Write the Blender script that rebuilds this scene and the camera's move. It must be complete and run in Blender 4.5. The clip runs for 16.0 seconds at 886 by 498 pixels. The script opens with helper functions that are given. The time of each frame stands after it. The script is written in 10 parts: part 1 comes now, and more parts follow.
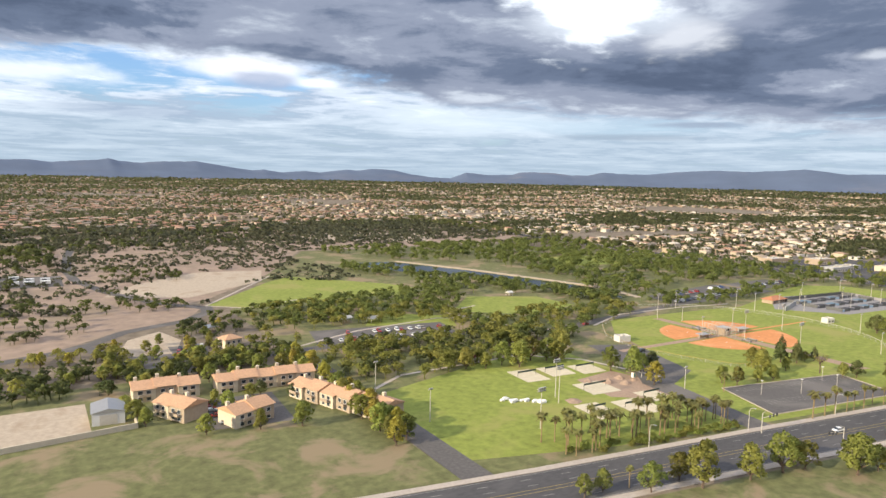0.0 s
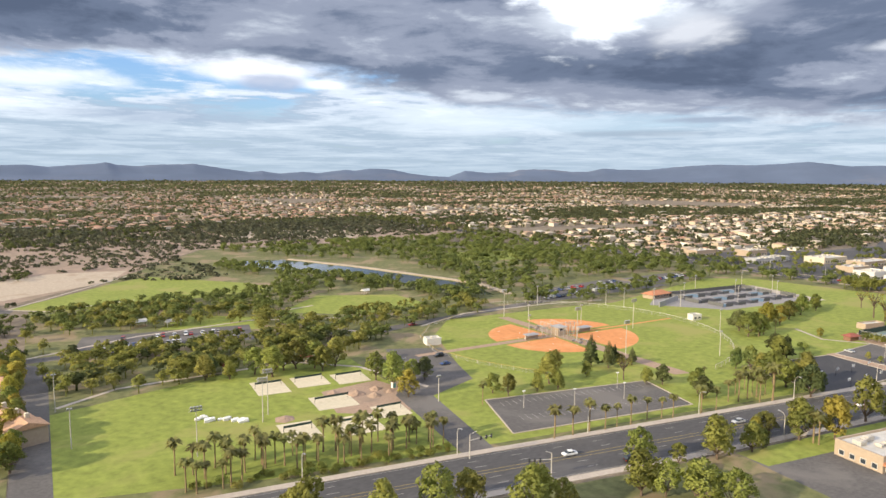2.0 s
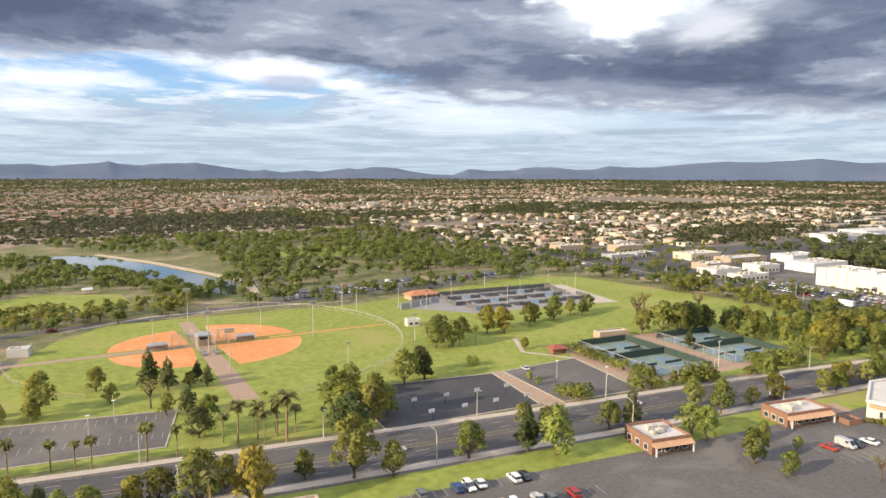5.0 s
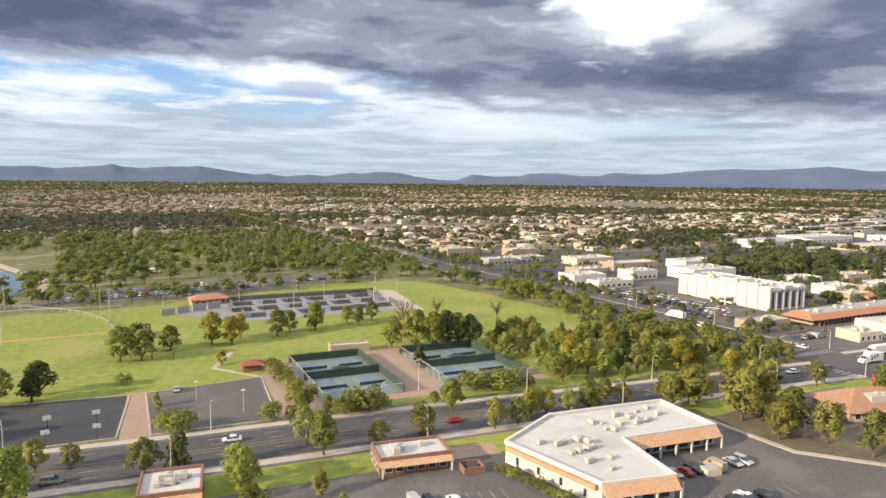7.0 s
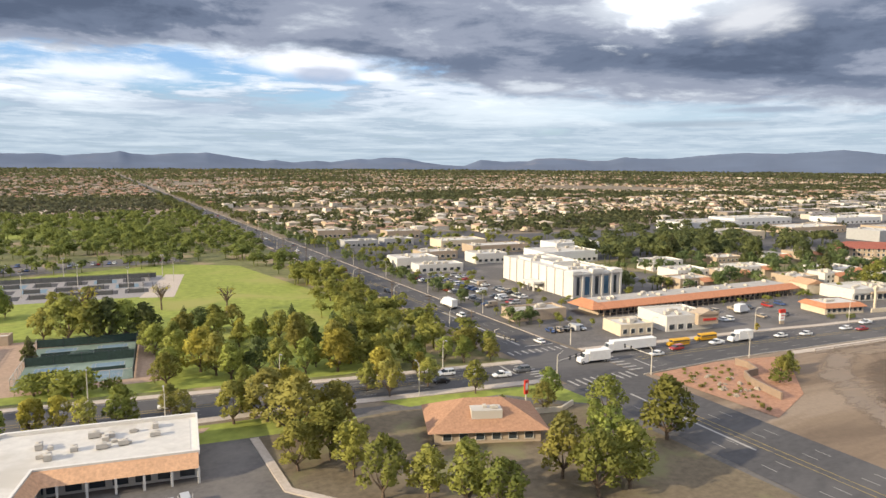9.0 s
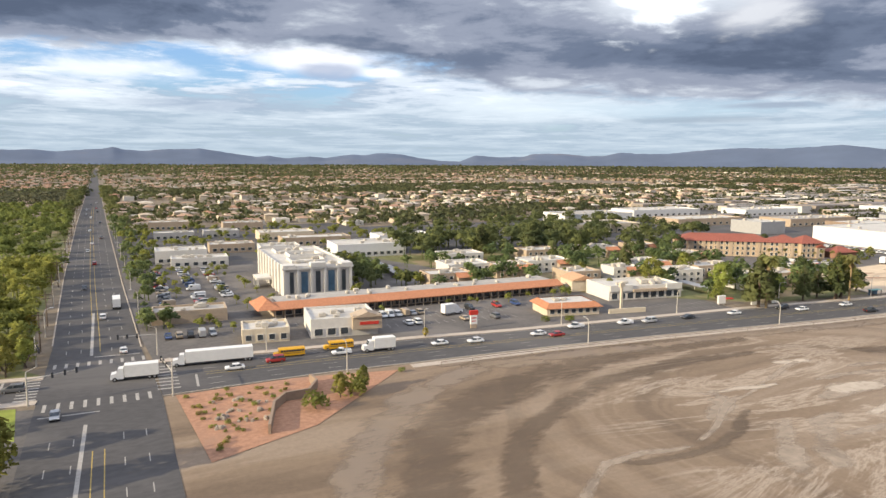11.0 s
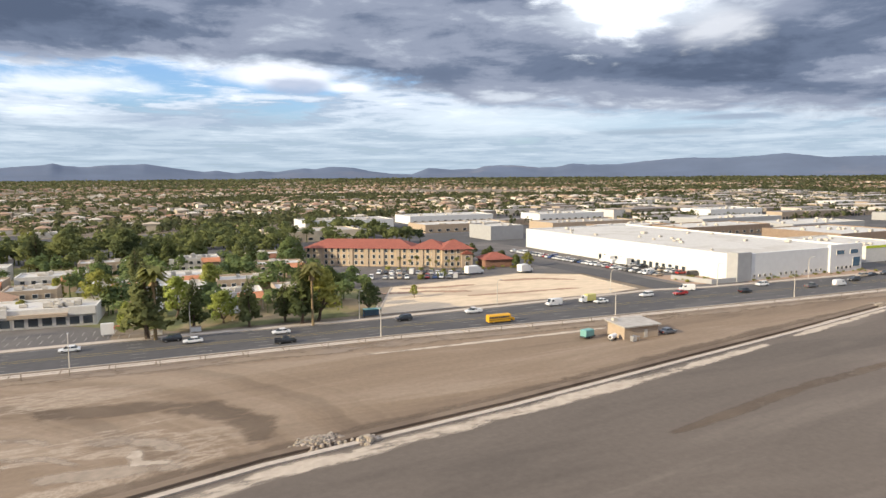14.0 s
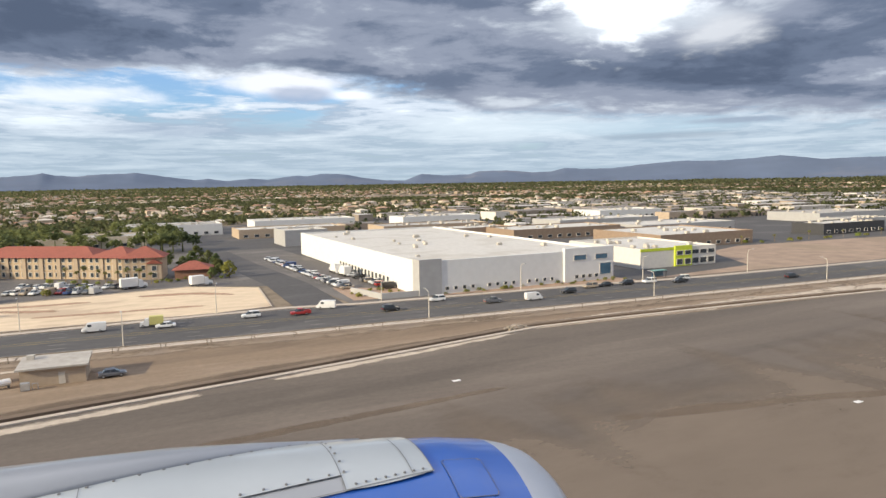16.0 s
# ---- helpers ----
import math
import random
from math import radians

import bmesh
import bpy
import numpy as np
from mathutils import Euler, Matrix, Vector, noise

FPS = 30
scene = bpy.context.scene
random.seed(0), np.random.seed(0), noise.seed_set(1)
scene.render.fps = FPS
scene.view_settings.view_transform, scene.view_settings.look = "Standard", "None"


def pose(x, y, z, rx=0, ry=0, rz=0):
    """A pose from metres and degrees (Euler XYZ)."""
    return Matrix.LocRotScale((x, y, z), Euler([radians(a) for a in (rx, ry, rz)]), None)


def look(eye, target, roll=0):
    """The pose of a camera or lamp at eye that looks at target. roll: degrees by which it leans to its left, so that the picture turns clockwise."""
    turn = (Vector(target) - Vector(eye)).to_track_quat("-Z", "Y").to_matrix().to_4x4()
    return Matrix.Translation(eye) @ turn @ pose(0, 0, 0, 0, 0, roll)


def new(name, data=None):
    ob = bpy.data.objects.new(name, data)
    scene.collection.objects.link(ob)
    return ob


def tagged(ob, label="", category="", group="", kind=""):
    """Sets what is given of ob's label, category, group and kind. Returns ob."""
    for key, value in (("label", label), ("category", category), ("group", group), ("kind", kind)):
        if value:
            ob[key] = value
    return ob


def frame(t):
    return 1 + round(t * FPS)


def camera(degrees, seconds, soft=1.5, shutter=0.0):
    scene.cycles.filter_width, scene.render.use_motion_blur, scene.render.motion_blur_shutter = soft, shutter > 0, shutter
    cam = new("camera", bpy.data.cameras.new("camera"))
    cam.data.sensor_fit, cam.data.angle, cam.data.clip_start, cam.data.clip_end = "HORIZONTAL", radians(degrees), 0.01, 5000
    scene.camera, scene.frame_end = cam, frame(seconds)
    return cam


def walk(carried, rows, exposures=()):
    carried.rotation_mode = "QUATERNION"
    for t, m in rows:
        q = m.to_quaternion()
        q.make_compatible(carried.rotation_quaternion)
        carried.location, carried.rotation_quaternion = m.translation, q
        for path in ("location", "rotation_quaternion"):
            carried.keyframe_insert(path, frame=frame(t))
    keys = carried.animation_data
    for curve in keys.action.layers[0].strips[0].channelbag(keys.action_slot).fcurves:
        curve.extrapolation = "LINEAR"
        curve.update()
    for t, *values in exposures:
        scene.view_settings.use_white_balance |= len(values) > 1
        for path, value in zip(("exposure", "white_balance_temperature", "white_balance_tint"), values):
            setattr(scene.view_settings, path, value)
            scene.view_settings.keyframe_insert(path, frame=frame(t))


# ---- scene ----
# ---------- camera and its way: seconds, place, tilt, lean, heading ----------
cam = camera(66.12, 16.0)
PATH = [
    (0.0, 0.00, 0.00, 51.23, 83.776, 1.323, -31.469),
    (0.5, 16.75, -2.74, 50.23, 83.759, 1.106, -31.325),
    (1.0, 33.57, -5.45, 49.23, 83.727, 0.811, -31.228),
    (1.5, 50.44, -8.13, 48.23, 83.715, 0.518, -30.984),
    (2.0, 67.39, -10.78, 47.23, 83.708, 0.374, -30.662),
    (2.5, 84.40, -13.40, 46.23, 83.780, 0.217, -30.319),
    (3.0, 101.47, -15.98, 45.23, 83.817, 0.125, -29.933),
    (5.5, 187.80, -28.41, 40.25, 83.665, 0.375, -28.969),
    (6.0, 205.26, -30.80, 39.26, 83.862, 0.574, -28.767),
    (6.5, 222.78, -33.16, 38.26, 84.083, 0.649, -28.494),
    (7.0, 240.37, -35.49, 37.27, 84.127, 0.663, -28.030),
    (7.5, 258.03, -37.78, 36.29, 84.068, 0.555, -27.458),
    (8.0, 275.74, -40.05, 35.30, 83.762, 0.438, -26.783),
    (10.5, 365.30, -50.88, 30.40, 82.256, 0.438, -26.303),
    (11.0, 383.41, -52.95, 29.43, 82.661, 0.323, -26.021),
    (11.5, 401.57, -54.99, 28.46, 83.218, 0.230, -26.276),
    (12.0, 419.81, -56.99, 27.50, 83.638, -0.061, -26.182),
    (12.5, 438.11, -58.97, 26.54, 83.791, -0.219, -26.396),
    (13.0, 456.47, -60.91, 25.58, 83.845, -0.371, -27.024),
    (13.5, 474.90, -62.82, 24.62, 83.784, -0.511, -27.436),
    (14.0, 493.39, -64.70, 23.67, 83.784, -0.373, -28.556),
    (14.5, 511.94, -66.54, 22.72, 83.874, -0.501, -28.799),
    (15.0, 530.57, -68.36, 21.78, 84.090, -0.718, -28.712),
    (15.5, 549.25, -70.14, 20.84, 84.260, -0.984, -28.468),
    (16.0, 568.00, -71.89, 19.91, 84.315, -0.955, -28.177),
]
walk(cam, [(t, pose(x, y, z, tilt, 0, turn) @ pose(0, 0, 0, 0, 0, lean)) for t, x, y, z, tilt, lean, turn in PATH],
     exposures=[(0.0, 1.10, 6080, 9), (5.0, 1.17, 6250, 10), (8.0, 1.12, 6300, 9), (11.0, 1.10, 6250, 9), (14.0, 1.08, 6150, 9), (16.0, 1.02, 6180, 8)])
# ---------- sky and sun ----------
K = 0.58            # the model's metres for one metre of building practice


def link(nt, a, b):
    nt.links.new(a, b)


def node(nt, kind, **values):
    n = nt.nodes.new(kind)
    for key, value in values.items():
        if key in n.inputs:
            n.inputs[key].default_value = value
    return n


def math_node(nt, op, a, b=None, clamp=False):
    n = nt.nodes.new("ShaderNodeMath")
    n.operation, n.use_clamp = op, clamp
    for i, v in enumerate((a, b)):
        if v is None:
            continue
        if isinstance(v, (int, float)):
            n.inputs[i].default_value = v
        else:
            link(nt, v, n.inputs[i])
    return n.outputs[0]


def ramp(nt, fac, stops, smooth=True):
    n = nt.nodes.new("ShaderNodeValToRGB")
    n.color_ramp.interpolation = "EASE" if smooth else "LINEAR"
    el = n.color_ramp.elements
    while len(el) < len(stops):
        el.new(0.5)
    for e, (p, c) in zip(el, stops):
        e.position, e.color = p, (*c, 1) if len(c) == 3 else c
    link(nt, fac, n.inputs[0])
    return n.outputs[0]


def mix(nt, fac, a, b, kind="MIX"):
    n = nt.nodes.new("ShaderNodeMix")
    n.data_type, n.blend_type = "RGBA", kind
    for sock, v in ((n.inputs[0], fac), (n.inputs[6], a), (n.inputs[7], b)):
        if isinstance(v, (int, float)):
            sock.default_value = v
        elif isinstance(v, tuple):
            sock.default_value = (*v, 1) if len(v) == 3 else v
        else:
            link(nt, v, sock)
    return n.outputs[2]


SUN_UP, SUN_FROM = 20.0, 183.0     # elevation, and the bearing of the sun from the +x axis
world = bpy.data.worlds.new("sky")
scene.world = world
world.use_nodes = True
wt = world.node_tree
wt.nodes.clear()
tc = wt.nodes.new("ShaderNodeTexCoord")
sep = wt.nodes.new("ShaderNodeSeparateXYZ")
link(wt, tc.outputs["Generated"], sep.inputs[0])
up = math_node(wt, "MAXIMUM", sep.outputs[2], 0.0)
den = math_node(wt, "ADD", up, 0.045)
flat = wt.nodes.new("ShaderNodeCombineXYZ")
link(wt, math_node(wt, "DIVIDE", sep.outputs[0], den), flat.inputs[0])
link(wt, math_node(wt, "DIVIDE", sep.outputs[1], den), flat.inputs[1])


def cloud_noise(scale, detail, rough, shift, distortion=0.0):
    m = wt.nodes.new("ShaderNodeMapping")
    m.inputs["Location"].default_value = shift
    link(wt, flat.outputs[0], m.inputs[0])
    n = node(wt, "ShaderNodeTexNoise", Scale=scale, Detail=detail, Roughness=rough, Distortion=distortion)
    link(wt, m.outputs[0], n.inputs["Vector"])
    return n.outputs[0]


sky = wt.nodes.new("ShaderNodeTexSky")
sky.sky_type, sky.sun_disc = "NISHITA", False
sky.sun_elevation, sky.sun_rotation = radians(SUN_UP), radians(90 - SUN_FROM)
sky.air_density, sky.dust_density, sky.ozone_density = 1.0, 1.5, 1.5
clear = mix(wt, 1.0, sky.outputs[0], (0.058, 0.068, 0.088), "MULTIPLY")
n_big = cloud_noise(0.42, 6, 0.55, (3.1, 0.4, 0), 0.3)
n_mid = cloud_noise(0.60, 9, 0.58, (0.7, 5.2, 0), 0.35)
n_fine = cloud_noise(2.6, 8, 0.65, (8.0, 1.0, 0), 0.6)
thin = math_node(wt, "ADD", math_node(wt, "MULTIPLY", n_mid, 0.76), math_node(wt, "MULTIPLY", n_fine, 0.24))
# bearing from +y and height over the skyline, in degrees
bearing = math_node(wt, "MULTIPLY", math_node(wt, "ARCTAN2", sep.outputs[0], sep.outputs[1]), 57.2958)
height = math_node(wt, "MULTIPLY", math_node(wt, "ARCSINE", sep.outputs[2]), 57.2958)
# billows in bearing and height, for torn rims
bill_at = wt.nodes.new("ShaderNodeCombineXYZ")
link(wt, math_node(wt, "MULTIPLY", bearing, 0.11), bill_at.inputs[0])
link(wt, math_node(wt, "MULTIPLY", height, 0.34), bill_at.inputs[1])
bill = node(wt, "ShaderNodeTexNoise", Scale=1.3, Detail=9, Roughness=0.6, Distortion=0.25)
link(wt, bill_at.outputs[0], bill.inputs["Vector"])
billow = math_node(wt, "SUBTRACT", bill.outputs[0], 0.5)
ragged = math_node(wt, "SUBTRACT", thin, 0.5)


def cloud_bank(b0, h0, rb, rh, tear=1.6, inner=0.45):
    """1 inside a bank of cloud about a bearing and height, fading to 0 with a torn rim."""
    x = math_node(wt, "DIVIDE", math_node(wt, "SUBTRACT", bearing, b0), rb)
    y = math_node(wt, "DIVIDE", math_node(wt, "SUBTRACT", height, h0), rh)
    r = math_node(wt, "SQRT", math_node(wt, "ADD", math_node(wt, "MULTIPLY", x, x), math_node(wt, "MULTIPLY", y, y)))
    r = math_node(wt, "ADD", r, math_node(wt, "MULTIPLY", math_node(wt, "ADD", billow, math_node(wt, "MULTIPLY", ragged, 0.5)), tear))
    return ramp(wt, math_node(wt, "MULTIPLY", r, 0.5), [(inner * 0.5, (1, 1, 1)), (0.55, (0, 0, 0))])


def weigh(*pairs):
    total = None
    for share, sock in pairs:
        v = math_node(wt, "MULTIPLY", sock, share)
        total = v if total is None else math_node(wt, "ADD", total, v)
    return total


# thin high layer: pale streaks, with blue between them low over the left of the range
open_sky = cloud_bank(4, 7.2, 18, 2.4, 1.2, 0.3)
streak = math_node(wt, "ADD", thin, weigh((-0.16, open_sky)))
veil = ramp(wt, math_node(wt, "ADD", streak, 0.03), [(0.36, (0, 0, 0)), (0.50, (1, 1, 1))])
pale = ramp(wt, thin, [(0.34, (0.33, 0.37, 0.42)), (0.44, (0.20, 0.235, 0.285)), (0.52, (0.34, 0.365, 0.40)), (0.62, (0.49, 0.505, 0.52))])
low = mix(wt, veil, clear, pale)
# the haze over the skyline, paler where the light comes through
haze = ramp(wt, math_node(wt, "DIVIDE", height, 9.0), [(0.0, (1, 1, 1)), (0.28, (0.8, 0.8, 0.8)), (0.75, (0, 0, 0))])
low = mix(wt, math_node(wt, "MULTIPLY", haze, 0.85), low, (0.195, 0.236, 0.270))
for bank, share, col in ((cloud_bank(33, 4.4, 13, 1.5, 1.3, 0.1), 0.75, (0.36, 0.39, 0.41)), (cloud_bank(44, 4.1, 12, 1.0, 1.2, 0.1), 0.55, (0.25, 0.31, 0.35)),
                         (cloud_bank(14.5, 8.0, 6.5, 1.3, 1.9, 0.2), 0.9, (0.46, 0.45, 0.46)), (cloud_bank(0.5, 6.7, 6.5, 1.0, 2.2, 0.3), 0.9, (0.42, 0.43, 0.45)),
                         (cloud_bank(20.8, 7.1, 2.4, 0.5, 1.6, 0.2), 0.9, (0.50, 0.50, 0.51)), (cloud_bank(16.6, 7.0, 3.0, 0.7, 1.8, 0.3), 0.75, (0.185, 0.21, 0.27)),
                         (cloud_bank(6, 4.3, 14, 0.6, 2.2, 0.1), 0.5, (0.17, 0.20, 0.25)), (cloud_bank(52, 4.3, 4.5, 0.28, 1.5, 0.2), 0.7, (0.15, 0.17, 0.21)),
                         (cloud_bank(46, 3.3, 7, 0.3, 1.5, 0.2), 0.5, (0.15, 0.175, 0.205))):
    low = mix(wt, math_node(wt, "MULTIPLY", bank, share), low, col)
# heavy grey layer overhead; its lower edge comes down towards larger bearings
turn = math_node(wt, "DIVIDE", math_node(wt, "ADD", bearing, 180.0), 360.0)
rim = ramp(wt, turn, [((b + 180) / 360, (h / 12,) * 3) for b, h in ((-180, 7.0), (-40, 8.0), (-1, 8.3), (9, 9.0), (15, 8.9), (19, 8.0), (25, 7.4), (31, 5.6), (46, 5.3), (64, 4.3), (100, 6.0), (180, 7.0))], False)
edge = math_node(wt, "SUBTRACT", height, math_node(wt, "MULTIPLY", rim, 12.0))
edge = math_node(wt, "ADD", edge, weigh((4.6, billow), (4.0, ragged)))
heavy = ramp(wt, math_node(wt, "MULTIPLY", math_node(wt, "ADD", edge, 2.0), 0.25), [(0.36, (0, 0, 0)), (0.72, (1, 1, 1))])
soft = weigh((0.34, n_big), (0.30, thin), (0.36, bill.outputs[0]))
soft = math_node(wt, "ADD", soft, weigh((0.10, cloud_bank(51, 12.8, 8, 2.6, 1.3, 0.1)), (0.05, cloud_bank(36, 6.6, 12, 1.5, 1.3, 0.1)), (-0.085, cloud_bank(56, 8.6, 14, 2.8, 1.2, 0.1)),
                                           (-0.10, cloud_bank(0, 10.8, 13, 2.4, 1.2, 0.1)), (0.045, cloud_bank(17, 11.6, 6, 1.6, 1.4, 0.1)), (-0.03, cloud_bank(31, 8.6, 10, 1.4, 1.2, 0.1))))
grey = ramp(wt, soft, [(0.36, (0.046, 0.058, 0.086)), (0.46, (0.072, 0.087, 0.122)), (0.54, (0.140, 0.153, 0.190)), (0.64, (0.30, 0.315, 0.34))])
# an overcast layer is brightest towards the zenith
zenith = ramp(wt, up, [(0.34, (1, 1, 1)), (0.80, (4.3, 3.95, 3.5))])
both = mix(wt, 1.0, mix(wt, heavy, low, grey), zenith, "MULTIPLY")
# the bright gap in that layer, and the lit heads of cloud beside it
for bank, share, col in ((cloud_bank(49.8, 10.7, 4.2, 1.7, 2.4, 0.2), 0.85, (0.36, 0.36, 0.37)), (cloud_bank(42.6, 13.2, 6.6, 3.6, 2.3, 0.35), 1.0, (0.60, 0.61, 0.62)),
                         (cloud_bank(63, 8.9, 3.2, 0.5, 3.4, 0.0), 0.6, (0.42, 0.42, 0.43))):
    both = mix(wt, math_node(wt, "MULTIPLY", bank, share), both, col)
bg = wt.nodes.new("ShaderNodeBackground")
bg.inputs["Strength"].default_value = 1.16
link(wt, both, bg.inputs[0])
link(wt, bg.outputs[0], wt.nodes.new("ShaderNodeOutputWorld").inputs[0])

sun = new("sun", bpy.data.lights.new("sun", "SUN"))
sun.data.energy, sun.data.angle, sun.data.color = 3.3, radians(0.6), (1.0, 0.83, 0.58)
ce = math.cos(radians(SUN_UP))
sun.matrix_world = look((0, 0, 300), (-ce * math.cos(radians(SUN_FROM)), -ce * math.sin(radians(SUN_FROM)), 300 - math.sin(radians(SUN_UP))))
# ---------- materials ----------
def surface(name, col, rough=0.85, var=0.2, scale=1.0, coarse=0.12, bump=0.0, tint=None, tint_at=(0.5, 0.7), rand=0.0,
            per="object", hue=0.12, metal=0.0, stretch=(1, 1, 1), coords="world", spec=0.3):
    """A worn surface: grain at `scale`, blotches at `coarse`, a second colour in patches, and a shift from piece to piece."""
    m = bpy.data.materials.new(name)
    m.use_nodes = True
    nt = m.node_tree
    bsdf = nt.nodes["Principled BSDF"]
    if coords == "world":
        src = nt.nodes.new("ShaderNodeNewGeometry").outputs["Position"]
    else:
        src = nt.nodes.new("ShaderNodeTexCoord").outputs["Object"]
    mp = nt.nodes.new("ShaderNodeMapping")
    mp.inputs["Scale"].default_value = stretch
    link(nt, src, mp.inputs[0])
    fine = node(nt, "ShaderNodeTexNoise", Scale=scale, Detail=5, Roughness=0.6)
    big = node(nt, "ShaderNodeTexNoise", Scale=coarse, Detail=6, Roughness=0.6, Distortion=0.5)
    link(nt, mp.outputs[0], fine.inputs["Vector"])
    link(nt, mp.outputs[0], big.inputs["Vector"])
    lo, hi = tuple(c * (1 - var) for c in col), tuple(min(1, c * (1 + var)) for c in col)
    c1 = ramp(nt, fine.outputs[0], [(0.3, lo), (0.7, hi)], False)
    c2 = ramp(nt, big.outputs[0], [(0.3, (1 - 0.6 * var,) * 3), (0.7, (1.0,) * 3)], False)
    c = mix(nt, 1.0, c1, c2, "MULTIPLY")
    if tint:
        patch = ramp(nt, big.outputs[0], [(tint_at[0], (0, 0, 0)), (tint_at[1], (1, 1, 1))])
        c = mix(nt, patch, c, tint)
    if rand:
        r = nt.nodes.new("ShaderNodeObjectInfo").outputs["Random"] if per == "object" else nt.nodes.new("ShaderNodeNewGeometry").outputs["Random Per Island"]
        hs = nt.nodes.new("ShaderNodeHueSaturation")
        link(nt, c, hs.inputs["Color"])
        link(nt, math_node(nt, "ADD", math_node(nt, "MULTIPLY", r, rand * 2), 1 - rand), hs.inputs["Value"])
        r2 = math_node(nt, "FRACT", math_node(nt, "MULTIPLY", r, 7.31))
        link(nt, math_node(nt, "ADD", math_node(nt, "MULTIPLY", r2, rand * hue), 0.5 - rand * hue * 0.5), hs.inputs["Hue"])
        c = hs.outputs[0]
    link(nt, c, bsdf.inputs["Base Color"])
    bsdf.inputs["Roughness"].default_value = rough
    bsdf.inputs["Metallic"].default_value = metal
    bsdf.inputs["Specular IOR Level"].default_value = spec
    if bump:
        b = node(nt, "ShaderNodeBump", Strength=bump, Distance=0.1)
        link(nt, fine.outputs[0], b.inputs["Height"])
        link(nt, b.outputs[0], bsdf.inputs["Normal"])
    return m


def palette(name, colours, rough=0.85, per="island", var=0.12, scale=1.2):
    """Pieces that each take one of a few colours by chance."""
    m = surface(name, (0.5, 0.5, 0.5), rough, var, scale)
    nt = m.node_tree
    r = nt.nodes.new("ShaderNodeObjectInfo").outputs["Random"] if per == "object" else nt.nodes.new("ShaderNodeNewGeometry").outputs["Random Per Island"]
    n = nt.nodes.new("ShaderNodeValToRGB")
    n.color_ramp.interpolation = "CONSTANT"
    el = n.color_ramp.elements
    while len(el) < len(colours):
        el.new(0.5)
    for i, (e, c) in enumerate(zip(el, colours)):
        e.position, e.color = i / len(colours), (*c, 1)
    link(nt, r, n.inputs[0])
    bsdf = nt.nodes["Principled BSDF"]
    old = bsdf.inputs["Base Color"].links[0].from_socket
    grey = mix(nt, 1.0, old, (2.0, 2.0, 2.0), "MULTIPLY")
    link(nt, mix(nt, 1.0, grey, n.outputs[0], "MULTIPLY"), bsdf.inputs["Base Color"])
    return m


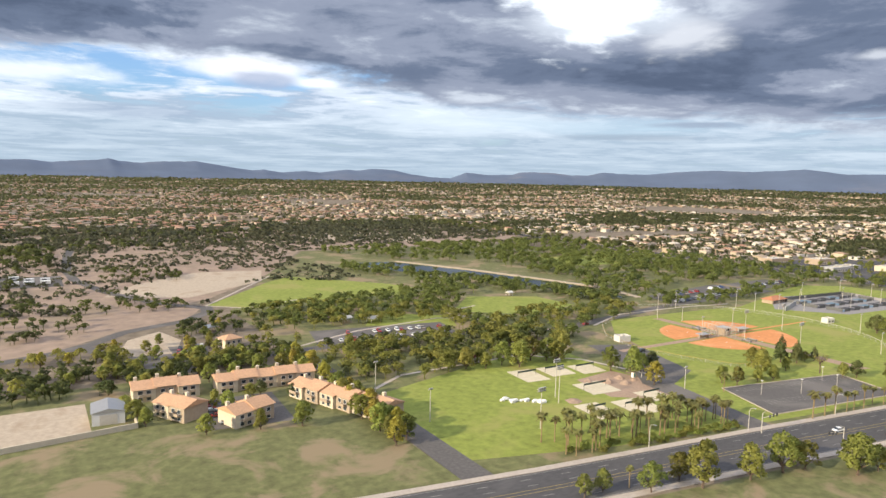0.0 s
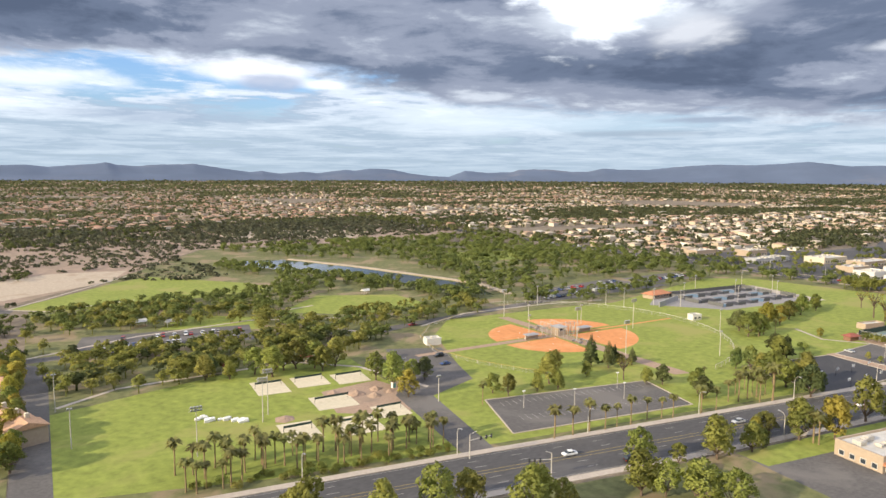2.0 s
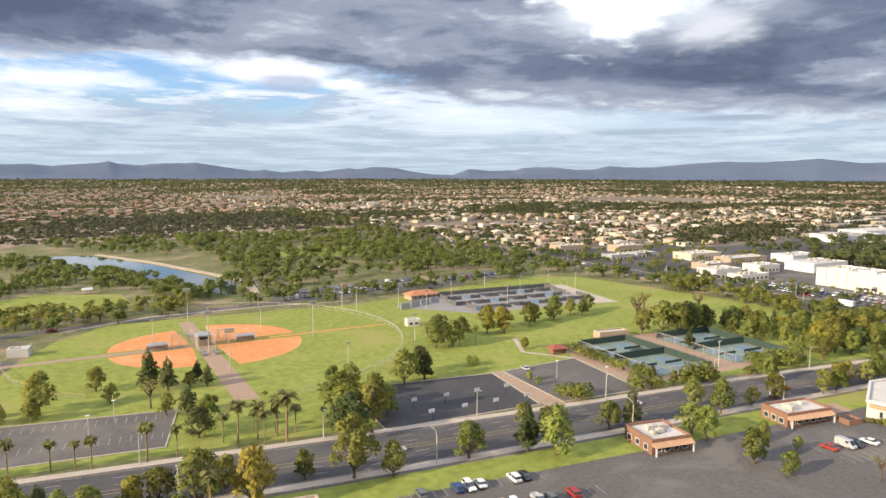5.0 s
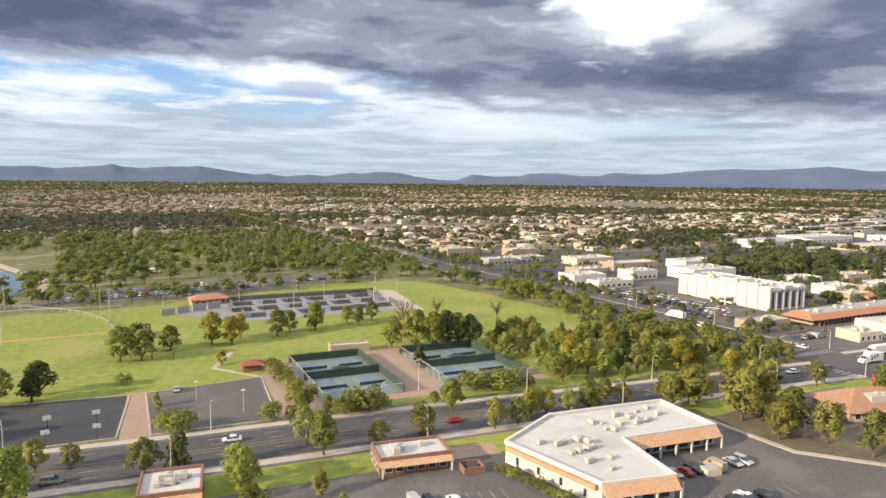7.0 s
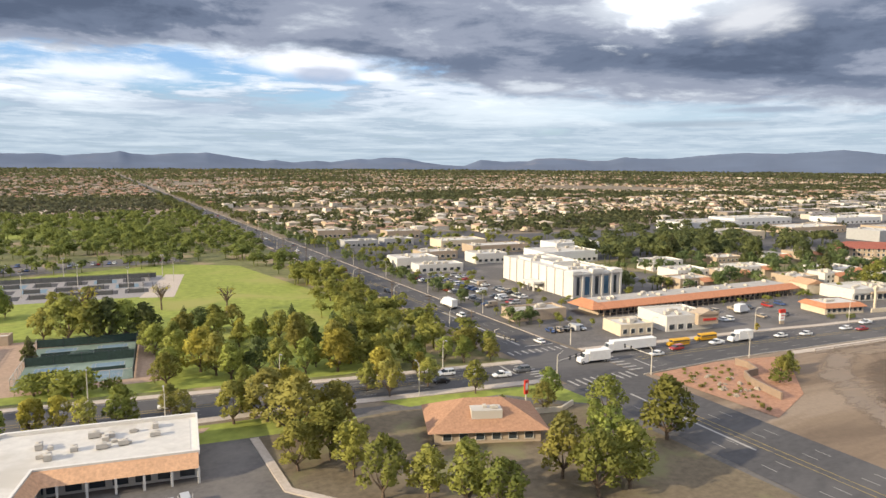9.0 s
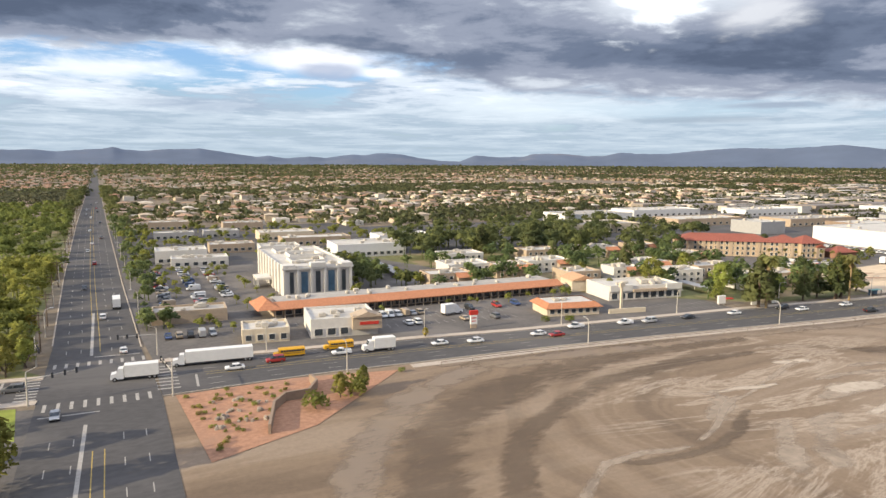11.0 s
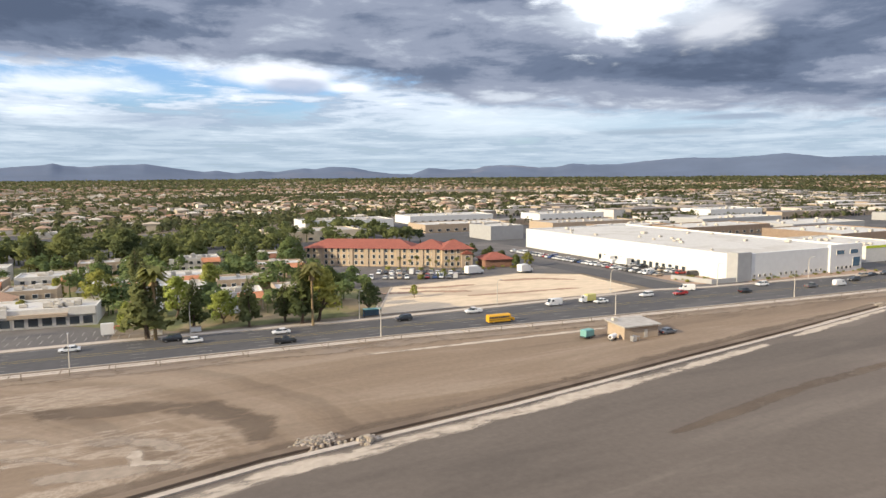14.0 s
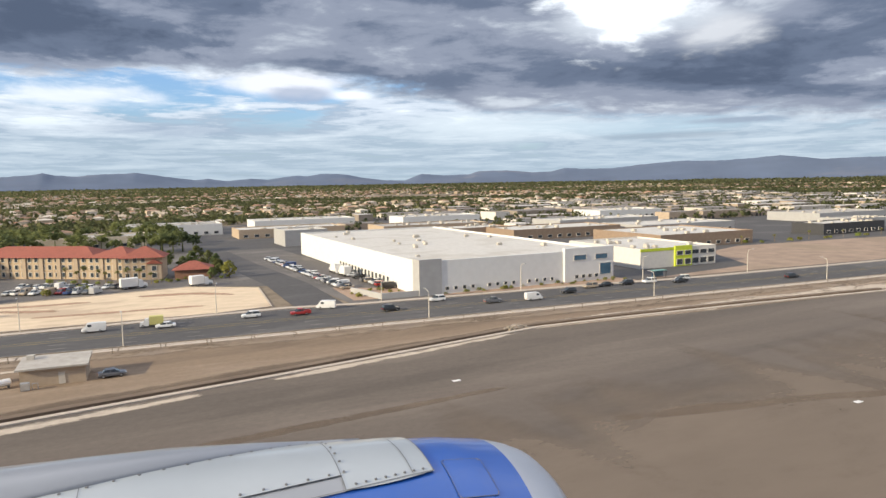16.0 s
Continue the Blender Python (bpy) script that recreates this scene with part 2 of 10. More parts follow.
M = {}
M["ground"] = surface("suburb_soil", (0.21, 0.165, 0.115), 0.95, 0.35, 0.25, 0.02, tint=(0.20, 0.17, 0.12))
def worn_dirt(name, base, dark, pale, centre, reach):
    """Graded dirt: streaks along the runway, turning tracks about a centre, and pale veins where water ran."""
    m = bpy.data.materials.new(name)
    m.use_nodes = True
    nt = m.node_tree
    bsdf = nt.nodes["Principled BSDF"]
    pos = nt.nodes.new("ShaderNodeNewGeometry").outputs["Position"]
    mp = nt.nodes.new("ShaderNodeMapping")
    mp.inputs["Rotation"].default_value = (0, 0, radians(7))
    mp.inputs["Scale"].default_value = (0.16, 1.0, 1)
    link(nt, pos, mp.inputs[0])
    streak = node(nt, "ShaderNodeTexNoise", Scale=0.11, Detail=7, Roughness=0.62, Distortion=0.7)
    link(nt, mp.outputs[0], streak.inputs["Vector"])
    c = ramp(nt, streak.outputs[0], [(0.32, dark), (0.5, base), (0.66, pale)])
    off = nt.nodes.new("ShaderNodeVectorMath")
    off.operation = "SUBTRACT"
    link(nt, pos, off.inputs[0])
    off.inputs[1].default_value = (*centre, 0)
    ln = nt.nodes.new("ShaderNodeVectorMath")
    ln.operation = "LENGTH"
    link(nt, off.outputs[0], ln.inputs[0])
    wob = node(nt, "ShaderNodeTexNoise", Scale=0.05, Detail=3)
    link(nt, pos, wob.inputs["Vector"])
    r = math_node(nt, "ADD", ln.outputs["Value"], math_node(nt, "MULTIPLY", wob.outputs[0], 9.0))
    ring = node(nt, "ShaderNodeTexNoise", Scale=0.16, Detail=5, Roughness=0.6)
    ring.noise_dimensions = "1D"
    link(nt, r, ring.inputs["W"])
    rc = ramp(nt, ring.outputs[0], [(0.38, tuple(c * 0.82 for c in dark)), (0.5, base), (0.62, pale)])
    near = ramp(nt, math_node(nt, "DIVIDE", ln.outputs["Value"], reach), [(0.35, (0, 0, 0)), (0.55, (0.5, 0.5, 0.5)), (0.85, (0.4, 0.4, 0.4)), (1.0, (0, 0, 0))])
    c = mix(nt, near, c, rc)
    mv = nt.nodes.new("ShaderNodeMapping")
    mv.inputs["Rotation"].default_value = (0, 0, radians(4))
    mv.inputs["Scale"].default_value = (0.5, 1.7, 1)
    link(nt, pos, mv.inputs[0])
    vein = node(nt, "ShaderNodeTexNoise", Scale=0.042, Detail=10, Roughness=0.72, Distortion=1.0)
    link(nt, mv.outputs[0], vein.inputs["Vector"])
    v = math_node(nt, "ABSOLUTE", math_node(nt, "SUBTRACT", vein.outputs[0], 0.5))
    vm = ramp(nt, v, [(0.0, (0.9, 0.9, 0.9)), (0.016, (0.35, 0.35, 0.35)), (0.045, (0, 0, 0))])
    where = ramp(nt, math_node(nt, "DIVIDE", ln.outputs["Value"], reach), [(0.0, (1, 1, 1)), (0.55, (0.75, 0.75, 0.75)), (0.8, (0, 0, 0))])
    c = mix(nt, math_node(nt, "MULTIPLY", math_node(nt, "MULTIPLY", vm, where), 0.85), c, (0.47, 0.385, 0.295))
    grain = node(nt, "ShaderNodeTexNoise", Scale=1.4, Detail=5, Roughness=0.7)
    link(nt, pos, grain.inputs["Vector"])
    c = mix(nt, 1.0, c, ramp(nt, grain.outputs[0], [(0.3, (0.86, 0.86, 0.86)), (0.7, (1.08, 1.08, 1.08))], False), "MULTIPLY")
    link(nt, c, bsdf.inputs["Base Color"])
    bsdf.inputs["Roughness"].default_value = 0.95
    b = node(nt, "ShaderNodeBump", Strength=0.3, Distance=0.1)
    link(nt, grain.outputs[0], b.inputs["Height"])
    link(nt, b.outputs[0], bsdf.inputs["Normal"])
    return m


M["airfield"] = worn_dirt("graded_dirt", (0.205, 0.145, 0.093), (0.135, 0.094, 0.06), (0.262, 0.196, 0.136), (468, -8), 56)
M["airfield_dark"] = worn_dirt("oiled_dirt", (0.118, 0.094, 0.074), (0.09, 0.072, 0.057), (0.15, 0.121, 0.096), (300, -200), 20)
M["pale_dirt"] = surface("washed_sand", (0.44, 0.355, 0.26), 0.95, 0.15, 0.8, 0.08, 0.2, tint=(0.34, 0.26, 0.18), tint_at=(0.52, 0.68))
M["red_gravel"] = surface("red_gravel", (0.38, 0.205, 0.125), 0.95, 0.22, 1.6, 0.15, 0.4, tint=(0.30, 0.18, 0.12))
M["desert"] = surface("desert_soil", (0.315, 0.23, 0.168), 0.95, 0.2, 0.2, 0.03, tint=(0.25, 0.19, 0.13), tint_at=(0.5, 0.65))
M["lawn"] = surface("mown_grass", (0.235, 0.265, 0.048), 0.9, 0.25, 0.55, 0.05, 0.3, tint=(0.27, 0.255, 0.07), tint_at=(0.5, 0.68))
M["rough_grass"] = surface("park_floor", (0.155, 0.155, 0.06), 0.95, 0.3, 0.5, 0.07, 0.3, tint=(0.25, 0.19, 0.11), tint_at=(0.5, 0.62))
M["infield"] = surface("brick_dust", (0.60, 0.25, 0.09), 0.95, 0.12, 0.6, 0.12, tint=(0.62, 0.30, 0.13))
M["court_sand"] = surface("court_sand", (0.58, 0.50, 0.35), 0.95, 0.1, 1.2, 0.3, 0.2)
M["lot_sand"] = surface("lot_sand", (0.60, 0.475, 0.33), 0.95, 0.12, 0.6, 0.09, 0.2, tint=(0.44, 0.34, 0.24), tint_at=(0.50, 0.62), stretch=(0.5, 1, 1))
M["asphalt"] = surface("road_asphalt", (0.083, 0.078, 0.076), 0.9, 0.18, 1.5, 0.08, tint=(0.108, 0.10, 0.095), tint_at=(0.5, 0.66), stretch=(0.5, 1, 1))
M["old_asphalt"] = surface("parking_asphalt", (0.122, 0.11, 0.10), 0.9, 0.2, 1.5, 0.07, tint=(0.158, 0.141, 0.125), tint_at=(0.48, 0.64))
M["new_asphalt"] = surface("sealed_asphalt", (0.058, 0.056, 0.058), 0.85, 0.15, 1.5, 0.1, tint=(0.075, 0.07, 0.068))
M["concrete"] = surface("concrete", (0.45, 0.38, 0.31), 0.9, 0.14, 2.0, 0.2, tint=(0.38, 0.32, 0.26))
M["kerb"] = surface("kerb_concrete", (0.42, 0.355, 0.285), 0.9, 0.12, 2.0, 0.3)
M["paint_white"] = surface("road_paint", (0.36, 0.335, 0.30), 0.8, 0.2, 3.0, 0.5)
M["paint_yellow"] = surface("yellow_paint", (0.40, 0.29, 0.09), 0.8, 0.2, 3.0, 0.5)
M["court_green"] = surface("court_acrylic", (0.165, 0.215, 0.175), 0.8, 0.12, 1.2, 0.2, tint=(0.20, 0.245, 0.20))
M["court_blue"] = surface("court_blue", (0.14, 0.205, 0.25), 0.8, 0.1, 2.0, 0.2)
M["court_grey"] = surface("court_grey", (0.27, 0.25, 0.235), 0.85, 0.12, 1.5, 0.2)
# the blue of distance haze is put into the rock's base colour
M["hazed_hill"] = surface("hazed_rock", (0.098, 0.125, 0.182), 0.95, 0.10, 0.004, 0.0016, tint=(0.13, 0.142, 0.182), tint_at=(0.52, 0.7))
M["water"] = surface("lake_water", (0.04, 0.05, 0.038), 0.06, 0.1, 0.8, 0.1, 0.03, spec=0.22)
M["leaf"] = surface("leaf", (0.33, 0.338, 0.085), 0.8, 0.3, 0.9, 0.11, tint=(0.18, 0.215, 0.07), tint_at=(0.50, 0.72), rand=0.30, hue=0.16, spec=0.15)
M["leaf_dark"] = surface("pine_needles", (0.175, 0.20, 0.078), 0.85, 0.3, 0.9, 0.11, tint=(0.10, 0.125, 0.06), tint_at=(0.46, 0.66), rand=0.28, hue=0.15, spec=0.1)
M["leaf_wood"] = surface("wood_leaf", (0.25, 0.28, 0.082), 0.82, 0.3, 0.9, 0.11, tint=(0.145, 0.175, 0.066), tint_at=(0.48, 0.7), rand=0.28, hue=0.12, spec=0.12)
M["leaf_yellow"] = surface("yellow_leaf", (0.42, 0.37, 0.075), 0.8, 0.3, 1.4, 0.2, rand=0.2, spec=0.15)
M["leaf_brown"] = surface("brown_leaf", (0.36, 0.335, 0.085), 0.8, 0.3, 0.9, 0.11, tint=(0.27, 0.26, 0.075), tint_at=(0.48, 0.68), rand=0.22, spec=0.15)
M["leaf_bright"] = surface("bright_leaf", (0.30, 0.31, 0.075), 0.8, 0.3, 0.9, 0.11, tint=(0.2, 0.22, 0.065), tint_at=(0.5, 0.68), rand=0.25, hue=0.2, spec=0.15)
M["frond"] = surface("palm_frond", (0.235, 0.225, 0.075), 0.7, 0.3, 2.0, 0.3, rand=0.2)
M["frond_dry"] = surface("dry_frond", (0.26, 0.19, 0.10), 0.9, 0.25, 2.0, 0.3)
M["bark"] = surface("bark", (0.135, 0.098, 0.07), 0.95, 0.3, 4.0, 0.5, 0.5)
M["scrub"] = surface("scrub_leaf", (0.125, 0.128, 0.075), 0.9, 0.35, 0.8, 0.1, rand=0.25, per="island")
M["wood_far"] = surface("far_foliage", (0.135, 0.145, 0.07), 0.9, 0.35, 0.3, 0.05, tint=(0.17, 0.165, 0.075), rand=0.3, per="island", spec=0.1)
M["wood_mesquite"] = surface("mesquite_leaf", (0.165, 0.185, 0.062), 0.9, 0.35, 0.3, 0.04, tint=(0.105, 0.12, 0.055), tint_at=(0.45, 0.6), spec=0.1)
M["stucco_cream"] = surface("cream_stucco", (0.585, 0.50, 0.375), 0.9, 0.08, 1.5, 0.2)
M["stucco_tan"] = surface("tan_stucco", (0.40, 0.315, 0.23), 0.9, 0.08, 1.5, 0.2)
M["stucco_white"] = surface("white_stucco", (0.60, 0.57, 0.52), 0.9, 0.06, 1.5, 0.2)
M["tilt_white"] = surface("white_tilt_panel", (0.64, 0.63, 0.61), 0.85, 0.04, 0.8, 0.1)
M["tilt_grey"] = surface("grey_tilt_panel", (0.36, 0.355, 0.35), 0.85, 0.06, 0.8, 0.1)
M["roof_white"] = surface("white_membrane", (0.53, 0.50, 0.45), 0.85, 0.1, 0.9, 0.12, tint=(0.43, 0.395, 0.34), tint_at=(0.46, 0.66))
M["roof_grey"] = surface("gravel_roof", (0.38, 0.35, 0.31), 0.95, 0.15, 1.0, 0.12)
M["tile_red"] = surface("clay_tile", (0.27, 0.088, 0.06), 0.85, 0.22, 3.0, 0.3, 0.3)
M["tile_rust"] = surface("rust_tile", (0.36, 0.20, 0.118), 0.85, 0.2, 3.0, 0.3, 0.3)
M["tile_orange"] = surface("orange_tile", (0.45, 0.195, 0.10), 0.85, 0.2, 3.0, 0.3, 0.3)
M["tile_buff"] = surface("buff_tile", (0.52, 0.31, 0.18), 0.85, 0.2, 3.0, 0.3, 0.3)
M["brick"] = surface("brick_wall", (0.255, 0.14, 0.095), 0.9, 0.2, 3.0, 0.4)
M["brown_panel"] = surface("brown_panel", (0.27, 0.20, 0.145), 0.9, 0.1, 1.0, 0.2)
M["hotel_wall"] = surface("hotel_stucco", (0.47, 0.36, 0.245), 0.9, 0.08, 1.5, 0.2)
M["tan_gravel"] = surface("tan_gravel", (0.36, 0.25, 0.175), 0.95, 0.2, 1.6, 0.15, 0.4, tint=(0.30, 0.215, 0.15))
M["glass"] = surface("window_glass", (0.045, 0.055, 0.065), 0.12, 0.2, 0.6, 0.1, spec=0.6)
M["glass_blue"] = surface("blue_glass", (0.07, 0.14, 0.21), 0.12, 0.2, 0.6, 0.1, spec=0.6)
M["metal"] = surface("galvanised", (0.42, 0.41, 0.40), 0.5, 0.1, 3.0, 0.4, metal=0.6)
M["steel_dark"] = surface("dark_steel", (0.055, 0.055, 0.058), 0.6, 0.15, 3.0, 0.4)
M["steel_pale"] = surface("painted_pole", (0.50, 0.46, 0.40), 0.6, 0.1, 3.0, 0.4)
M["unit"] = surface("roof_unit", (0.48, 0.44, 0.38), 0.7, 0.12, 2.0, 0.4)
M["fence_green"] = surface("windscreen_mesh", (0.045, 0.07, 0.058), 0.9, 0.2, 2.0, 0.3)
M["mesh_wire"] = surface("chain_link", (0.36, 0.34, 0.30), 0.7, 0.1, 2.0, 0.3)
M["fence_grey"] = surface("grey_windscreen", (0.13, 0.13, 0.125), 0.9, 0.2, 2.0, 0.3)
M["wire_brown"] = surface("rusty_wire", (0.21, 0.17, 0.13), 0.8, 0.2, 2.0, 0.3)
# brown bed soil, its base colour darkened for the shade of the trees
M["shaded_bed_soil"] = surface("shaded_bed_soil", (0.16, 0.125, 0.08), 0.95, 0.25, 1.2, 0.12, 0.3, tint=(0.165, 0.15, 0.075), tint_at=(0.5, 0.64))
M["lime"] = surface("lime_panel", (0.52, 0.60, 0.05), 0.6, 0.06, 1.5, 0.3)
M["sign_red"] = surface("red_sign", (0.50, 0.045, 0.03), 0.5, 0.06, 1.5, 0.3)
M["sign_white"] = surface("white_sign", (0.72, 0.70, 0.66), 0.5, 0.05, 1.5, 0.3)
M["teal"] = surface("teal_enamel", (0.17, 0.34, 0.31), 0.5, 0.1, 2.0, 0.3)
M["bus_yellow"] = surface("bus_yellow", (0.62, 0.33, 0.02), 0.45, 0.06, 2.0, 0.3)
M["truck_yellow"] = surface("pale_yellow_box", (0.50, 0.46, 0.17), 0.6, 0.06, 2.0, 0.3)
M["tyre"] = surface("tyre", (0.018, 0.018, 0.018), 0.9, 0.1, 4.0, 0.5)
M["rim"] = surface("alloy", (0.4, 0.4, 0.4), 0.4, 0.1, 4.0, 0.5, metal=0.7)
M["lamp_red"] = surface("tail_lamp", (0.35, 0.02, 0.015), 0.4, 0.1, 4.0, 0.5)
M["lamp_clear"] = surface("head_lamp", (0.62, 0.62, 0.60), 0.25, 0.1, 4.0, 0.5)
M["rubble"] = surface("broken_rock", (0.31, 0.26, 0.205), 0.95, 0.25, 1.5, 0.3, rand=0.2, per="island")
M["town_wall"] = palette("town_wall", [(0.38, 0.30, 0.215), (0.46, 0.385, 0.29), (0.31, 0.235, 0.17), (0.56, 0.51, 0.42), (0.36, 0.275, 0.20), (0.42, 0.335, 0.225)])
M["town_roof"] = palette("town_roof", [(0.36, 0.20, 0.125), (0.30, 0.215, 0.155), (0.42, 0.27, 0.18), (0.27, 0.215, 0.17), (0.34, 0.185, 0.115), (0.38, 0.30, 0.22)])
M["shed_wall"] = palette("far_hall_wall", [(0.50, 0.45, 0.39), (0.36, 0.29, 0.225), (0.62, 0.58, 0.53), (0.27, 0.23, 0.19), (0.40, 0.32, 0.24)])
# cream house colours, lightened to stand in for a patch of sun
M["sunlit_wall"] = palette("sunlit_house_wall", [(0.58, 0.50, 0.38), (0.66, 0.61, 0.52), (0.50, 0.41, 0.30)])
M["sunlit_roof"] = palette("sunlit_house_roof", [(0.44, 0.36, 0.27), (0.36, 0.24, 0.16), (0.52, 0.46, 0.38), (0.34, 0.22, 0.145)])
M["shed_roof"] = palette("far_hall_roof", [(0.44, 0.40, 0.35), (0.31, 0.265, 0.22), (0.54, 0.50, 0.45), (0.25, 0.215, 0.18), (0.22, 0.195, 0.175)])


def let_light_through(m, share):
    """Leaves pass part of the light that falls on their far side."""
    nt = m.node_tree
    bsdf, out = nt.nodes["Principled BSDF"], nt.nodes["Material Output"]
    tr = nt.nodes.new("ShaderNodeBsdfTranslucent")
    link(nt, bsdf.inputs["Base Color"].links[0].from_socket, tr.inputs["Color"])
    ms = nt.nodes.new("ShaderNodeMixShader")
    ms.inputs[0].default_value = share
    link(nt, bsdf.outputs[0], ms.inputs[1])
    link(nt, tr.outputs[0], ms.inputs[2])
    link(nt, ms.outputs[0], out.inputs["Surface"])


for key in ("leaf", "leaf_wood", "leaf_dark", "leaf_yellow", "leaf_brown", "leaf_bright", "frond", "scrub", "wood_far", "wood_mesquite"):
    let_light_through(M[key], 0.46)
# ---------- building blocks ----------
class Shape:
    """Vertices, faces and a material slot for each face."""

    def __init__(self):
        self.v, self.f, self.s = [], [], []
        self.soft = []      # normals of leaf sprays, that follow the crown's roundness

    def add(self, verts, faces, slot=0):
        k = len(self.v)
        self.v.extend(verts)
        for f in faces:
            self.f.append(tuple(i + k for i in f))
            self.s.append(slot)
        return self

    def box(self, x0, y0, z0, x1, y1, z1, slot=0, bottom=True):
        faces = [(4, 5, 6, 7), (0, 1, 5, 4), (1, 2, 6, 5), (2, 3, 7, 6), (3, 0, 4, 7)] + ([(3, 2, 1, 0)] if bottom else [])
        return self.add([(x0, y0, z0), (x1, y0, z0), (x1, y1, z0), (x0, y1, z0), (x0, y0, z1), (x1, y0, z1), (x1, y1, z1), (x0, y1, z1)], faces, slot)

    def chamfer_box(self, x0, y0, z0, x1, y1, z1, c, slot=0):
        """A box with its upper edges bevelled."""
        v = [(x0, y0, z0), (x1, y0, z0), (x1, y1, z0), (x0, y1, z0), (x0, y0, z1 - c), (x1, y0, z1 - c), (x1, y1, z1 - c), (x0, y1, z1 - c),
             (x0 + c, y0 + c, z1), (x1 - c, y0 + c, z1), (x1 - c, y1 - c, z1), (x0 + c, y1 - c, z1)]
        f = [(3, 2, 1, 0), (8, 9, 10, 11)]
        for a in (0, 4):
            f += [(a + i, a + (i + 1) % 4, a + 4 + (i + 1) % 4, a + 4 + i) for i in range(4)]
        return self.add(v, f, slot)

    def prism(self, pts, z0, z1, slot=0, top_slot=None):
        n = len(pts)
        self.add([(x, y, z0) for x, y in pts] + [(x, y, z1) for x, y in pts], [(i, (i + 1) % n, n + (i + 1) % n, n + i) for i in range(n)], slot)
        return self.add([(x, y, z1) for x, y in pts], [tuple(range(n))], slot if top_slot is None else top_slot)

    def tube(self, path, radii, n=6, slot=0, cap=True):
        """A tapered tube along a path of points."""
        rings = []
        for i, (p, r) in enumerate(zip(path, radii)):
            a, b = Vector(path[max(i - 1, 0)]), Vector(path[min(i + 1, len(path) - 1)])
            d = (b - a).normalized()
            side = d.cross(Vector((0, 0, 1)) if abs(d.z) < 0.9 else Vector((1, 0, 0))).normalized()
            other = d.cross(side)
            rings.append([tuple(Vector(p) + (side * math.cos(t) + other * math.sin(t)) * r) for t in [2 * math.pi * j / n for j in range(n)]])
        faces = [(i * n + j, i * n + (j + 1) % n, (i + 1) * n + (j + 1) % n, (i + 1) * n + j) for i in range(len(rings) - 1) for j in range(n)]
        if cap:
            faces.append(tuple(range((len(rings) - 1) * n, len(rings) * n)))
        return self.add([v for r in rings for v in r], faces, slot)

    def gable(self, x0, y0, x1, y1, z0, z1, along="x", over=0.15, slot=0, wall=None):
        """A pitched roof with gables at the ends of its ridge."""
        a, b, c, d = x0 - over, y0 - over, x1 + over, y1 + over
        if along == "x":
            m = (b + d) / 2
            v = [(a, b, z0), (c, b, z0), (c, d, z0), (a, d, z0), (a, m, z1), (c, m, z1)]
            f, g = [(0, 1, 5, 4), (2, 3, 4, 5), (3, 2, 1, 0)], [(1, 2, 5), (3, 0, 4)]
        else:
            m = (a + c) / 2
            v = [(a, b, z0), (c, b, z0), (c, d, z0), (a, d, z0), (m, b, z1), (m, d, z1)]
            f, g = [(1, 2, 5, 4), (3, 0, 4, 5), (3, 2, 1, 0)], [(0, 1, 4), (2, 3, 5)]
        self.add(v, f, slot)
        return self.add(v, g, slot if wall is None else wall)

    def hip(self, x0, y0, x1, y1, z0, z1, over=0.25, slot=0):
        a, b, c, d = x0 - over, y0 - over, x1 + over, y1 + over
        h = min(c - a, d - b) / 2
        if c - a >= d - b:
            r = [(a + h, (b + d) / 2, z1), (c - h, (b + d) / 2, z1)]
            f = [(0, 1, 5, 4), (1, 2, 5), (2, 3, 4, 5), (3, 0, 4), (3, 2, 1, 0)]
        else:
            r = [((a + c) / 2, b + h, z1), ((a + c) / 2, d - h, z1)]
            f = [(0, 1, 4), (1, 2, 5, 4), (2, 3, 5), (3, 0, 4, 5), (3, 2, 1, 0)]
        return self.add([(a, b, z0), (c, b, z0), (c, d, z0), (a, d, z0)] + r, f, slot)

    def rim(self, x0, y0, x1, y1, p, z0, z1, slot=0):
        """A closed upstand of thickness p round a rectangle."""
        o, n = [(x0, y0), (x1, y0), (x1, y1), (x0, y1)], [(x0 + p, y0 + p), (x1 - p, y0 + p), (x1 - p, y1 - p), (x0 + p, y1 - p)]
        v = [(*q, z0) for q in o] + [(*q, z1) for q in o] + [(*q, z1) for q in n] + [(*q, z0) for q in n]
        return self.add(v, [(k * 4 + i, k * 4 + (i + 1) % 4, k * 4 + 4 + (i + 1) % 4, k * 4 + 4 + i) for k in range(3) for i in range(4)], slot)

    def turned(self, m):
        self.v = [tuple(m @ Vector(p)) for p in self.v]
        return self

    def mesh(self, name, mats):
        me = bpy.data.meshes.new(name)
        me.from_pydata(self.v, [], self.f, not self.soft)
        for mt in mats if isinstance(mats, (list, tuple)) else [mats]:
            me.materials.append(mt)
        if any(self.s):
            me.polygons.foreach_set("material_index", self.s)
        me.update()
        if self.soft:
            nrm = np.zeros((len(self.v), 3))
            for k, d in self.soft:
                nrm[k:k + 4] = d
            me.normals_split_custom_set_from_vertices(nrm.tolist())
        return me


def part(name, shape, mats, parent=None, label="", at=None):
    """Links a shape (or a finished mesh) as one mesh object under a thing."""
    data = shape if isinstance(shape, bpy.types.Mesh) else shape.mesh(name, mats)
    ob = new(name, data)
    if parent is not None:
        ob.parent = parent
    if at is not None:
        ob.matrix_basis = at
    if label:
        ob["label"] = label
    return ob


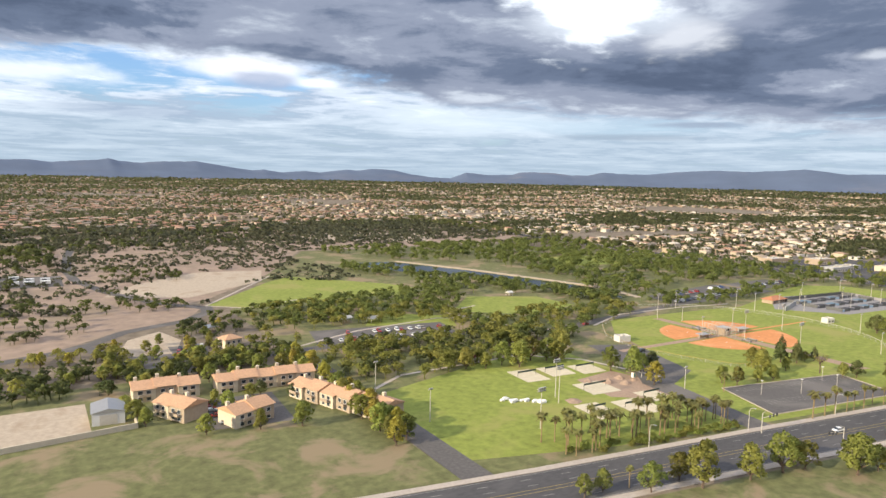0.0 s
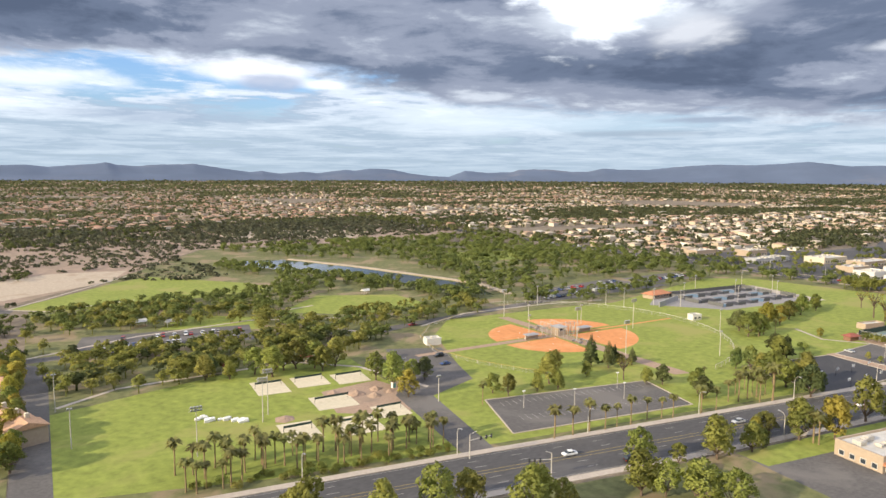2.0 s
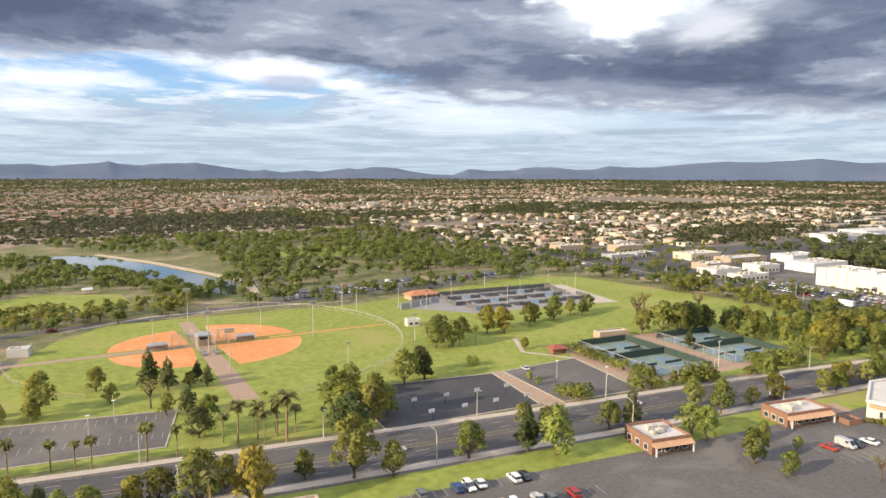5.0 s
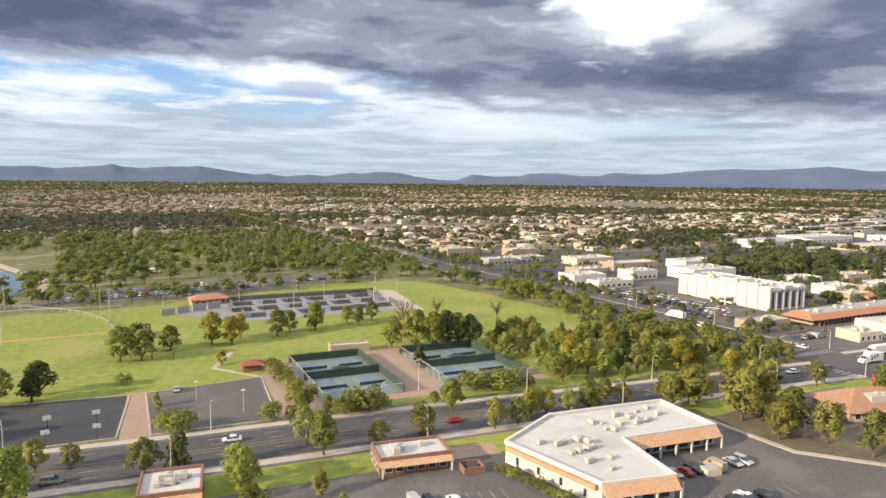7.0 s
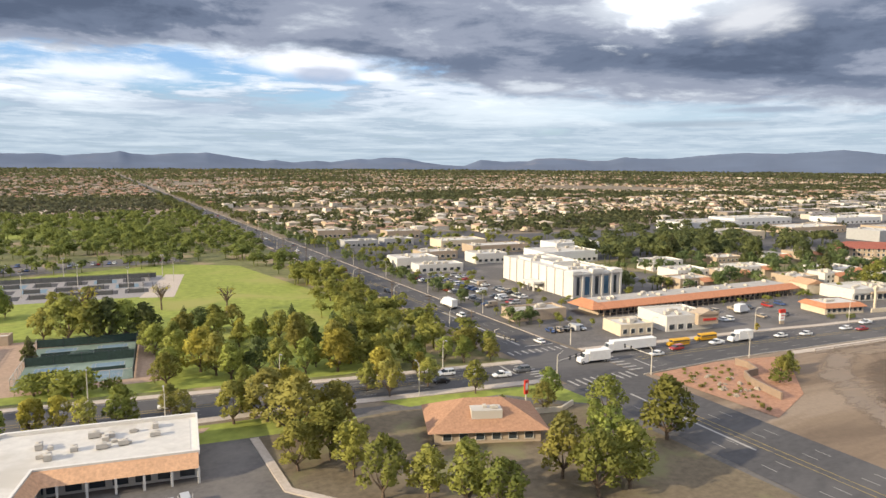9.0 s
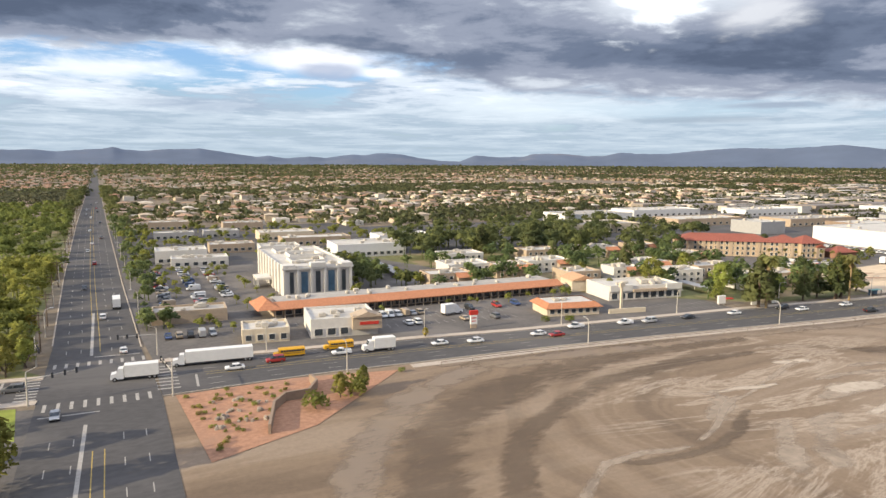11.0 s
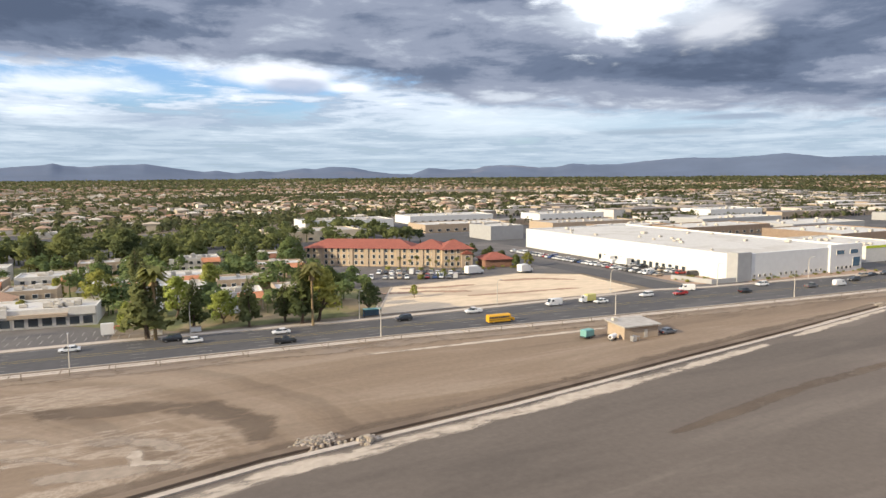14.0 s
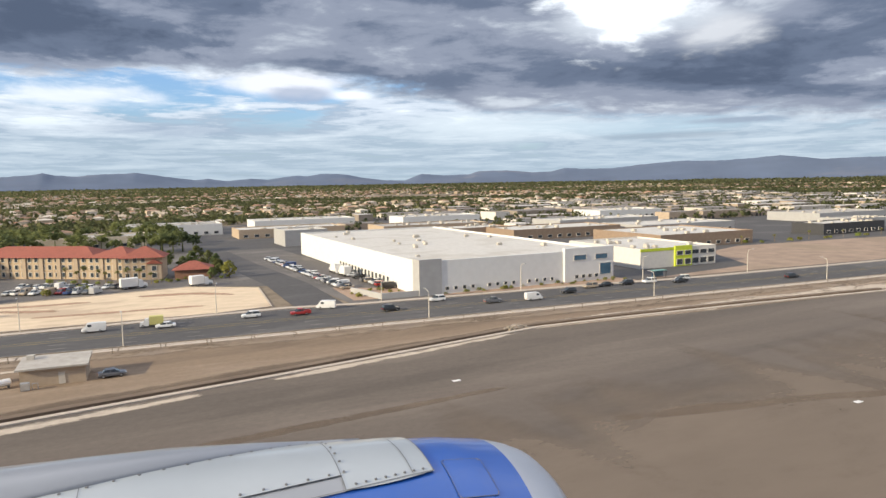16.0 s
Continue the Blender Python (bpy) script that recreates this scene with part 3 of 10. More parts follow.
def thing(name, label, category, group="", m=None):
    ob = new(name)
    ob.empty_display_size = 0.3
    if m is not None:
        ob.matrix_basis = m
    return tagged(ob, label, category, group)


def setting(name, shape, mats, label="", category="ground", kind="structure"):
    return tagged(part(name, shape, mats), label, category, kind=kind)


def sheet(pts, z):
    s = Shape()
    s.add([(x, y, z) for x, y in pts], [tuple(range(len(pts)))])
    return s


def upward(ob):
    """Turns the faces of a flat sheet to the sky."""
    bm = bmesh.new()
    bm.from_mesh(ob.data)
    for f in bm.faces:
        if f.normal.z < 0:
            f.normal_flip()
    bm.to_mesh(ob.data)
    bm.free()
    return ob


def lay(name, pts, z, mt, label, category="ground"):
    return upward(setting(name, sheet(pts, z), mt, label, category))


def along(line, x):
    """The y of a line of points at x."""
    for (a, b), (c, d) in zip(line, line[1:]):
        if a <= x <= c:
            return b + (d - b) * (x - a) / (c - a)
    return line[0][1] if x < line[0][0] else line[-1][1]


def inside(p, poly):
    x, y, hit = p[0], p[1], False
    for (a, b), (c, d) in zip(poly, poly[1:] + poly[:1]):
        if (b > y) != (d > y) and x < (c - a) * (y - b) / (d - b) + a:
            hit = not hit
    return hit


def ribbon(line, half, z, shape=None, slot=0):
    """A flat band along a line."""
    s = shape or Shape()
    left, right = [], []
    for i, p in enumerate(line):
        a, b = Vector(line[max(i - 1, 0)]), Vector(line[min(i + 1, len(line) - 1)])
        d = (b - a).normalized()
        n = Vector((-d.y, d.x)) * half
        left.append((p[0] + n.x, p[1] + n.y, z))
        right.append((p[0] - n.x, p[1] - n.y, z))
    k = len(line)
    return s.add(left + right, [(i, k + i, k + i + 1, i + 1) for i in range(k - 1)], slot)


def raised(line, half, z0, z1, shape=None, slot=0):
    """A band with real height: a kerb, a wall or a low bank along a line."""
    s = shape or Shape()
    k = len(line)
    rows = [[], [], [], []]
    for i, p in enumerate(line):
        a, b = Vector(line[max(i - 1, 0)]), Vector(line[min(i + 1, k - 1)])
        d = (b - a).normalized()
        n = Vector((-d.y, d.x)) * half
        rows[0].append((p[0] + n.x, p[1] + n.y, z0))
        rows[1].append((p[0] + n.x, p[1] + n.y, z1))
        rows[2].append((p[0] - n.x, p[1] - n.y, z1))
        rows[3].append((p[0] - n.x, p[1] - n.y, z0))
    faces = [(j * k + i, (j + 1) * k + i, (j + 1) * k + i + 1, j * k + i + 1) for j in range(3) for i in range(k - 1)]
    faces += [(0, k, 2 * k, 3 * k), (k - 1, 4 * k - 1, 3 * k - 1, 2 * k - 1)]
    return s.add([p for r in rows for p in r], faces, slot)


def dense(line, step=6.0):
    out = []
    for (a, b), (c, d) in zip(line, line[1:]):
        n = max(1, int(math.hypot(c - a, d - b) / step))
        out += [(a + (c - a) * i / n, b + (d - b) * i / n) for i in range(n)]
    return out + [line[-1]]
# ---------- the ground and its surfaces ----------
g = Shape()
g.add([(-4200, -700, -0.06), (5000, -700, -0.06), (5000, 5200, -0.06), (-4200, 5200, -0.06)], [(0, 1, 2, 3)])
setting("ground", g, M["ground"], "dry tan valley floor reaching to the hills", "ground")

# kerb lines of the main road: far (south) side and near (north) side
FAR_KERB = [(-260, 138), (-60, 108), (75, 88), (124, 82), (171, 75.5), (246, 65.5), (290, 61), (345, 53.5), (374, 50)]
NEAR_KERB = [(-260, 125), (-60, 95), (73, 76), (118, 70), (168, 62.5), (204, 58), (249, 53), (302, 48), (340, 45), (374, 41)]
FAR_KERB2 = [(388, 52), (407, 50), (428, 48.5), (446, 46), (471, 44), (497, 42), (535, 37.5), (560, 36), (597, 34.5), (608, 31.5), (653, 26), (675, 22), (731, 17), (900, 2), (1300, -36)]
NEAR_KERB2 = [(388, 36.5), (410, 37), (425, 36), (445, 35), (467, 33), (502, 29), (534, 26), (560, 22), (592, 18), (616, 15.2), (646, 12), (710, 5), (900, -12), (1300, -52)]
CROSS_L = [(374, -120), (374, 40), (374, 68), (372, 137), (369, 290), (365.4, 561), (359, 1020), (343, 2200)]
CROSS_R = [(388, -120), (388, 36), (386.5, 62), (384.7, 127), (381.4, 285), (376.6, 561), (369.5, 1020), (352, 2200)]


def road(name, a, b, z, label):
    a, b = dense(a, 8), dense(b, 8)
    return lay(name, a + b[::-1], z, M["asphalt"], label, "road")


# open dirt of the airfield, on the near side of the main road
lay("airfield_dirt", [(388, -260)] + [(x, y - 0.3) for x, y in NEAR_KERB2] + [(1300, -260)], -0.04, M["airfield"], "graded brown airfield dirt with pale washed streaks", "ground")
edge_far = [(440, -22), (474, -15.5), (506, -9.5), (532, -8.2), (561, -5), (585, -2.4), (622, 1.6), (650, -2), (689, -6), (900, -28), (1300, -66)]
lay("airfield_apron", [(420, -30)] + edge_far + [(1300, -260), (420, -260)], -0.025, M["airfield_dark"], "dark oiled dirt beside the drainage ditch", "ground")
road("road_main_east", FAR_KERB, NEAR_KERB, 0.0, "dark asphalt main road along the park")
road("road_main_west", FAR_KERB2, NEAR_KERB2, 0.0, "dark asphalt main road beside the airfield")
lay("road_cross", CROSS_L + CROSS_R[::-1], 0.004, M["asphalt"], "wide dark asphalt cross road running to the hills", "road")

# the park: lawn, woodland floor, lots
PARK = [(62, 92)] + [(x, y + 1.6) for x, y in FAR_KERB if x > 70] + [(371, 56), (370, 150), (366, 330), (300, 420), (150, 420), (100, 330), (62, 250)]
lay("park_floor", PARK, -0.03, M["rough_grass"], "dry grass and bare soil under the park trees", "ground")
LAWN = [(66, 98), (95, 90)] + [(x, y + 3.4) for x, y in FAR_KERB if 120 < x < 360] + [(362, 60), (362, 120), (350, 184), (330, 196), (250, 172), (228, 174), (180, 176), (166, 160), (152, 120), (134, 118), (134, 148), (110, 152), (66, 138)]
lay("park_lawn", LAWN, -0.015, M["lawn"], "bright mown park lawn", "grass")
lay("far_meadow", [(56, 262), (70, 250), (100, 256), (137, 254), (148, 268), (143, 281), (108, 320), (94, 308)], -0.012, M["lawn"], "bright green meadow at the edge of the desert", "grass")
lay("picnic_lawn", [(136, 214), (160, 196), (188, 204), (186, 226), (158, 238)], -0.012, M["lawn"], "small green picnic lawn between trees", "grass")
lay("picnic_lawn", [(96, 206), (124, 192), (130, 208), (108, 224)], -0.012, M["lawn"], "small green picnic lawn between trees", "grass")
lay("woodland_lawn", [(262, 300), (322, 290), (330, 330), (270, 340)], -0.012, M["lawn"], "shaded lawn inside the wood", "grass")
lay("desert_flat", [(-300, 262), (40, 262), (60, 276), (100, 330), (150, 424), (300, 424), (364, 470), (366, 620), (120, 640), (-400, 620)], -0.035, M["desert"], "bare pinkish desert flat with scrub", "ground")
lay("desert_bare", [(24, 296), (54, 282), (92, 312), (102, 346), (70, 350), (40, 324)], -0.02, M["pale_dirt"], "bare pale desert soil", "ground")
lay("desert_bare", [(178, 490), (262, 452), (300, 500), (250, 566), (190, 540)], -0.02, M["pale_dirt"], "bare pale desert soil", "ground")
LAKE = [(150, 356), (180, 352), (203, 305), (226, 234), (220, 206), (208, 226), (198, 262), (188, 292), (174, 298), (162, 326)]
lay("lake", LAKE, -0.01, M["water"], "still park lake", "water")
bank = [(184, 352), (206, 305), (230, 234), (226, 205)]
setting("lake_bank", raised(dense(bank, 8), 1.6, -0.05, 0.25), M["pale_dirt"], "pale dirt bank along the lake", "bank")

# car parks
LOT_A = [(146, 104), (186, 97), (182, 80.5), (140, 86)]
LOT_B = [(216, 93.5), (246.5, 89), (243.5, 69), (214, 71)]
LOT_C = [(249, 89), (269, 90), (266, 66.5), (248, 68)]
lay("car_park", LOT_A, 0.0, M["old_asphalt"], "empty faded asphalt car park", "car park")
lay("car_park", LOT_B, 0.0, M["new_asphalt"], "empty dark sealed car park", "car park")
lay("car_park", LOT_C, 0.0, M["old_asphalt"], "pale asphalt car park beside the tennis courts", "car park")
lay("entrance_road", [(127, 82), (133, 81), (138, 112), (152, 118), (160, 146), (146, 152), (140, 128), (131, 116)], 0.002, M["old_asphalt"], "asphalt park entrance road", "road")
lay("side_street", [(61, 90), (67, 89), (67, 176), (62, 182)], 0.0, M["old_asphalt"], "narrow street beside the apartments", "road")
ribbon_c = ribbon(dense([(-120, 196), (-40, 200), (-8, 206), (5, 211), (14, 217), (24, 229), (34, 234), (44, 238), (54, 250), (56, 262)], 4), 2.2, 0.002)
setting("park_drive", ribbon_c, M["old_asphalt"], "winding asphalt drive at the desert edge", "road")
ribbon_a = ribbon(dense([(12, 214), (17, 204), (20, 194), (27, 187), (36, 184), (52, 184), (92, 186), (128, 182), (152, 172), (168, 176), (220, 186), (262, 190), (300, 192)], 5), 2.4, 0.0)
setting("park_drive", ribbon_a, M["old_asphalt"], "winding asphalt park drive", "road")
ribbon_b = ribbon(dense([(55, 258), (40, 276), (26, 308), (17, 345), (15, 378), (18, 440), (26, 518)], 6), 2.2, 0.003)
setting("desert_road", ribbon_b, M["old_asphalt"], "asphalt road across the desert edge", "road")
lay("drive_island", [(20, 204), (24, 218), (34, 226), (38, 212), (34, 196), (26, 193)], -0.01, M["pale_dirt"], "bare sandy island inside the bend of the drive", "ground")
lay("clinic_lot", [(33, 205), (43, 203), (42, 192), (33, 193)], 0.0, M["old_asphalt"], "small asphalt lot with parked cars", "car park")
lay("desert_edge", [(-300, 186), (-8, 208), (6, 214), (24, 232), (46, 242), (56, 264), (40, 262), (-300, 262)], -0.04, M["desert"], "dry pinkish soil among mesquite trees", "ground")
lay("park_car_park", [(72, 186), (118, 180), (122, 200), (76, 206)], 0.004, M["old_asphalt"], "tree-shaded park car park", "car park")
lay("park_car_park", [(226, 184), (296, 192), (290, 216), (232, 206)], 0.004, M["old_asphalt"], "asphalt car park behind the courts", "car park")
lay("park_car_park", [(296, 196), (336, 200), (332, 216), (296, 214)], 0.004, M["old_asphalt"], "asphalt car park at the wood's edge", "car park")

# near side of the main road: lots of the small shops
lay("shop_lot", [(160, 61), (374, 38), (374, -20), (150, -20)], -0.02, M["old_asphalt"], "asphalt lot in front of the roadside shops", "car park")
lay("roadside_verge", [(40, 78), (118, 67.5), (168, 60), (160, -10), (30, 10)], -0.018, M["rough_grass"], "dry verge under roadside trees", "ground")
verge = [(x, y - 2.4) for x, y in NEAR_KERB if 160 < x < 345]
lay("shop_lawn", verge + [(x, y - 6.2) for x, y in verge[::-1]], -0.008, M["lawn"], "grass strip between the road and the shops", "grass")
lay("corner_lawn", [(345, 43), (372, 39), (373, 28), (362, 38), (348, 39)], -0.006, M["lawn"], "curved corner lawn", "grass")

# beyond the crossing
lay("commercial_lot", [(388, 51.5)] + [(x, y + 1.4) for x, y in FAR_KERB2 if 400 < x < 500] + [(500, 70), (480, 92), (452, 150), (384.8, 150), (385.4, 110), (386.6, 70)], -0.02, M["old_asphalt"], "asphalt parking lots between the shops", "car park")
lay("apartment_lot", [(480, 68), (508, 44), (538, 42), (548, 64), (550, 130), (452, 150)], -0.018, M["rough_grass"], "dry planted ground round the apartments", "ground")
VACANT = [(538, 41), (586, 37), (595, 38), (598, 60), (586, 69), (552, 66)]
lay("vacant_lot", VACANT, -0.01, M["lot_sand"], "empty lot of pale bare sand", "ground")
lay("hotel_lot", [(545, 66.5), (586, 69.5), (600, 61), (606, 140), (545, 140)], -0.012, M["old_asphalt"], "hotel parking lot", "car park")
lay("side_road", [(598, 35), (606, 33.5), (608, 60), (606, 140), (598, 140), (600, 62)], 0.003, M["asphalt"], "asphalt side road beside the warehouse", "road")
lay("warehouse_yard", [(607, 34), (622, 32), (622, 140), (607, 140)], -0.01, M["old_asphalt"], "warehouse yard with parked cars", "car park")
lay("industrial_ground", [(608, 33), (731, 19.5), (900, 5), (1200, 0), (1250, 530), (560, 238), (482, 238), (482, 262), (382.2, 262), (384.8, 150), (606, 140)], -0.03, M["asphalt"], "asphalt yards of the industrial estate", "ground")
lay("bare_lot", [(664, 27), (740, 19), (860, 12), (860, 42), (767, 57), (735, 60), (716, 54), (701, 30)], -0.01, M["desert"], "bare sandy lot beside the road", "ground")
lay("red_gravel_corner", [(389.5, 36), (405, 36.6), (419, 34), (403, 19), (391, 14)], 0.02, M["red_gravel"], "red gravel corner bed with desert planting", "ground")

# kerbs and pavements: real steps along the roads
walks = Shape()
for line, off in ((FAR_KERB, 0.9), (FAR_KERB2, 0.9)):
    raised(dense([(x, y + off) for x, y in line], 8), 0.75, -0.05, 0.09, walks)
for line, off in ((NEAR_KERB, -0.9), ):
    raised(dense([(x, y + off) for x, y in line if x > -100], 8), 0.75, -0.05, 0.09, walks)
setting("pavement", walks, M["concrete"], "pale concrete pavement along the road", "pavement")
kerbs = Shape()
for line, off in ((FAR_KERB, 0.08), (FAR_KERB2, 0.08), (NEAR_KERB, -0.08), (NEAR_KERB2, -0.08)):
    raised(dense([(x, y + off) for x, y in line], 8), 0.08, -0.05, 0.11, kerbs)
for line, off in ((CROSS_L, -0.08), (CROSS_R, 0.08)):
    raised(dense([(x + off, y) for x, y in line if y > 60], 10), 0.1, -0.05, 0.1, kerbs)
for lot in (LOT_A, LOT_B, LOT_C):
    raised(dense(lot + lot[:1], 4), 0.14, -0.05, 0.1, kerbs)
raised(dense(VACANT + VACANT[:1], 4), 0.15, -0.05, 0.1, kerbs)
setting("kerb", kerbs, M["kerb"], "pale concrete kerb", "kerb")
# ---------- distance: hills and the town ----------
CREST = [(-40, 70), (-24, 84), (-14, 80), (-5.2, 82), (-3.8, 84), (-2.4, 75), (-0.7, 86), (0.5, 93), (1.3, 104), (2.2, 88), (3.4, 83),
    (5.0, 95), (6.7, 97), (7.5, 102), (8.6, 88), (10.4, 68), (11.8, 54), (12.7, 60), (14.2, 44), (16.2, 57), (17.3, 48), (19.5, 71), (20.4, 67), (22.0, 81),
    (23.6, 75), (25.0, 52), (26.8, 35), (27.9, 31), (28.5, 29), (29.9, 70), (31.7, 58), (33.9, 63), (34.5, 81), (37.0, 83), (39.0, 67), (40.4, 69), (41.7, 91), (42.9, 83),
    (45.2, 83), (47.3, 100), (48.6, 111), (51.0, 118), (53.0, 114), (54.5, 120), (57.2, 134), (58.5, 124), (60.1, 107), (62.0, 112), (64, 112), (70, 122), (80, 100), (95, 90)]   # bearing, height of the skyline


def crest(az):
    return along(CREST, az)


hills = Shape()
rows, cols = 14, 560
verts = []
for j in range(rows):
    u = j / (rows - 1)
    r = 3750 + 780 * u
    for i in range(cols):
        az = -34 + 128 * i / (cols - 1)
        a = radians(az)
        c = crest(az) + 1.6 * noise.noise((az * 2.9, 3.3, 0)) + 1.6 * noise.noise((az * 6.9, 1.3, 0))
        p = (310 + r * math.sin(a), r * math.cos(a))
        w = min(1.0, u / 0.80) ** 1.5 if u < 0.85 else 1 - (u - 0.85) * 2.2
        gully = 1 - 0.25 * (1 - u) * abs(noise.noise((p[0] * 0.006, p[1] * 0.006, 0)))
        fine = 2.5 * noise.noise((p[0] * 0.017, p[1] * 0.017, 2)) * min(1, u * 3) * (0.4 if u > 0.75 else 1)
        verts.append((p[0], p[1], max(-2, c * w * gully + fine * w - 1)))
hills.add(verts, [(j * cols + i, j * cols + i + 1, (j + 1) * cols + i + 1, (j + 1) * cols + i) for j in range(rows - 1) for i in range(cols - 1)])
# haze over the range is carried by its colour alone
ob = setting("mountain_range", hills, M["hazed_hill"], "desert mountains on the skyline, blue-grey with painted haze", "mountains", "structure")
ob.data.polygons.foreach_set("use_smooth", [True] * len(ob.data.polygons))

rng = random.Random(11)


def house(s, x, y, w, d, h, a, roof):
    """A small far house: walls and a pitched or flat roof."""
    ca, sa = math.cos(a), math.sin(a)
    t = Shape()
    if roof == "flat":
        t.box(-w / 2, -d / 2, 0, w / 2, d / 2, h, 0, False)
        t.box(-w / 2 + 0.2, -d / 2 + 0.2, h, w / 2 - 0.2, d / 2 - 0.2, h + 0.12, 1, False)
    else:
        t.box(-w / 2, -d / 2, 0, w / 2, d / 2, h, 0, False)
        t.hip(-w / 2, -d / 2, w / 2, d / 2, h, h + 0.9, 0.25, 1)
    s.add([(x + ca * p[0] - sa * p[1], y + sa * p[0] + ca * p[1], p[2]) for p in t.v], t.f)
    s.s[-len(t.f):] = t.s


def clump(s, x, y, z, r, h, n, rg, spread=0.55, axis=None):
    """A ragged tuft of small leaf sprays, which take the light as a round mass."""
    for _ in range(n):
        u, v = rg.uniform(0, 2 * math.pi), rg.uniform(-0.6, 1)
        k = rg.uniform(0.5, 1.0)
        w = math.sqrt(1 - v * v)
        ox, oy, oz = math.cos(u) * w * r * k, math.sin(u) * w * r * k, v * h * 0.5 * k
        c = Vector((x + ox, y + oy, z + h * 0.5 + oz))
        e = r * spread * rg.uniform(0.5, 1.1)
        a, b = rg.uniform(0, 6.28), rg.uniform(-0.9, 0.9)
        du = Vector((math.cos(a), math.sin(a), b * 0.6)) * e
        dv = Vector((-math.sin(a) * b, math.cos(a) * b, 1.0)).normalized() * e * rg.uniform(0.5, 0.9)
        d = Vector((math.cos(u) * w, math.sin(u) * w, v)) + Vector((rg.uniform(-0.5, 0.5), rg.uniform(-0.5, 0.5), rg.uniform(-0.3, 0.6)))
        if axis is not None:
            d += Vector((c.x - axis[0], c.y - axis[1], 0)) * (0.6 / max(r, 0.01))
        d = d.normalized() if d.length > 0.01 else Vector((0, 0, 1))
        quad = [c - du - dv * 0.6, c + du * 0.8 - dv, c + du + dv * 0.5, c - du * 0.4 + dv]
        if du.cross(dv).dot(d) < 0:
            quad.reverse()
        s.soft.append((len(s.v), tuple(d)))
        s.add([tuple(p) for p in quad], [(0, 1, 2, 3)])


# suburbs: rows of tiled houses, out to the hills
town = Shape()
town_trees = Shape()


town_pale = Shape()


def town_area(x, y):
    """What stands at a far place: 0 nothing, 1 houses, 2 halls."""
    if x < 372 and y < 600 + 60 * noise.noise((x * 0.01, 0.5, 0)):
        return 0
    if x > 388 and x < 1250 and y < 185 + max(0, (x - 420)) * 0.42:
        return 2
    return 1


y = 236.0
while y < 3650:
    x = -180 - y * 0.25
    row_step = 10.5 + max(0, y - 700) * 0.010
    row_shift = rng.uniform(0, row_step)
    while x < min(600 + y * 1.95, 4300):
        step = 10.5 + max(0, math.hypot(x - 310, y) - 700) * 0.010
        x += step * rng.uniform(0.85, 1.3)
        px, py = x + row_shift, y + rng.uniform(-0.3, 0.3) * row_step
        if 366 - (py - 300) * 0.0145 < px < 387 - (py - 300) * 0.0135 or town_area(px, py) != 1 or (px > 388 and py < (264 if px < 482 else 240)):
            continue
        sc = 1 + max(0, step - 12.5) * 0.06
        wooded = noise.noise((px * 0.0035, py * 0.006, 7.0))
        near = y < 1100
        n_tree = 3 if near else 2
        if wooded > 0.33 and y > 420:
            continue
        if wooded < -0.10:
            n_tree += 3
        # in this quarter the paler house colours imitate sunlight
        bright = px > 388 and py < 900 + 120 * noise.noise((px * 0.004, 2.2, 1.0)) and px < 1100
        if rng.random() < (0.8 if wooded > -0.10 else 0.16):
            house(town_pale if bright and rng.random() < 0.7 else town, px, py, rng.uniform(5.5, 8.5) * sc, rng.uniform(5, 7.5) * sc, rng.choice((1.7, 2.0, 3.2)) * (1 + (sc - 1) * 0.3), rng.choice((0, 1.5708)) + rng.uniform(-0.12, 0.12), "hip" if rng.random() < (0.6 if bright else 0.85) else "flat")
        for _ in range(n_tree):
            clump(town_trees, px + rng.uniform(-0.55, 0.55) * step, py + rng.uniform(-0.55, 0.55) * step, 0, rng.uniform(1.3, 2.7) * sc, rng.uniform(2.2, 4.4) * sc, 9 if y < 700 else 5 if near else 2, rng, 0.55 if near else 0.95)
    y += row_step * 1.1
tagged(part("far_suburb", town, [M["town_wall"], M["town_roof"]]), "far rows of tan houses with tiled roofs", "houses", kind="stuff")
tagged(part("far_suburb_pale", town_pale, [M["sunlit_wall"], M["sunlit_roof"]]), "far dense rows of cream houses, lightened as if sunlit", "houses", kind="stuff")
tagged(part("far_suburb_trees", town_trees, M["wood_far"]), "far garden trees between the houses", "trees", kind="stuff")

# halls of the industrial estate, row behind row, with trees between
halls = Shape()
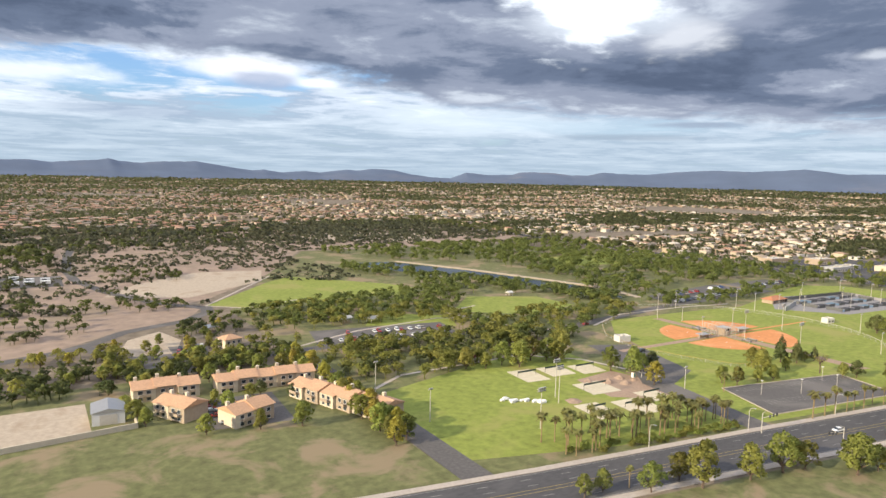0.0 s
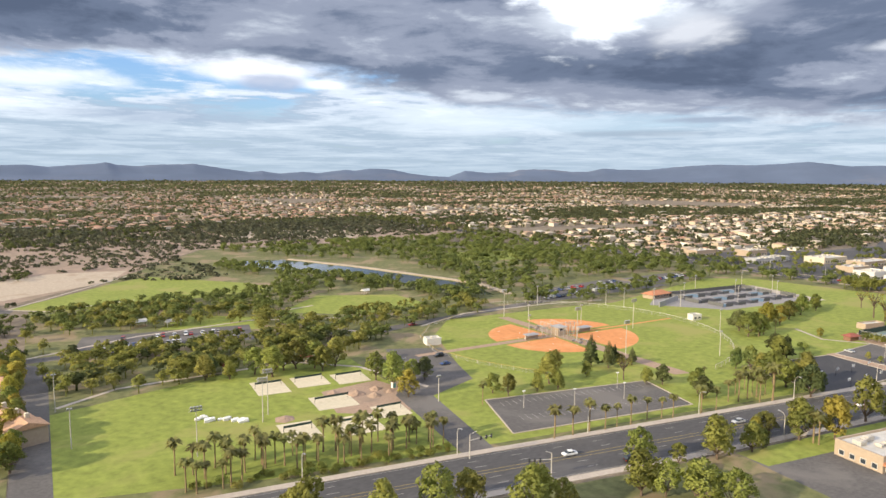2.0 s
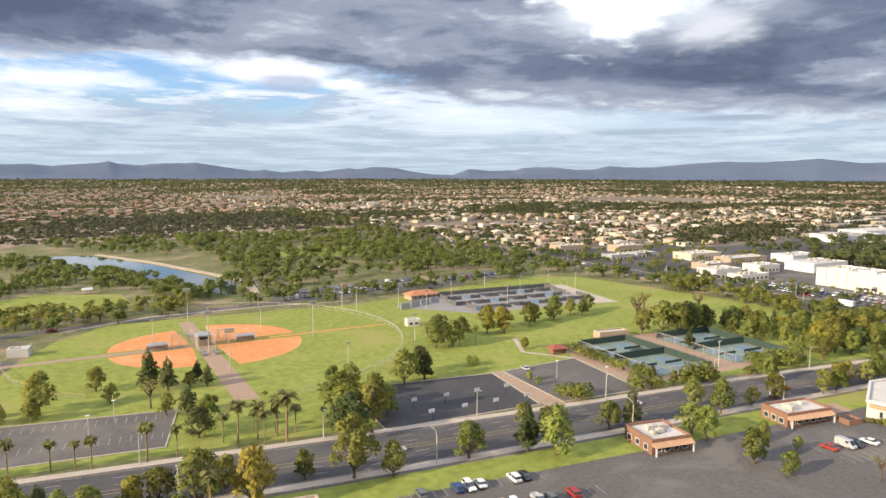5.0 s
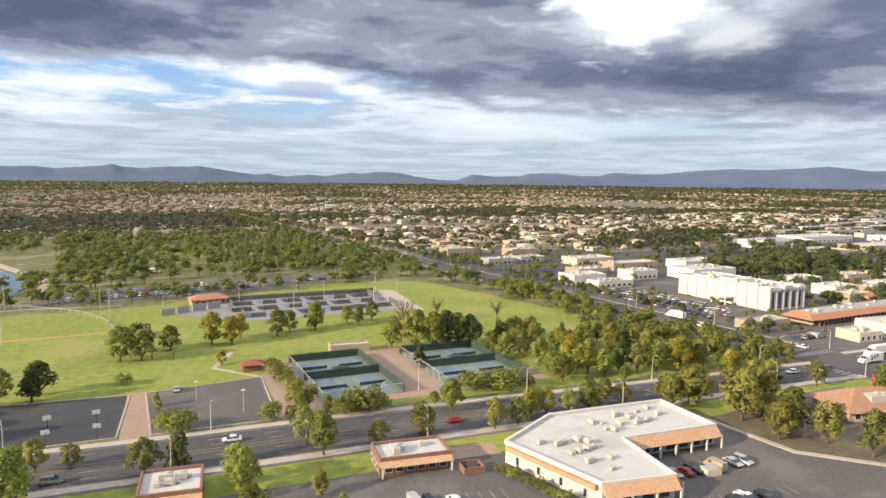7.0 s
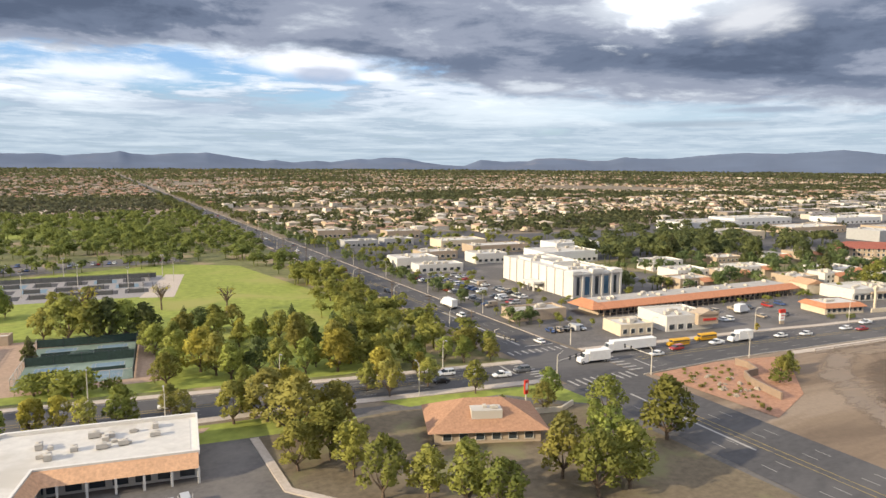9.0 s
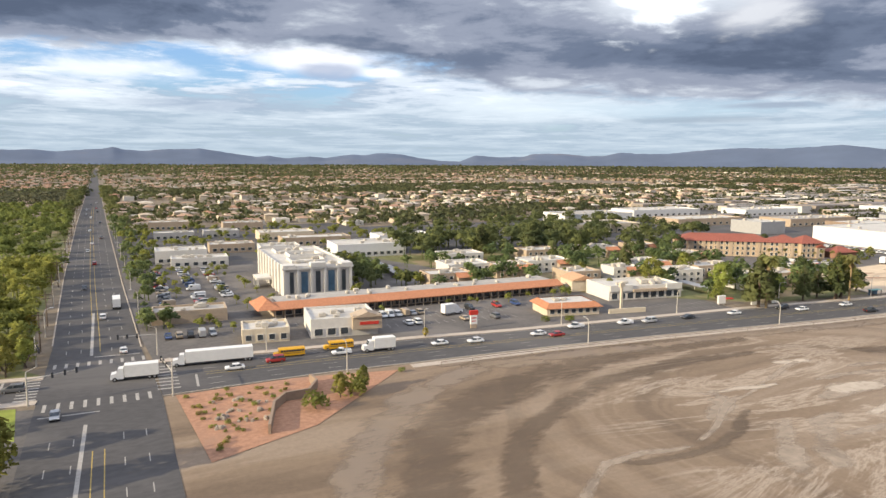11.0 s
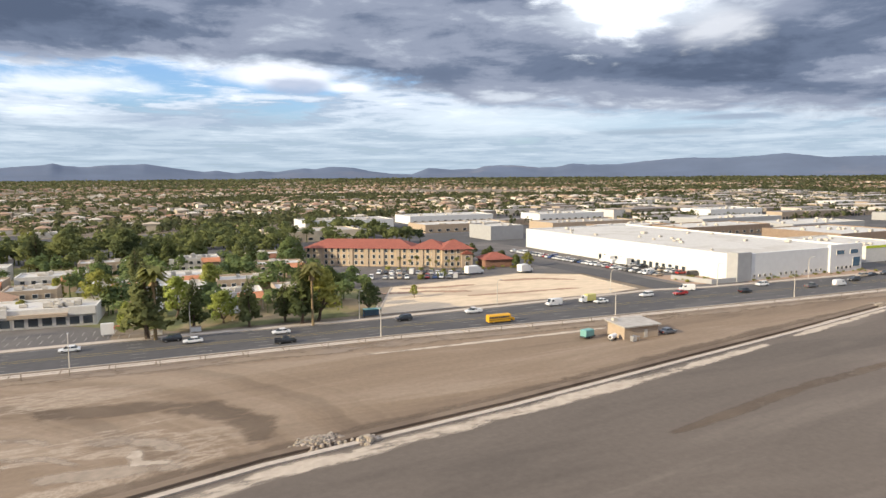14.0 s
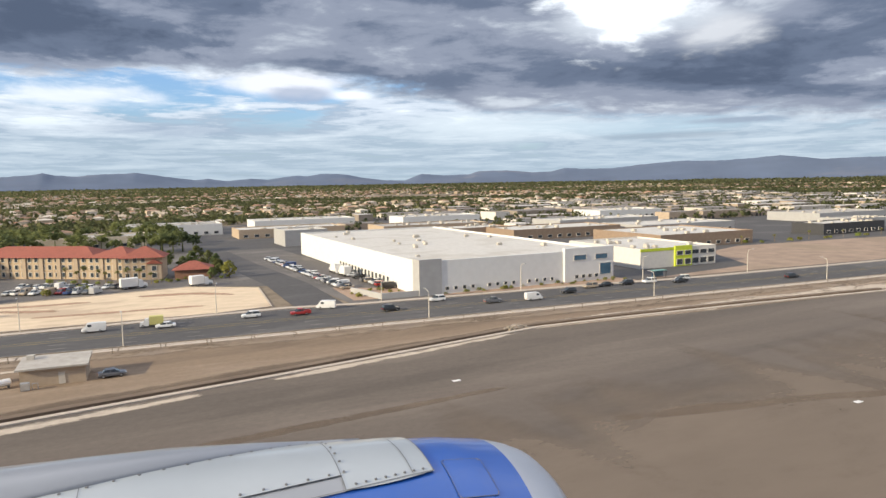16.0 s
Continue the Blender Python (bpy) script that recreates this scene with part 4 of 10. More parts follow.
# room kept for the halls that stand singly: middle, width, depth
RESERVED = [(571, 182, 34, 18), (716, 122, 44, 20), (729.5, 80, 36, 30), (868, 118, 46, 26), (802, 72, 32, 12), (762, 112, 44, 22), (832, 84, 24, 14), (690, 140, 30, 16), (640, 190, 40, 18), (690, 168, 44, 18), (760, 150, 50, 20), (818, 200, 40, 22), (600, 224, 40, 20), (660, 240, 46, 20), (720, 220, 40, 18)]
hall_trees = Shape()
hall_doors = Shape()
y = 150.0
while y < 560:
    depth = rng.uniform(17, 26)
    x = 392 + rng.uniform(0, 8)
    while x < 1250:
        w = rng.choice((12, 16, 20, 26, 34)) * (1 + max(0, x - 700) * 0.0006)
        if town_area(x + w / 2, y + depth) == 2 and not (x < 560 and 385 < x + w and y < 200) and not (600 < x + w and x < 660 and y < 205) and not (x > 600 and y < 112 and x < 890) and not any(abs(x + w / 2 - a) < (w + c) / 2 and abs(y + depth / 2 - b) < (depth + e) / 2 for a, b, c, e in RESERVED) and not (480 < x + w and x < 606 and y < 235):
            h = rng.uniform(2.2, 4.0)
            tilt = rng.uniform(-0.05, 0.0)
            if rng.random() < 0.8:
                house(halls, x + w / 2, y + depth / 2, w - 4, depth - 10, h, tilt, "flat")
                for k in range(int((w - 5) / 2.6)):
                    if rng.random() < 0.7:
                        house(hall_doors, x + 3 + k * 2.6, y + 4.99, 1.4, 0.12, 1.3, 0, "flat")
            for _ in range(int(w / 1.7)):
                tx, ty = x + rng.uniform(0, w), (y + depth - rng.uniform(0.5, 4)) if rng.random() < 0.6 else (y + rng.uniform(0, 3))
                clump(hall_trees, tx, ty, 0.2, rng.uniform(1.0, 2.1), rng.uniform(2, 4.6), 16, rng, 0.45)
        x += w + rng.uniform(0, 3)
    y += depth
tagged(part("far_halls", halls, [M["shed_wall"], M["shed_roof"]]), "far low halls with white and tan flat roofs", "halls", kind="stuff")
tagged(part("far_hall_doors", hall_doors, [M["steel_dark"], M["steel_dark"]]), "dark dock doors along the far halls", "doors", kind="stuff")
tagged(part("far_hall_trees", hall_trees, M["wood_far"]), "far trees between the halls", "trees", kind="stuff")

# scrub on the desert flat, in drifts
scrub = Shape()
for _ in range(10000):
    px, py = rng.uniform(-320, 366), rng.uniform(262, 640)
    drift = noise.noise((px * 0.016, py * 0.026, 4.0))
    if drift < -0.22 - max(0, py - 520) * 0.002 or inside((px, py), [(30, 290), (56, 276), (104, 330), (100, 356), (70, 350), (40, 320)]):
        continue
    if px > 60 and py < 424 and not (px < 140 and py > 300):
        continue
    big = 1 + max(0, py - 430) * 0.006
    clump(scrub, px, py, -0.1, rng.uniform(0.9, 2.2) * big, rng.uniform(0.8, 1.8) * big, 11, rng, 0.45)
tagged(part("desert_scrub", scrub, M["scrub"]), "low grey-green scrub in drifts on the desert", "shrubs", kind="stuff")
# ---------- buildings ----------
SHARED = {}


def shared(key, make):
    if key not in SHARED:
        SHARED[key] = make()
    return SHARED[key]


def window_mesh(w, h, glass="glass"):
    def make():
        s = Shape()
        s.box(-w / 2, -0.05, -h / 2, w / 2, -0.02, h / 2, 0)
        f = 0.07
        for a, b, c, d in ((-w / 2 - f, -h / 2 - f, w / 2 + f, -h / 2), (-w / 2 - f, h / 2, w / 2 + f, h / 2 + f), (-w / 2 - f, -h / 2, -w / 2, h / 2), (w / 2, -h / 2, w / 2 + f, h / 2)):
            s.box(a, -0.10, b, c, -0.01, d, 1)
        return s.mesh("window", [M[glass], M["stucco_white"]])
    return shared(("window", round(w, 2), round(h, 2), glass), make)


def windows(parent, x0, y0, x1, y1, z, n, w, h, glass="glass", name="window"):
    """A row of windows on the wall from (x0, y0) to (x1, y1), which faces right of that way."""
    d = Vector((x1 - x0, y1 - y0))
    a = math.degrees(math.atan2(d.y, d.x))
    me = window_mesh(w, h, glass)
    for i in range(n):
        t = (i + 0.5) / n
        part(name, me, None, parent, at=pose(x0 + d.x * t, y0 + d.y * t, z, 0, 0, a))


def unit_mesh(k):
    def make():
        s = Shape()
        s.chamfer_box(-0.75, -0.5, 0.12, 0.75, 0.5, 0.75 + 0.15 * k, 0.05)
        s.box(-0.7, -0.45, 0.0, -0.55, 0.45, 0.12)
        s.box(0.55, -0.45, 0.0, 0.7, 0.45, 0.12)
        s.tube([(0.2, 0, 0.75 + 0.15 * k), (0.2, 0, 0.86 + 0.15 * k)], [0.3, 0.3], 8)
        if k:
            s.box(0.75, -0.25, 0.2, 1.3, 0.25, 0.5)
        return s.mesh("roof_unit", M["unit"])
    return shared(("unit", k), make)


def roof_units(parent, rg, x0, y0, x1, y1, z, n, scale=1.0):
    for _ in range(n):
        part("roof_unit", unit_mesh(rg.randrange(2)), None, parent,
             at=pose(rg.uniform(x0 + 1, x1 - 1), rg.uniform(y0 + 1, y1 - 1), z, 0, 0, rg.choice((0, 90))) @ Matrix.Scale(scale * rg.uniform(0.6, 1.05), 4))


def flat_building(name, label, cx, cy, w, d, h, turn=0, wall="stucco_white", roof="roof_white", units=6, category="building", seed=1, group=""):
    """A walled block with a parapet round its flat roof. Its own axes: x along the front, front at -y."""
    t = thing(name, label, category, group, pose(cx, cy, 0, 0, 0, turn))
    s = Shape()
    a, b, p = w / 2, d / 2, 0.28
    s.prism([(-a, -b), (a, -b), (a, b), (-a, b)], -0.05, h - 0.001)
    part("wall", s, M[wall], t)
    part("parapet", Shape().rim(-a, -b, a, b, p, h - 0.001, h + 0.42), M[wall], t)
    r = Shape()
    r.box(-a + p, -b + p, h, a - p, b - p, h + 0.06)
    part("roof", r, M[roof], t)
    roof_units(t, random.Random(seed), -a + 1, -b + 1, a - 1, b - 1, h + 0.06, units)
    return t


# the white three-storey office with tall piers
OX, OY, OH = 7.6, 17.5, 6.2
t = flat_building("office_building", "white office building with tall dark window bays", 424.3, 109.8, 2 * OX, 2 * OY, OH, -2, "stucco_white", units=16, seed=3)
for side in (-1, 1):
    for i in range(9):
        y = -OY + 2 * OY * (i + 0.5) / 9
        tall = 4.6 if i % 3 != 1 else 3.4
        windows(t, side * OX, y + side * 1.1, side * OX, y - side * 1.1, 3.0, 1, 0.95, tall, "glass_blue" if i == 4 else "glass")
for x, w, g in ((-5.8, 0.9, "glass"), (-3.0, 1.5, "glass_blue"), (0.0, 1.1, "glass"), (3.0, 1.5, "glass_blue"), (5.8, 0.9, "glass")):
    windows(t, x - 1, -OY, x + 1, -OY, 3.0, 1, w, 4.7, g)
pier = Shape().box(-0.26, -0.3, -0.05, 0.26, 0.3, 6.75).mesh("pier", M["stucco_white"])
for x in (-7.4, -4.5, -1.5, 1.5, 4.5, 7.4):
    part("pier", pier, None, t, at=pose(x, -OY - 0.15, 0))
for i in range(1, 9):
    for sg in (-1, 1):
        part("pier", pier, None, t, at=pose(sg * (OX + 0.1), -OY + 2 * OY * i / 9, 0))
# stepped roof tiers and a raised front
for a, b, c, d, h in ((-4.4, -11, 3.4, -4.5, 6.95), (-3.0, -2.0, 4.6, 4.5, 7.05), (-4.6, 7.0, 2.6, 13.5, 6.9)):
    part("roof_tier", Shape().rim(a, b, c, d, 0.25, OH, h), M["stucco_white"], t, "white screen wall on the roof")
part("front_gable", Shape().chamfer_box(-1.7, -OY - 0.6, 6.3, 1.7, -OY + 1.2, 7.3, 0.06), M["stucco_white"], t)
for a, b in ((-7.75, -5.2), (5.2, 7.75)):
    part("corner_parapet", Shape().chamfer_box(a, -OY - 0.42, 6.32, b, -OY + 2.6, 6.95, 0.06), M["stucco_white"], t)
part("cornice", Shape().box(-7.95, -OY - 0.52, 5.9, 7.95, -OY - 0.02, 6.3), M["stucco_white"], t)
s = Shape()
s.box(-11.4, -5.5, 2.0, -7.95, 0.5, 2.5)
for y in (-5.1, -2.5, 0.1):
    s.box(-11.3, y - 0.2, 0, -10.9, y + 0.2, 2.0)
part("porch", s, M["stucco_white"], t, "white entrance porch on square columns")

# long shop row with an orange tiled awning
t = thing("shop_row", "long low shop row with an orange tiled awning roof", "shops", m=pose(442.1, 77.5, 0, 0, 0, -0.5) @ Matrix.Diagonal((0.889, 1, 1, 1)))
s = Shape()
s.prism([(-36, -3.0), (36, -3.0), (36, 4.2), (-36, 4.2)], -0.05, 2.35)
part("wall", s, M["stucco_tan"], t)
s = Shape()
s.add([(-37, -5.2, 1.75), (37, -5.2, 1.75), (37, -2.6, 2.75), (-37, -2.6, 2.75), (-37, -5.2, 1.55), (37, -5.2, 1.55), (37, -2.4, 2.35), (-37, -2.4, 2.35)],
      [(0, 1, 2, 3), (4, 7, 6, 5), (0, 4, 5, 1), (1, 5, 6, 2), (3, 2, 6, 7), (0, 3, 7, 4)])
part("awning", s, M["tile_orange"], t, "orange clay tile awning")
s = Shape()
s.hip(-39.5, -4.8, -35.0, 4.0, 1.75, 3.3, 0.3)
part("end_roof", s, M["tile_orange"], t)
s = Shape()
s.box(-35, -2.3, 2.35, 36, 4.2, 2.5)
part("roof", s, M["roof_grey"], t)
for i in range(37):
    s = shared("shop_post", lambda: Shape().box(-0.09, -0.09, 0, 0.09, 0.09, 1.6).mesh("post", M["stucco_tan"]))
    part("post", s, None, t, at=pose(-36 + 2 * i, -4.9, 0))
windows(t, -36, -3.0, 36, -3.0, 0.85, 34, 1.5, 1.25)
roof_units(t, random.Random(4), -34, -2, 35, 4, 2.5, 20, 0.8)

flat_building("corner_shop", "low tan shop with a grey-green roof", 395.5, 79, 13, 6, 1.9, -4, "stucco_tan", "roof_grey", 3, seed=5)
t = flat_building("bank", "small cream bank with a flat roof", 405.5, 60, 7.5, 6.5, 1.9, -8, "stucco_cream", "roof_white", 5, seed=6)
windows(t, -3.7, -3.25, 3.7, -3.25, 0.9, 4, 0.9, 0.9)
t = flat_building("pharmacy", "white box shop with a red sign band", 418.6, 60.3, 11.4, 10, 2.8, -8, "stucco_white", "roof_white", 7, seed=7)
s = Shape()
s.box(1.2, -6.0, 1.2, 6.2, -4.9, 3.6)
s.gable(1.2, -6.2, 6.2, -3.0, 3.3, 4.2, "y", 0.1)
part("entrance", s, M["stucco_tan"], t)
s = Shape()
s.box(2.4, -6.1, 2.0, 5.6, -6.0, 2.5)
part("sign_band", s, M["sign_red"], t, "red sign band over the door")
windows(t, -5.5, -5.0, 1.0, -5.0, 0.95, 3, 1.3, 1.1)
t = thing("restaurant", "low cream restaurant with an orange tiled mansard", "restaurant", m=pose(463.5, 55.5, 0, 0, 0, -11))
s = Shape()
s.prism([(-5.5, -3.6), (5.5, -3.6), (5.5, 3.6), (-5.5, 3.6)], -0.05, 1.7)
part("wall", s, M["stucco_cream"], t)
s = Shape()
for (x0, y0, x1, y1, nx, ny) in ((-6, -4.2, 6, -4.2, 0, 1), (6, -4.2, 6, 4.2, -1, 0), (6, 4.2, -6, 4.2, 0, -1), (-6, 4.2, -6, -4.2, 1, 0)):
    k = 1.2
    sx0, sx1 = (k if x0 < 0 else -k), (k if x1 < 0 else -k)
    sy0, sy1 = (k if y0 < 0 else -k), (k if y1 < 0 else -k)
    s.add([(x0, y0, 1.6), (x1, y1, 1.6), (x1 + sx1, y1 + sy1, 2.5), (x0 + sx0, y0 + sy0, 2.5)], [(0, 1, 2, 3)])
s.box(-6, -4.2, 1.52, 6, 4.2, 1.6)
part("mansard", s, M["tile_orange"], t, "orange clay tile mansard")
s = Shape()
s.box(-4.7, -2.9, 2.2, 4.7, 2.9, 2.35)
part("roof", s, M["roof_white"], t)
roof_units(t, random.Random(8), -4, -2.5, 4, 2.5, 2.35, 4, 0.7)
windows(t, -5.2, -3.6, 5.2, -3.6, 0.9, 7, 0.9, 0.8)
t = flat_building("white_shop", "white shop with large panes and a raised corner", 487.8, 63.5, 18, 10, 2.6, -9, "stucco_white", "roof_white", 9, seed=9)
windows(t, -8.7, -5.0, 8.7, -5.0, 0.95, 9, 1.4, 1.3)
s = Shape()
s.box(-8.9, -5.35, 2.0, -3.5, -4.95, 3.3)
part("parapet_front", s, M["stucco_white"], t)
part("parapet_front", Shape().box(5.0, -5.35, 1.9, 8.9, -4.95, 3.2), M["stucco_white"], t)
s = Shape()
s.box(-3.4, -5.7, 1.75, 4.9, -5.0, 2.3)
part("fascia", s, M["stucco_tan"], t)

# hotel: two wings, three storeys, red hipped roofs
def hotel_wing(t, x0, y0, x1, y1, depth, h, n):
    d = Vector((x1 - x0, y1 - y0))
    ln, a = d.length, math.degrees(math.atan2(d.y, d.x))
    m = pose((x0 + x1) / 2, (y0 + y1) / 2, 0, 0, 0, a)
    s = Shape()
    s.prism([(-ln / 2, 0), (ln / 2, 0), (ln / 2, depth), (-ln / 2, depth)], -0.05, h)
    wall = part("wall", s, M["hotel_wall"], t, at=m)
    s = Shape()
    s.hip(-ln / 2, 0, ln / 2, depth, h, h + 2.1, 0.6)
    part("roof", s, M["tile_red"], t, at=m)
    s = Shape()
    for k in range(1, n // 3 + 1):
        x = -ln / 2 + ln * k / (n // 3 + 0.999)
        s.box(x - 0.45, -0.28, 0, x + 0.45, 0.02, h)
    s.box(-ln / 2 - 0.03, -0.06, 1.65, ln / 2 + 0.03, 0.0, 1.78)
    part("pilaster", s, M["stucco_tan"], wall, "tan stucco pilasters")
    for k in range(3):
        for i in range(n):
            x = -ln / 2 + ln * (i + 0.5) / n
            part("window", window_mesh(0.74, 0.95), None, wall, at=pose(x, 0, 0.95 + 1.62 * k))
            if k < 3:
                part("window", window_mesh(0.74, 0.95), None, wall, at=pose(x, depth, 0.95 + 1.62 * k, 0, 0, 180))


t = thing("hotel", "three-storey cream hotel with red tiled hip roofs", "hotel")
hotel_wing(t, 547.0, 110, 570.5, 93, 9, 4.7, 18)
hotel_wing(t, 569.5, 93.4, 577.0, 87.2, 9, 4.7, 7)
# the end block, square to the road, with a lower porch storey in tan
m = pose(580.2, 88.6, 0, 0, 0, -14)
block = part("end_wall", Shape().box(-4.0, -2.8, -0.05, 4.0, 4.4, 4.7), M["hotel_wall"], t, at=m)
part("end_roof", Shape().hip(-4.0, -2.8, 4.0, 4.4, 4.7, 6.9, 0.6), M["tile_red"], t, at=m)
part("porch", Shape().box(1.0, -3.5, -0.04, 3.9, -2.78, 3.4), M["stucco_tan"], block, "tan stucco entrance bay")
part("porch_gable", Shape().gable(1.0, -3.5, 3.9, -2.6, 3.4, 4.4, "y", 0.25), M["tile_red"], block, "small red tiled gable")
part("band", Shape().box(-4.05, -2.86, 1.6, 0.99, -2.8, 1.78), M["stucco_tan"], block, "tan stucco band")
for k in range(3):
    for x in (-3.0, -1.4, 0.2):
        part("window", window_mesh(0.74, 0.95), None, block, at=pose(x, -2.8, 0.95 + 1.62 * k))
for k in range(2):
    part("window", window_mesh(0.9, 1.0), None, block, at=pose(2.45, -3.5, 0.95 + 1.5 * k))
t = thing("hotel_pavilion", "small cream pavilion with a red hip roof", "pavilion", m=pose(589.6, 84, 0, 0, 0, -12))
part("wall", Shape().box(-3.6, -3, -0.05, 3.6, 3, 2.0), M["brick"], t)
part("roof", Shape().hip(-3.6, -3, 3.6, 3, 2.0, 3.6, 0.6), M["tile_red"], t)

# the great white warehouse
t = thing("warehouse", "long white tilt-up warehouse with grey corners", "warehouse", m=pose(642.6, 74.6, 0, 0, 0, -2.6))
W, D, H = 41.8, 84.0, 6.0
s = Shape()
s.prism([(-W / 2, -D / 2), (W / 2, -D / 2), (W / 2, D / 2), (-W / 2, D / 2)], -0.05, H - 0.55)
part("wall", s, M["tilt_white"], t)
part("parapet", Shape().rim(-W / 2, -D / 2, W / 2, D / 2, 0.4, H - 0.551, H), M["tilt_white"], t)
part("roof", Shape().box(-W / 2 + 0.4, -D / 2 + 0.4, H - 0.55, W / 2 - 0.4, D / 2 - 0.4, H - 0.4), M["roof_white"], t, "white membrane roof")
s = Shape()
s.box(-W / 2 - 0.12, -D / 2 - 0.12, 0, -W / 2 + 4.2, -D / 2 + 0.3, H + 0.35)
s.box(-W / 2 - 0.12, -D / 2 + 0.3, 0, -W / 2 + 0.3, -D / 2 + 2.8, H + 0.35)
part("corner_panel", s, M["tilt_grey"], t, "grey corner panel")
s = Shape()
s.box(W / 2 - 11.5, -D / 2 - 0.5, 0, W / 2 + 0.3, -D / 2 + 0.3, H + 0.6)
part("office_panel", s, M["tilt_white"], t, "raised white office front")
for i in range(16):
    x = -W / 2 + 4.8 + i * 1.72
    if i % 5 != 4:
        windows(t, x, -D / 2, x + 1, -D / 2, 0.95, 1, 0.62, 0.55)
windows(t, W / 2 - 9.5, -D / 2 - 0.5, W / 2 - 3.2, -D / 2 - 0.5, 1.0, 4, 0.8, 0.6)
windows(t, W / 2 - 10.5, -D / 2 - 0.5, W / 2 - 0.2, -D / 2 - 0.5, 4.7, 2, 2.9, 0.95, "glass_blue")
windows(t, W / 2 - 3.4, -D / 2 - 0.5, W / 2 - 0.1, -D / 2 - 0.5, 2.2, 1, 2.7, 2.2, "glass_blue")
for i in range(24):
    y = D / 2 - 18 - i * 2.2
    if i > 8:
        part("dock_door", window_mesh(1.1, 1.5), None, t, at=pose(-W / 2, y, 0.85, 0, 0, -90))
roof_units(t, random.Random(12), -W / 2 + 3, -D / 2 + 6, W / 2 - 3, D / 2 - 4, H - 0.4, 18, 0.8)
# grey rear block of the same hall
flat_building("warehouse_annex", "grey tilt-up block behind the warehouse", 633, 150, 14, 16, 4.7, -2, "tilt_grey", "roof_white", 3, "warehouse", 13)

# white and lime showroom
t = flat_building("showroom", "white showroom with a lime-green corner", 688, 51, 22, 27, 3.9, -4, "stucco_white", "roof_white", 10, "showroom", 14)
s = Shape()
s.box(-1.5, -13.9, 0, 3.5, -13.4, 4.6)
part("corner_panel", s, M["lime"], t, "lime-green corner panel")
windows(t, 3.6, -13.5, 10.8, -13.5, 1.0, 3, 1.9, 1.2)
windows(t, 3.6, -13.5, 10.8, -13.5, 3.0, 3, 1.9, 0.9)
windows(t, -1.4, -13.9, 3.4, -13.9, 1.0, 2, 1.7, 1.2)
windows(t, -1.4, -13.9, 3.4, -13.9, 3.0, 2, 1.7, 0.9)
s = Shape()
s.box(-11.05, -13.55, 3.7, -1.6, -13.45, 4.35)
part("band", s, M["lime"], t, "lime-green parapet band")
# utility shed on the airfield
t = thing("utility_shed", "small tan utility shed with a flat grey roof", "shed", m=pose(564.6, 8.6, 0, 0, 0, -6))
part("wall", Shape().box(-2.55, -2.0, -0.05, 3.4, 2.0, 1.75), M["stucco_tan"], t)
s = Shape()
s.add([(-2.85, -2.4, 1.72), (3.7, -2.4, 1.72), (3.7, 2.4, 2.0), (-2.85, 2.4, 2.0), (-2.85, -2.4, 1.9), (3.7, -2.4, 1.9), (3.7, 2.4, 2.18), (-2.85, 2.4, 2.18)],
      [(3, 2, 1, 0), (4, 5, 6, 7), (0, 1, 5, 4), (1, 2, 6, 5), (2, 3, 7, 6), (3, 0, 4, 7)])
part("roof", s, M["roof_grey"], t, "grey sheet roof")
part("roof_box", Shape().box(-2.3, 0.9, 2.0, -1.6, 1.5, 2.55), M["steel_pale"], t, "pale metal roof unit")

# small shops on the near side of the main road
t = flat_building("tan_restaurant", "tan restaurant with a flat white roof", 188.3, 46.3, 13, 8.5, 2.4, -8, "stucco_tan", "roof_white", 7, "restaurant", 15)
t = flat_building("brick_diner", "small brick diner with a white flat roof", 248.4, 46, 7, 7, 1.9, -10, "brick", "roof_white", 4, "restaurant", 16)
t = flat_building("brick_diner", "small brick restaurant with white trim", 277.4, 42.5, 9.5, 5.6, 1.9, -10, "brick", "roof_white", 4, "restaurant", 17)
# ---------- the park ----------
FIELD = (198.0, 142.0)


def arc(cx, cy, r, a0, a1, n=24):
    return [(cx + r * math.cos(radians(a0 + (a1 - a0) * i / n)), cy + r * math.sin(radians(a0 + (a1 - a0) * i / n))) for i in range(n + 1)]


def chain_fence(line, h, label, group="", name="fence", mt="mesh_wire", step=3.0, top=None, post_mt="steel_pale"):
    """Posts, a top rail and thin wires between them."""
    t = thing(name, label, "fence", group)
    pts = dense(line, step)
    post = shared(("fence_post", h, post_mt), lambda: Shape().tube([(0, 0, 0), (0, 0, h)], [0.045, 0.045], 5).mesh("post", M[post_mt]))
    for p in pts:
        part("post", post, None, t, at=pose(p[0], p[1], 0))
    s = Shape()
    raised(pts, 0.035, h - 0.05, h + 0.03, s)
    part("rail", s, M[top] if top else M["steel_pale"], t)
    s = Shape()
    n = max(3, int(h / 0.22))
    for i in range(n):
        raised(pts, 0.008, h * i / n + 0.03, h * i / n + 0.05, s)
    part("wire", s, M[mt], t)
    return t


def screen_fence(line, h, label, group="", mt="fence_green"):
    """A court fence hung with dark windscreen cloth."""
    t = thing("court_fence", label, "fence", group)
    pts = dense(line, 4.0)
    post = shared(("court_post", h), lambda: Shape().tube([(0, 0, 0), (0, 0, h + 0.15)], [0.06, 0.05], 5).mesh("post", M["steel_dark"]))
    for p in pts:
        part("post", post, None, t, at=pose(p[0], p[1], 0))
    part("windscreen", raised(pts, 0.025, 0.12, h - 0.12), M[mt], t, "dark windscreen cloth")
    part("rail", raised(pts, 0.04, h, h + 0.06), M["steel_dark"], t)
    return t


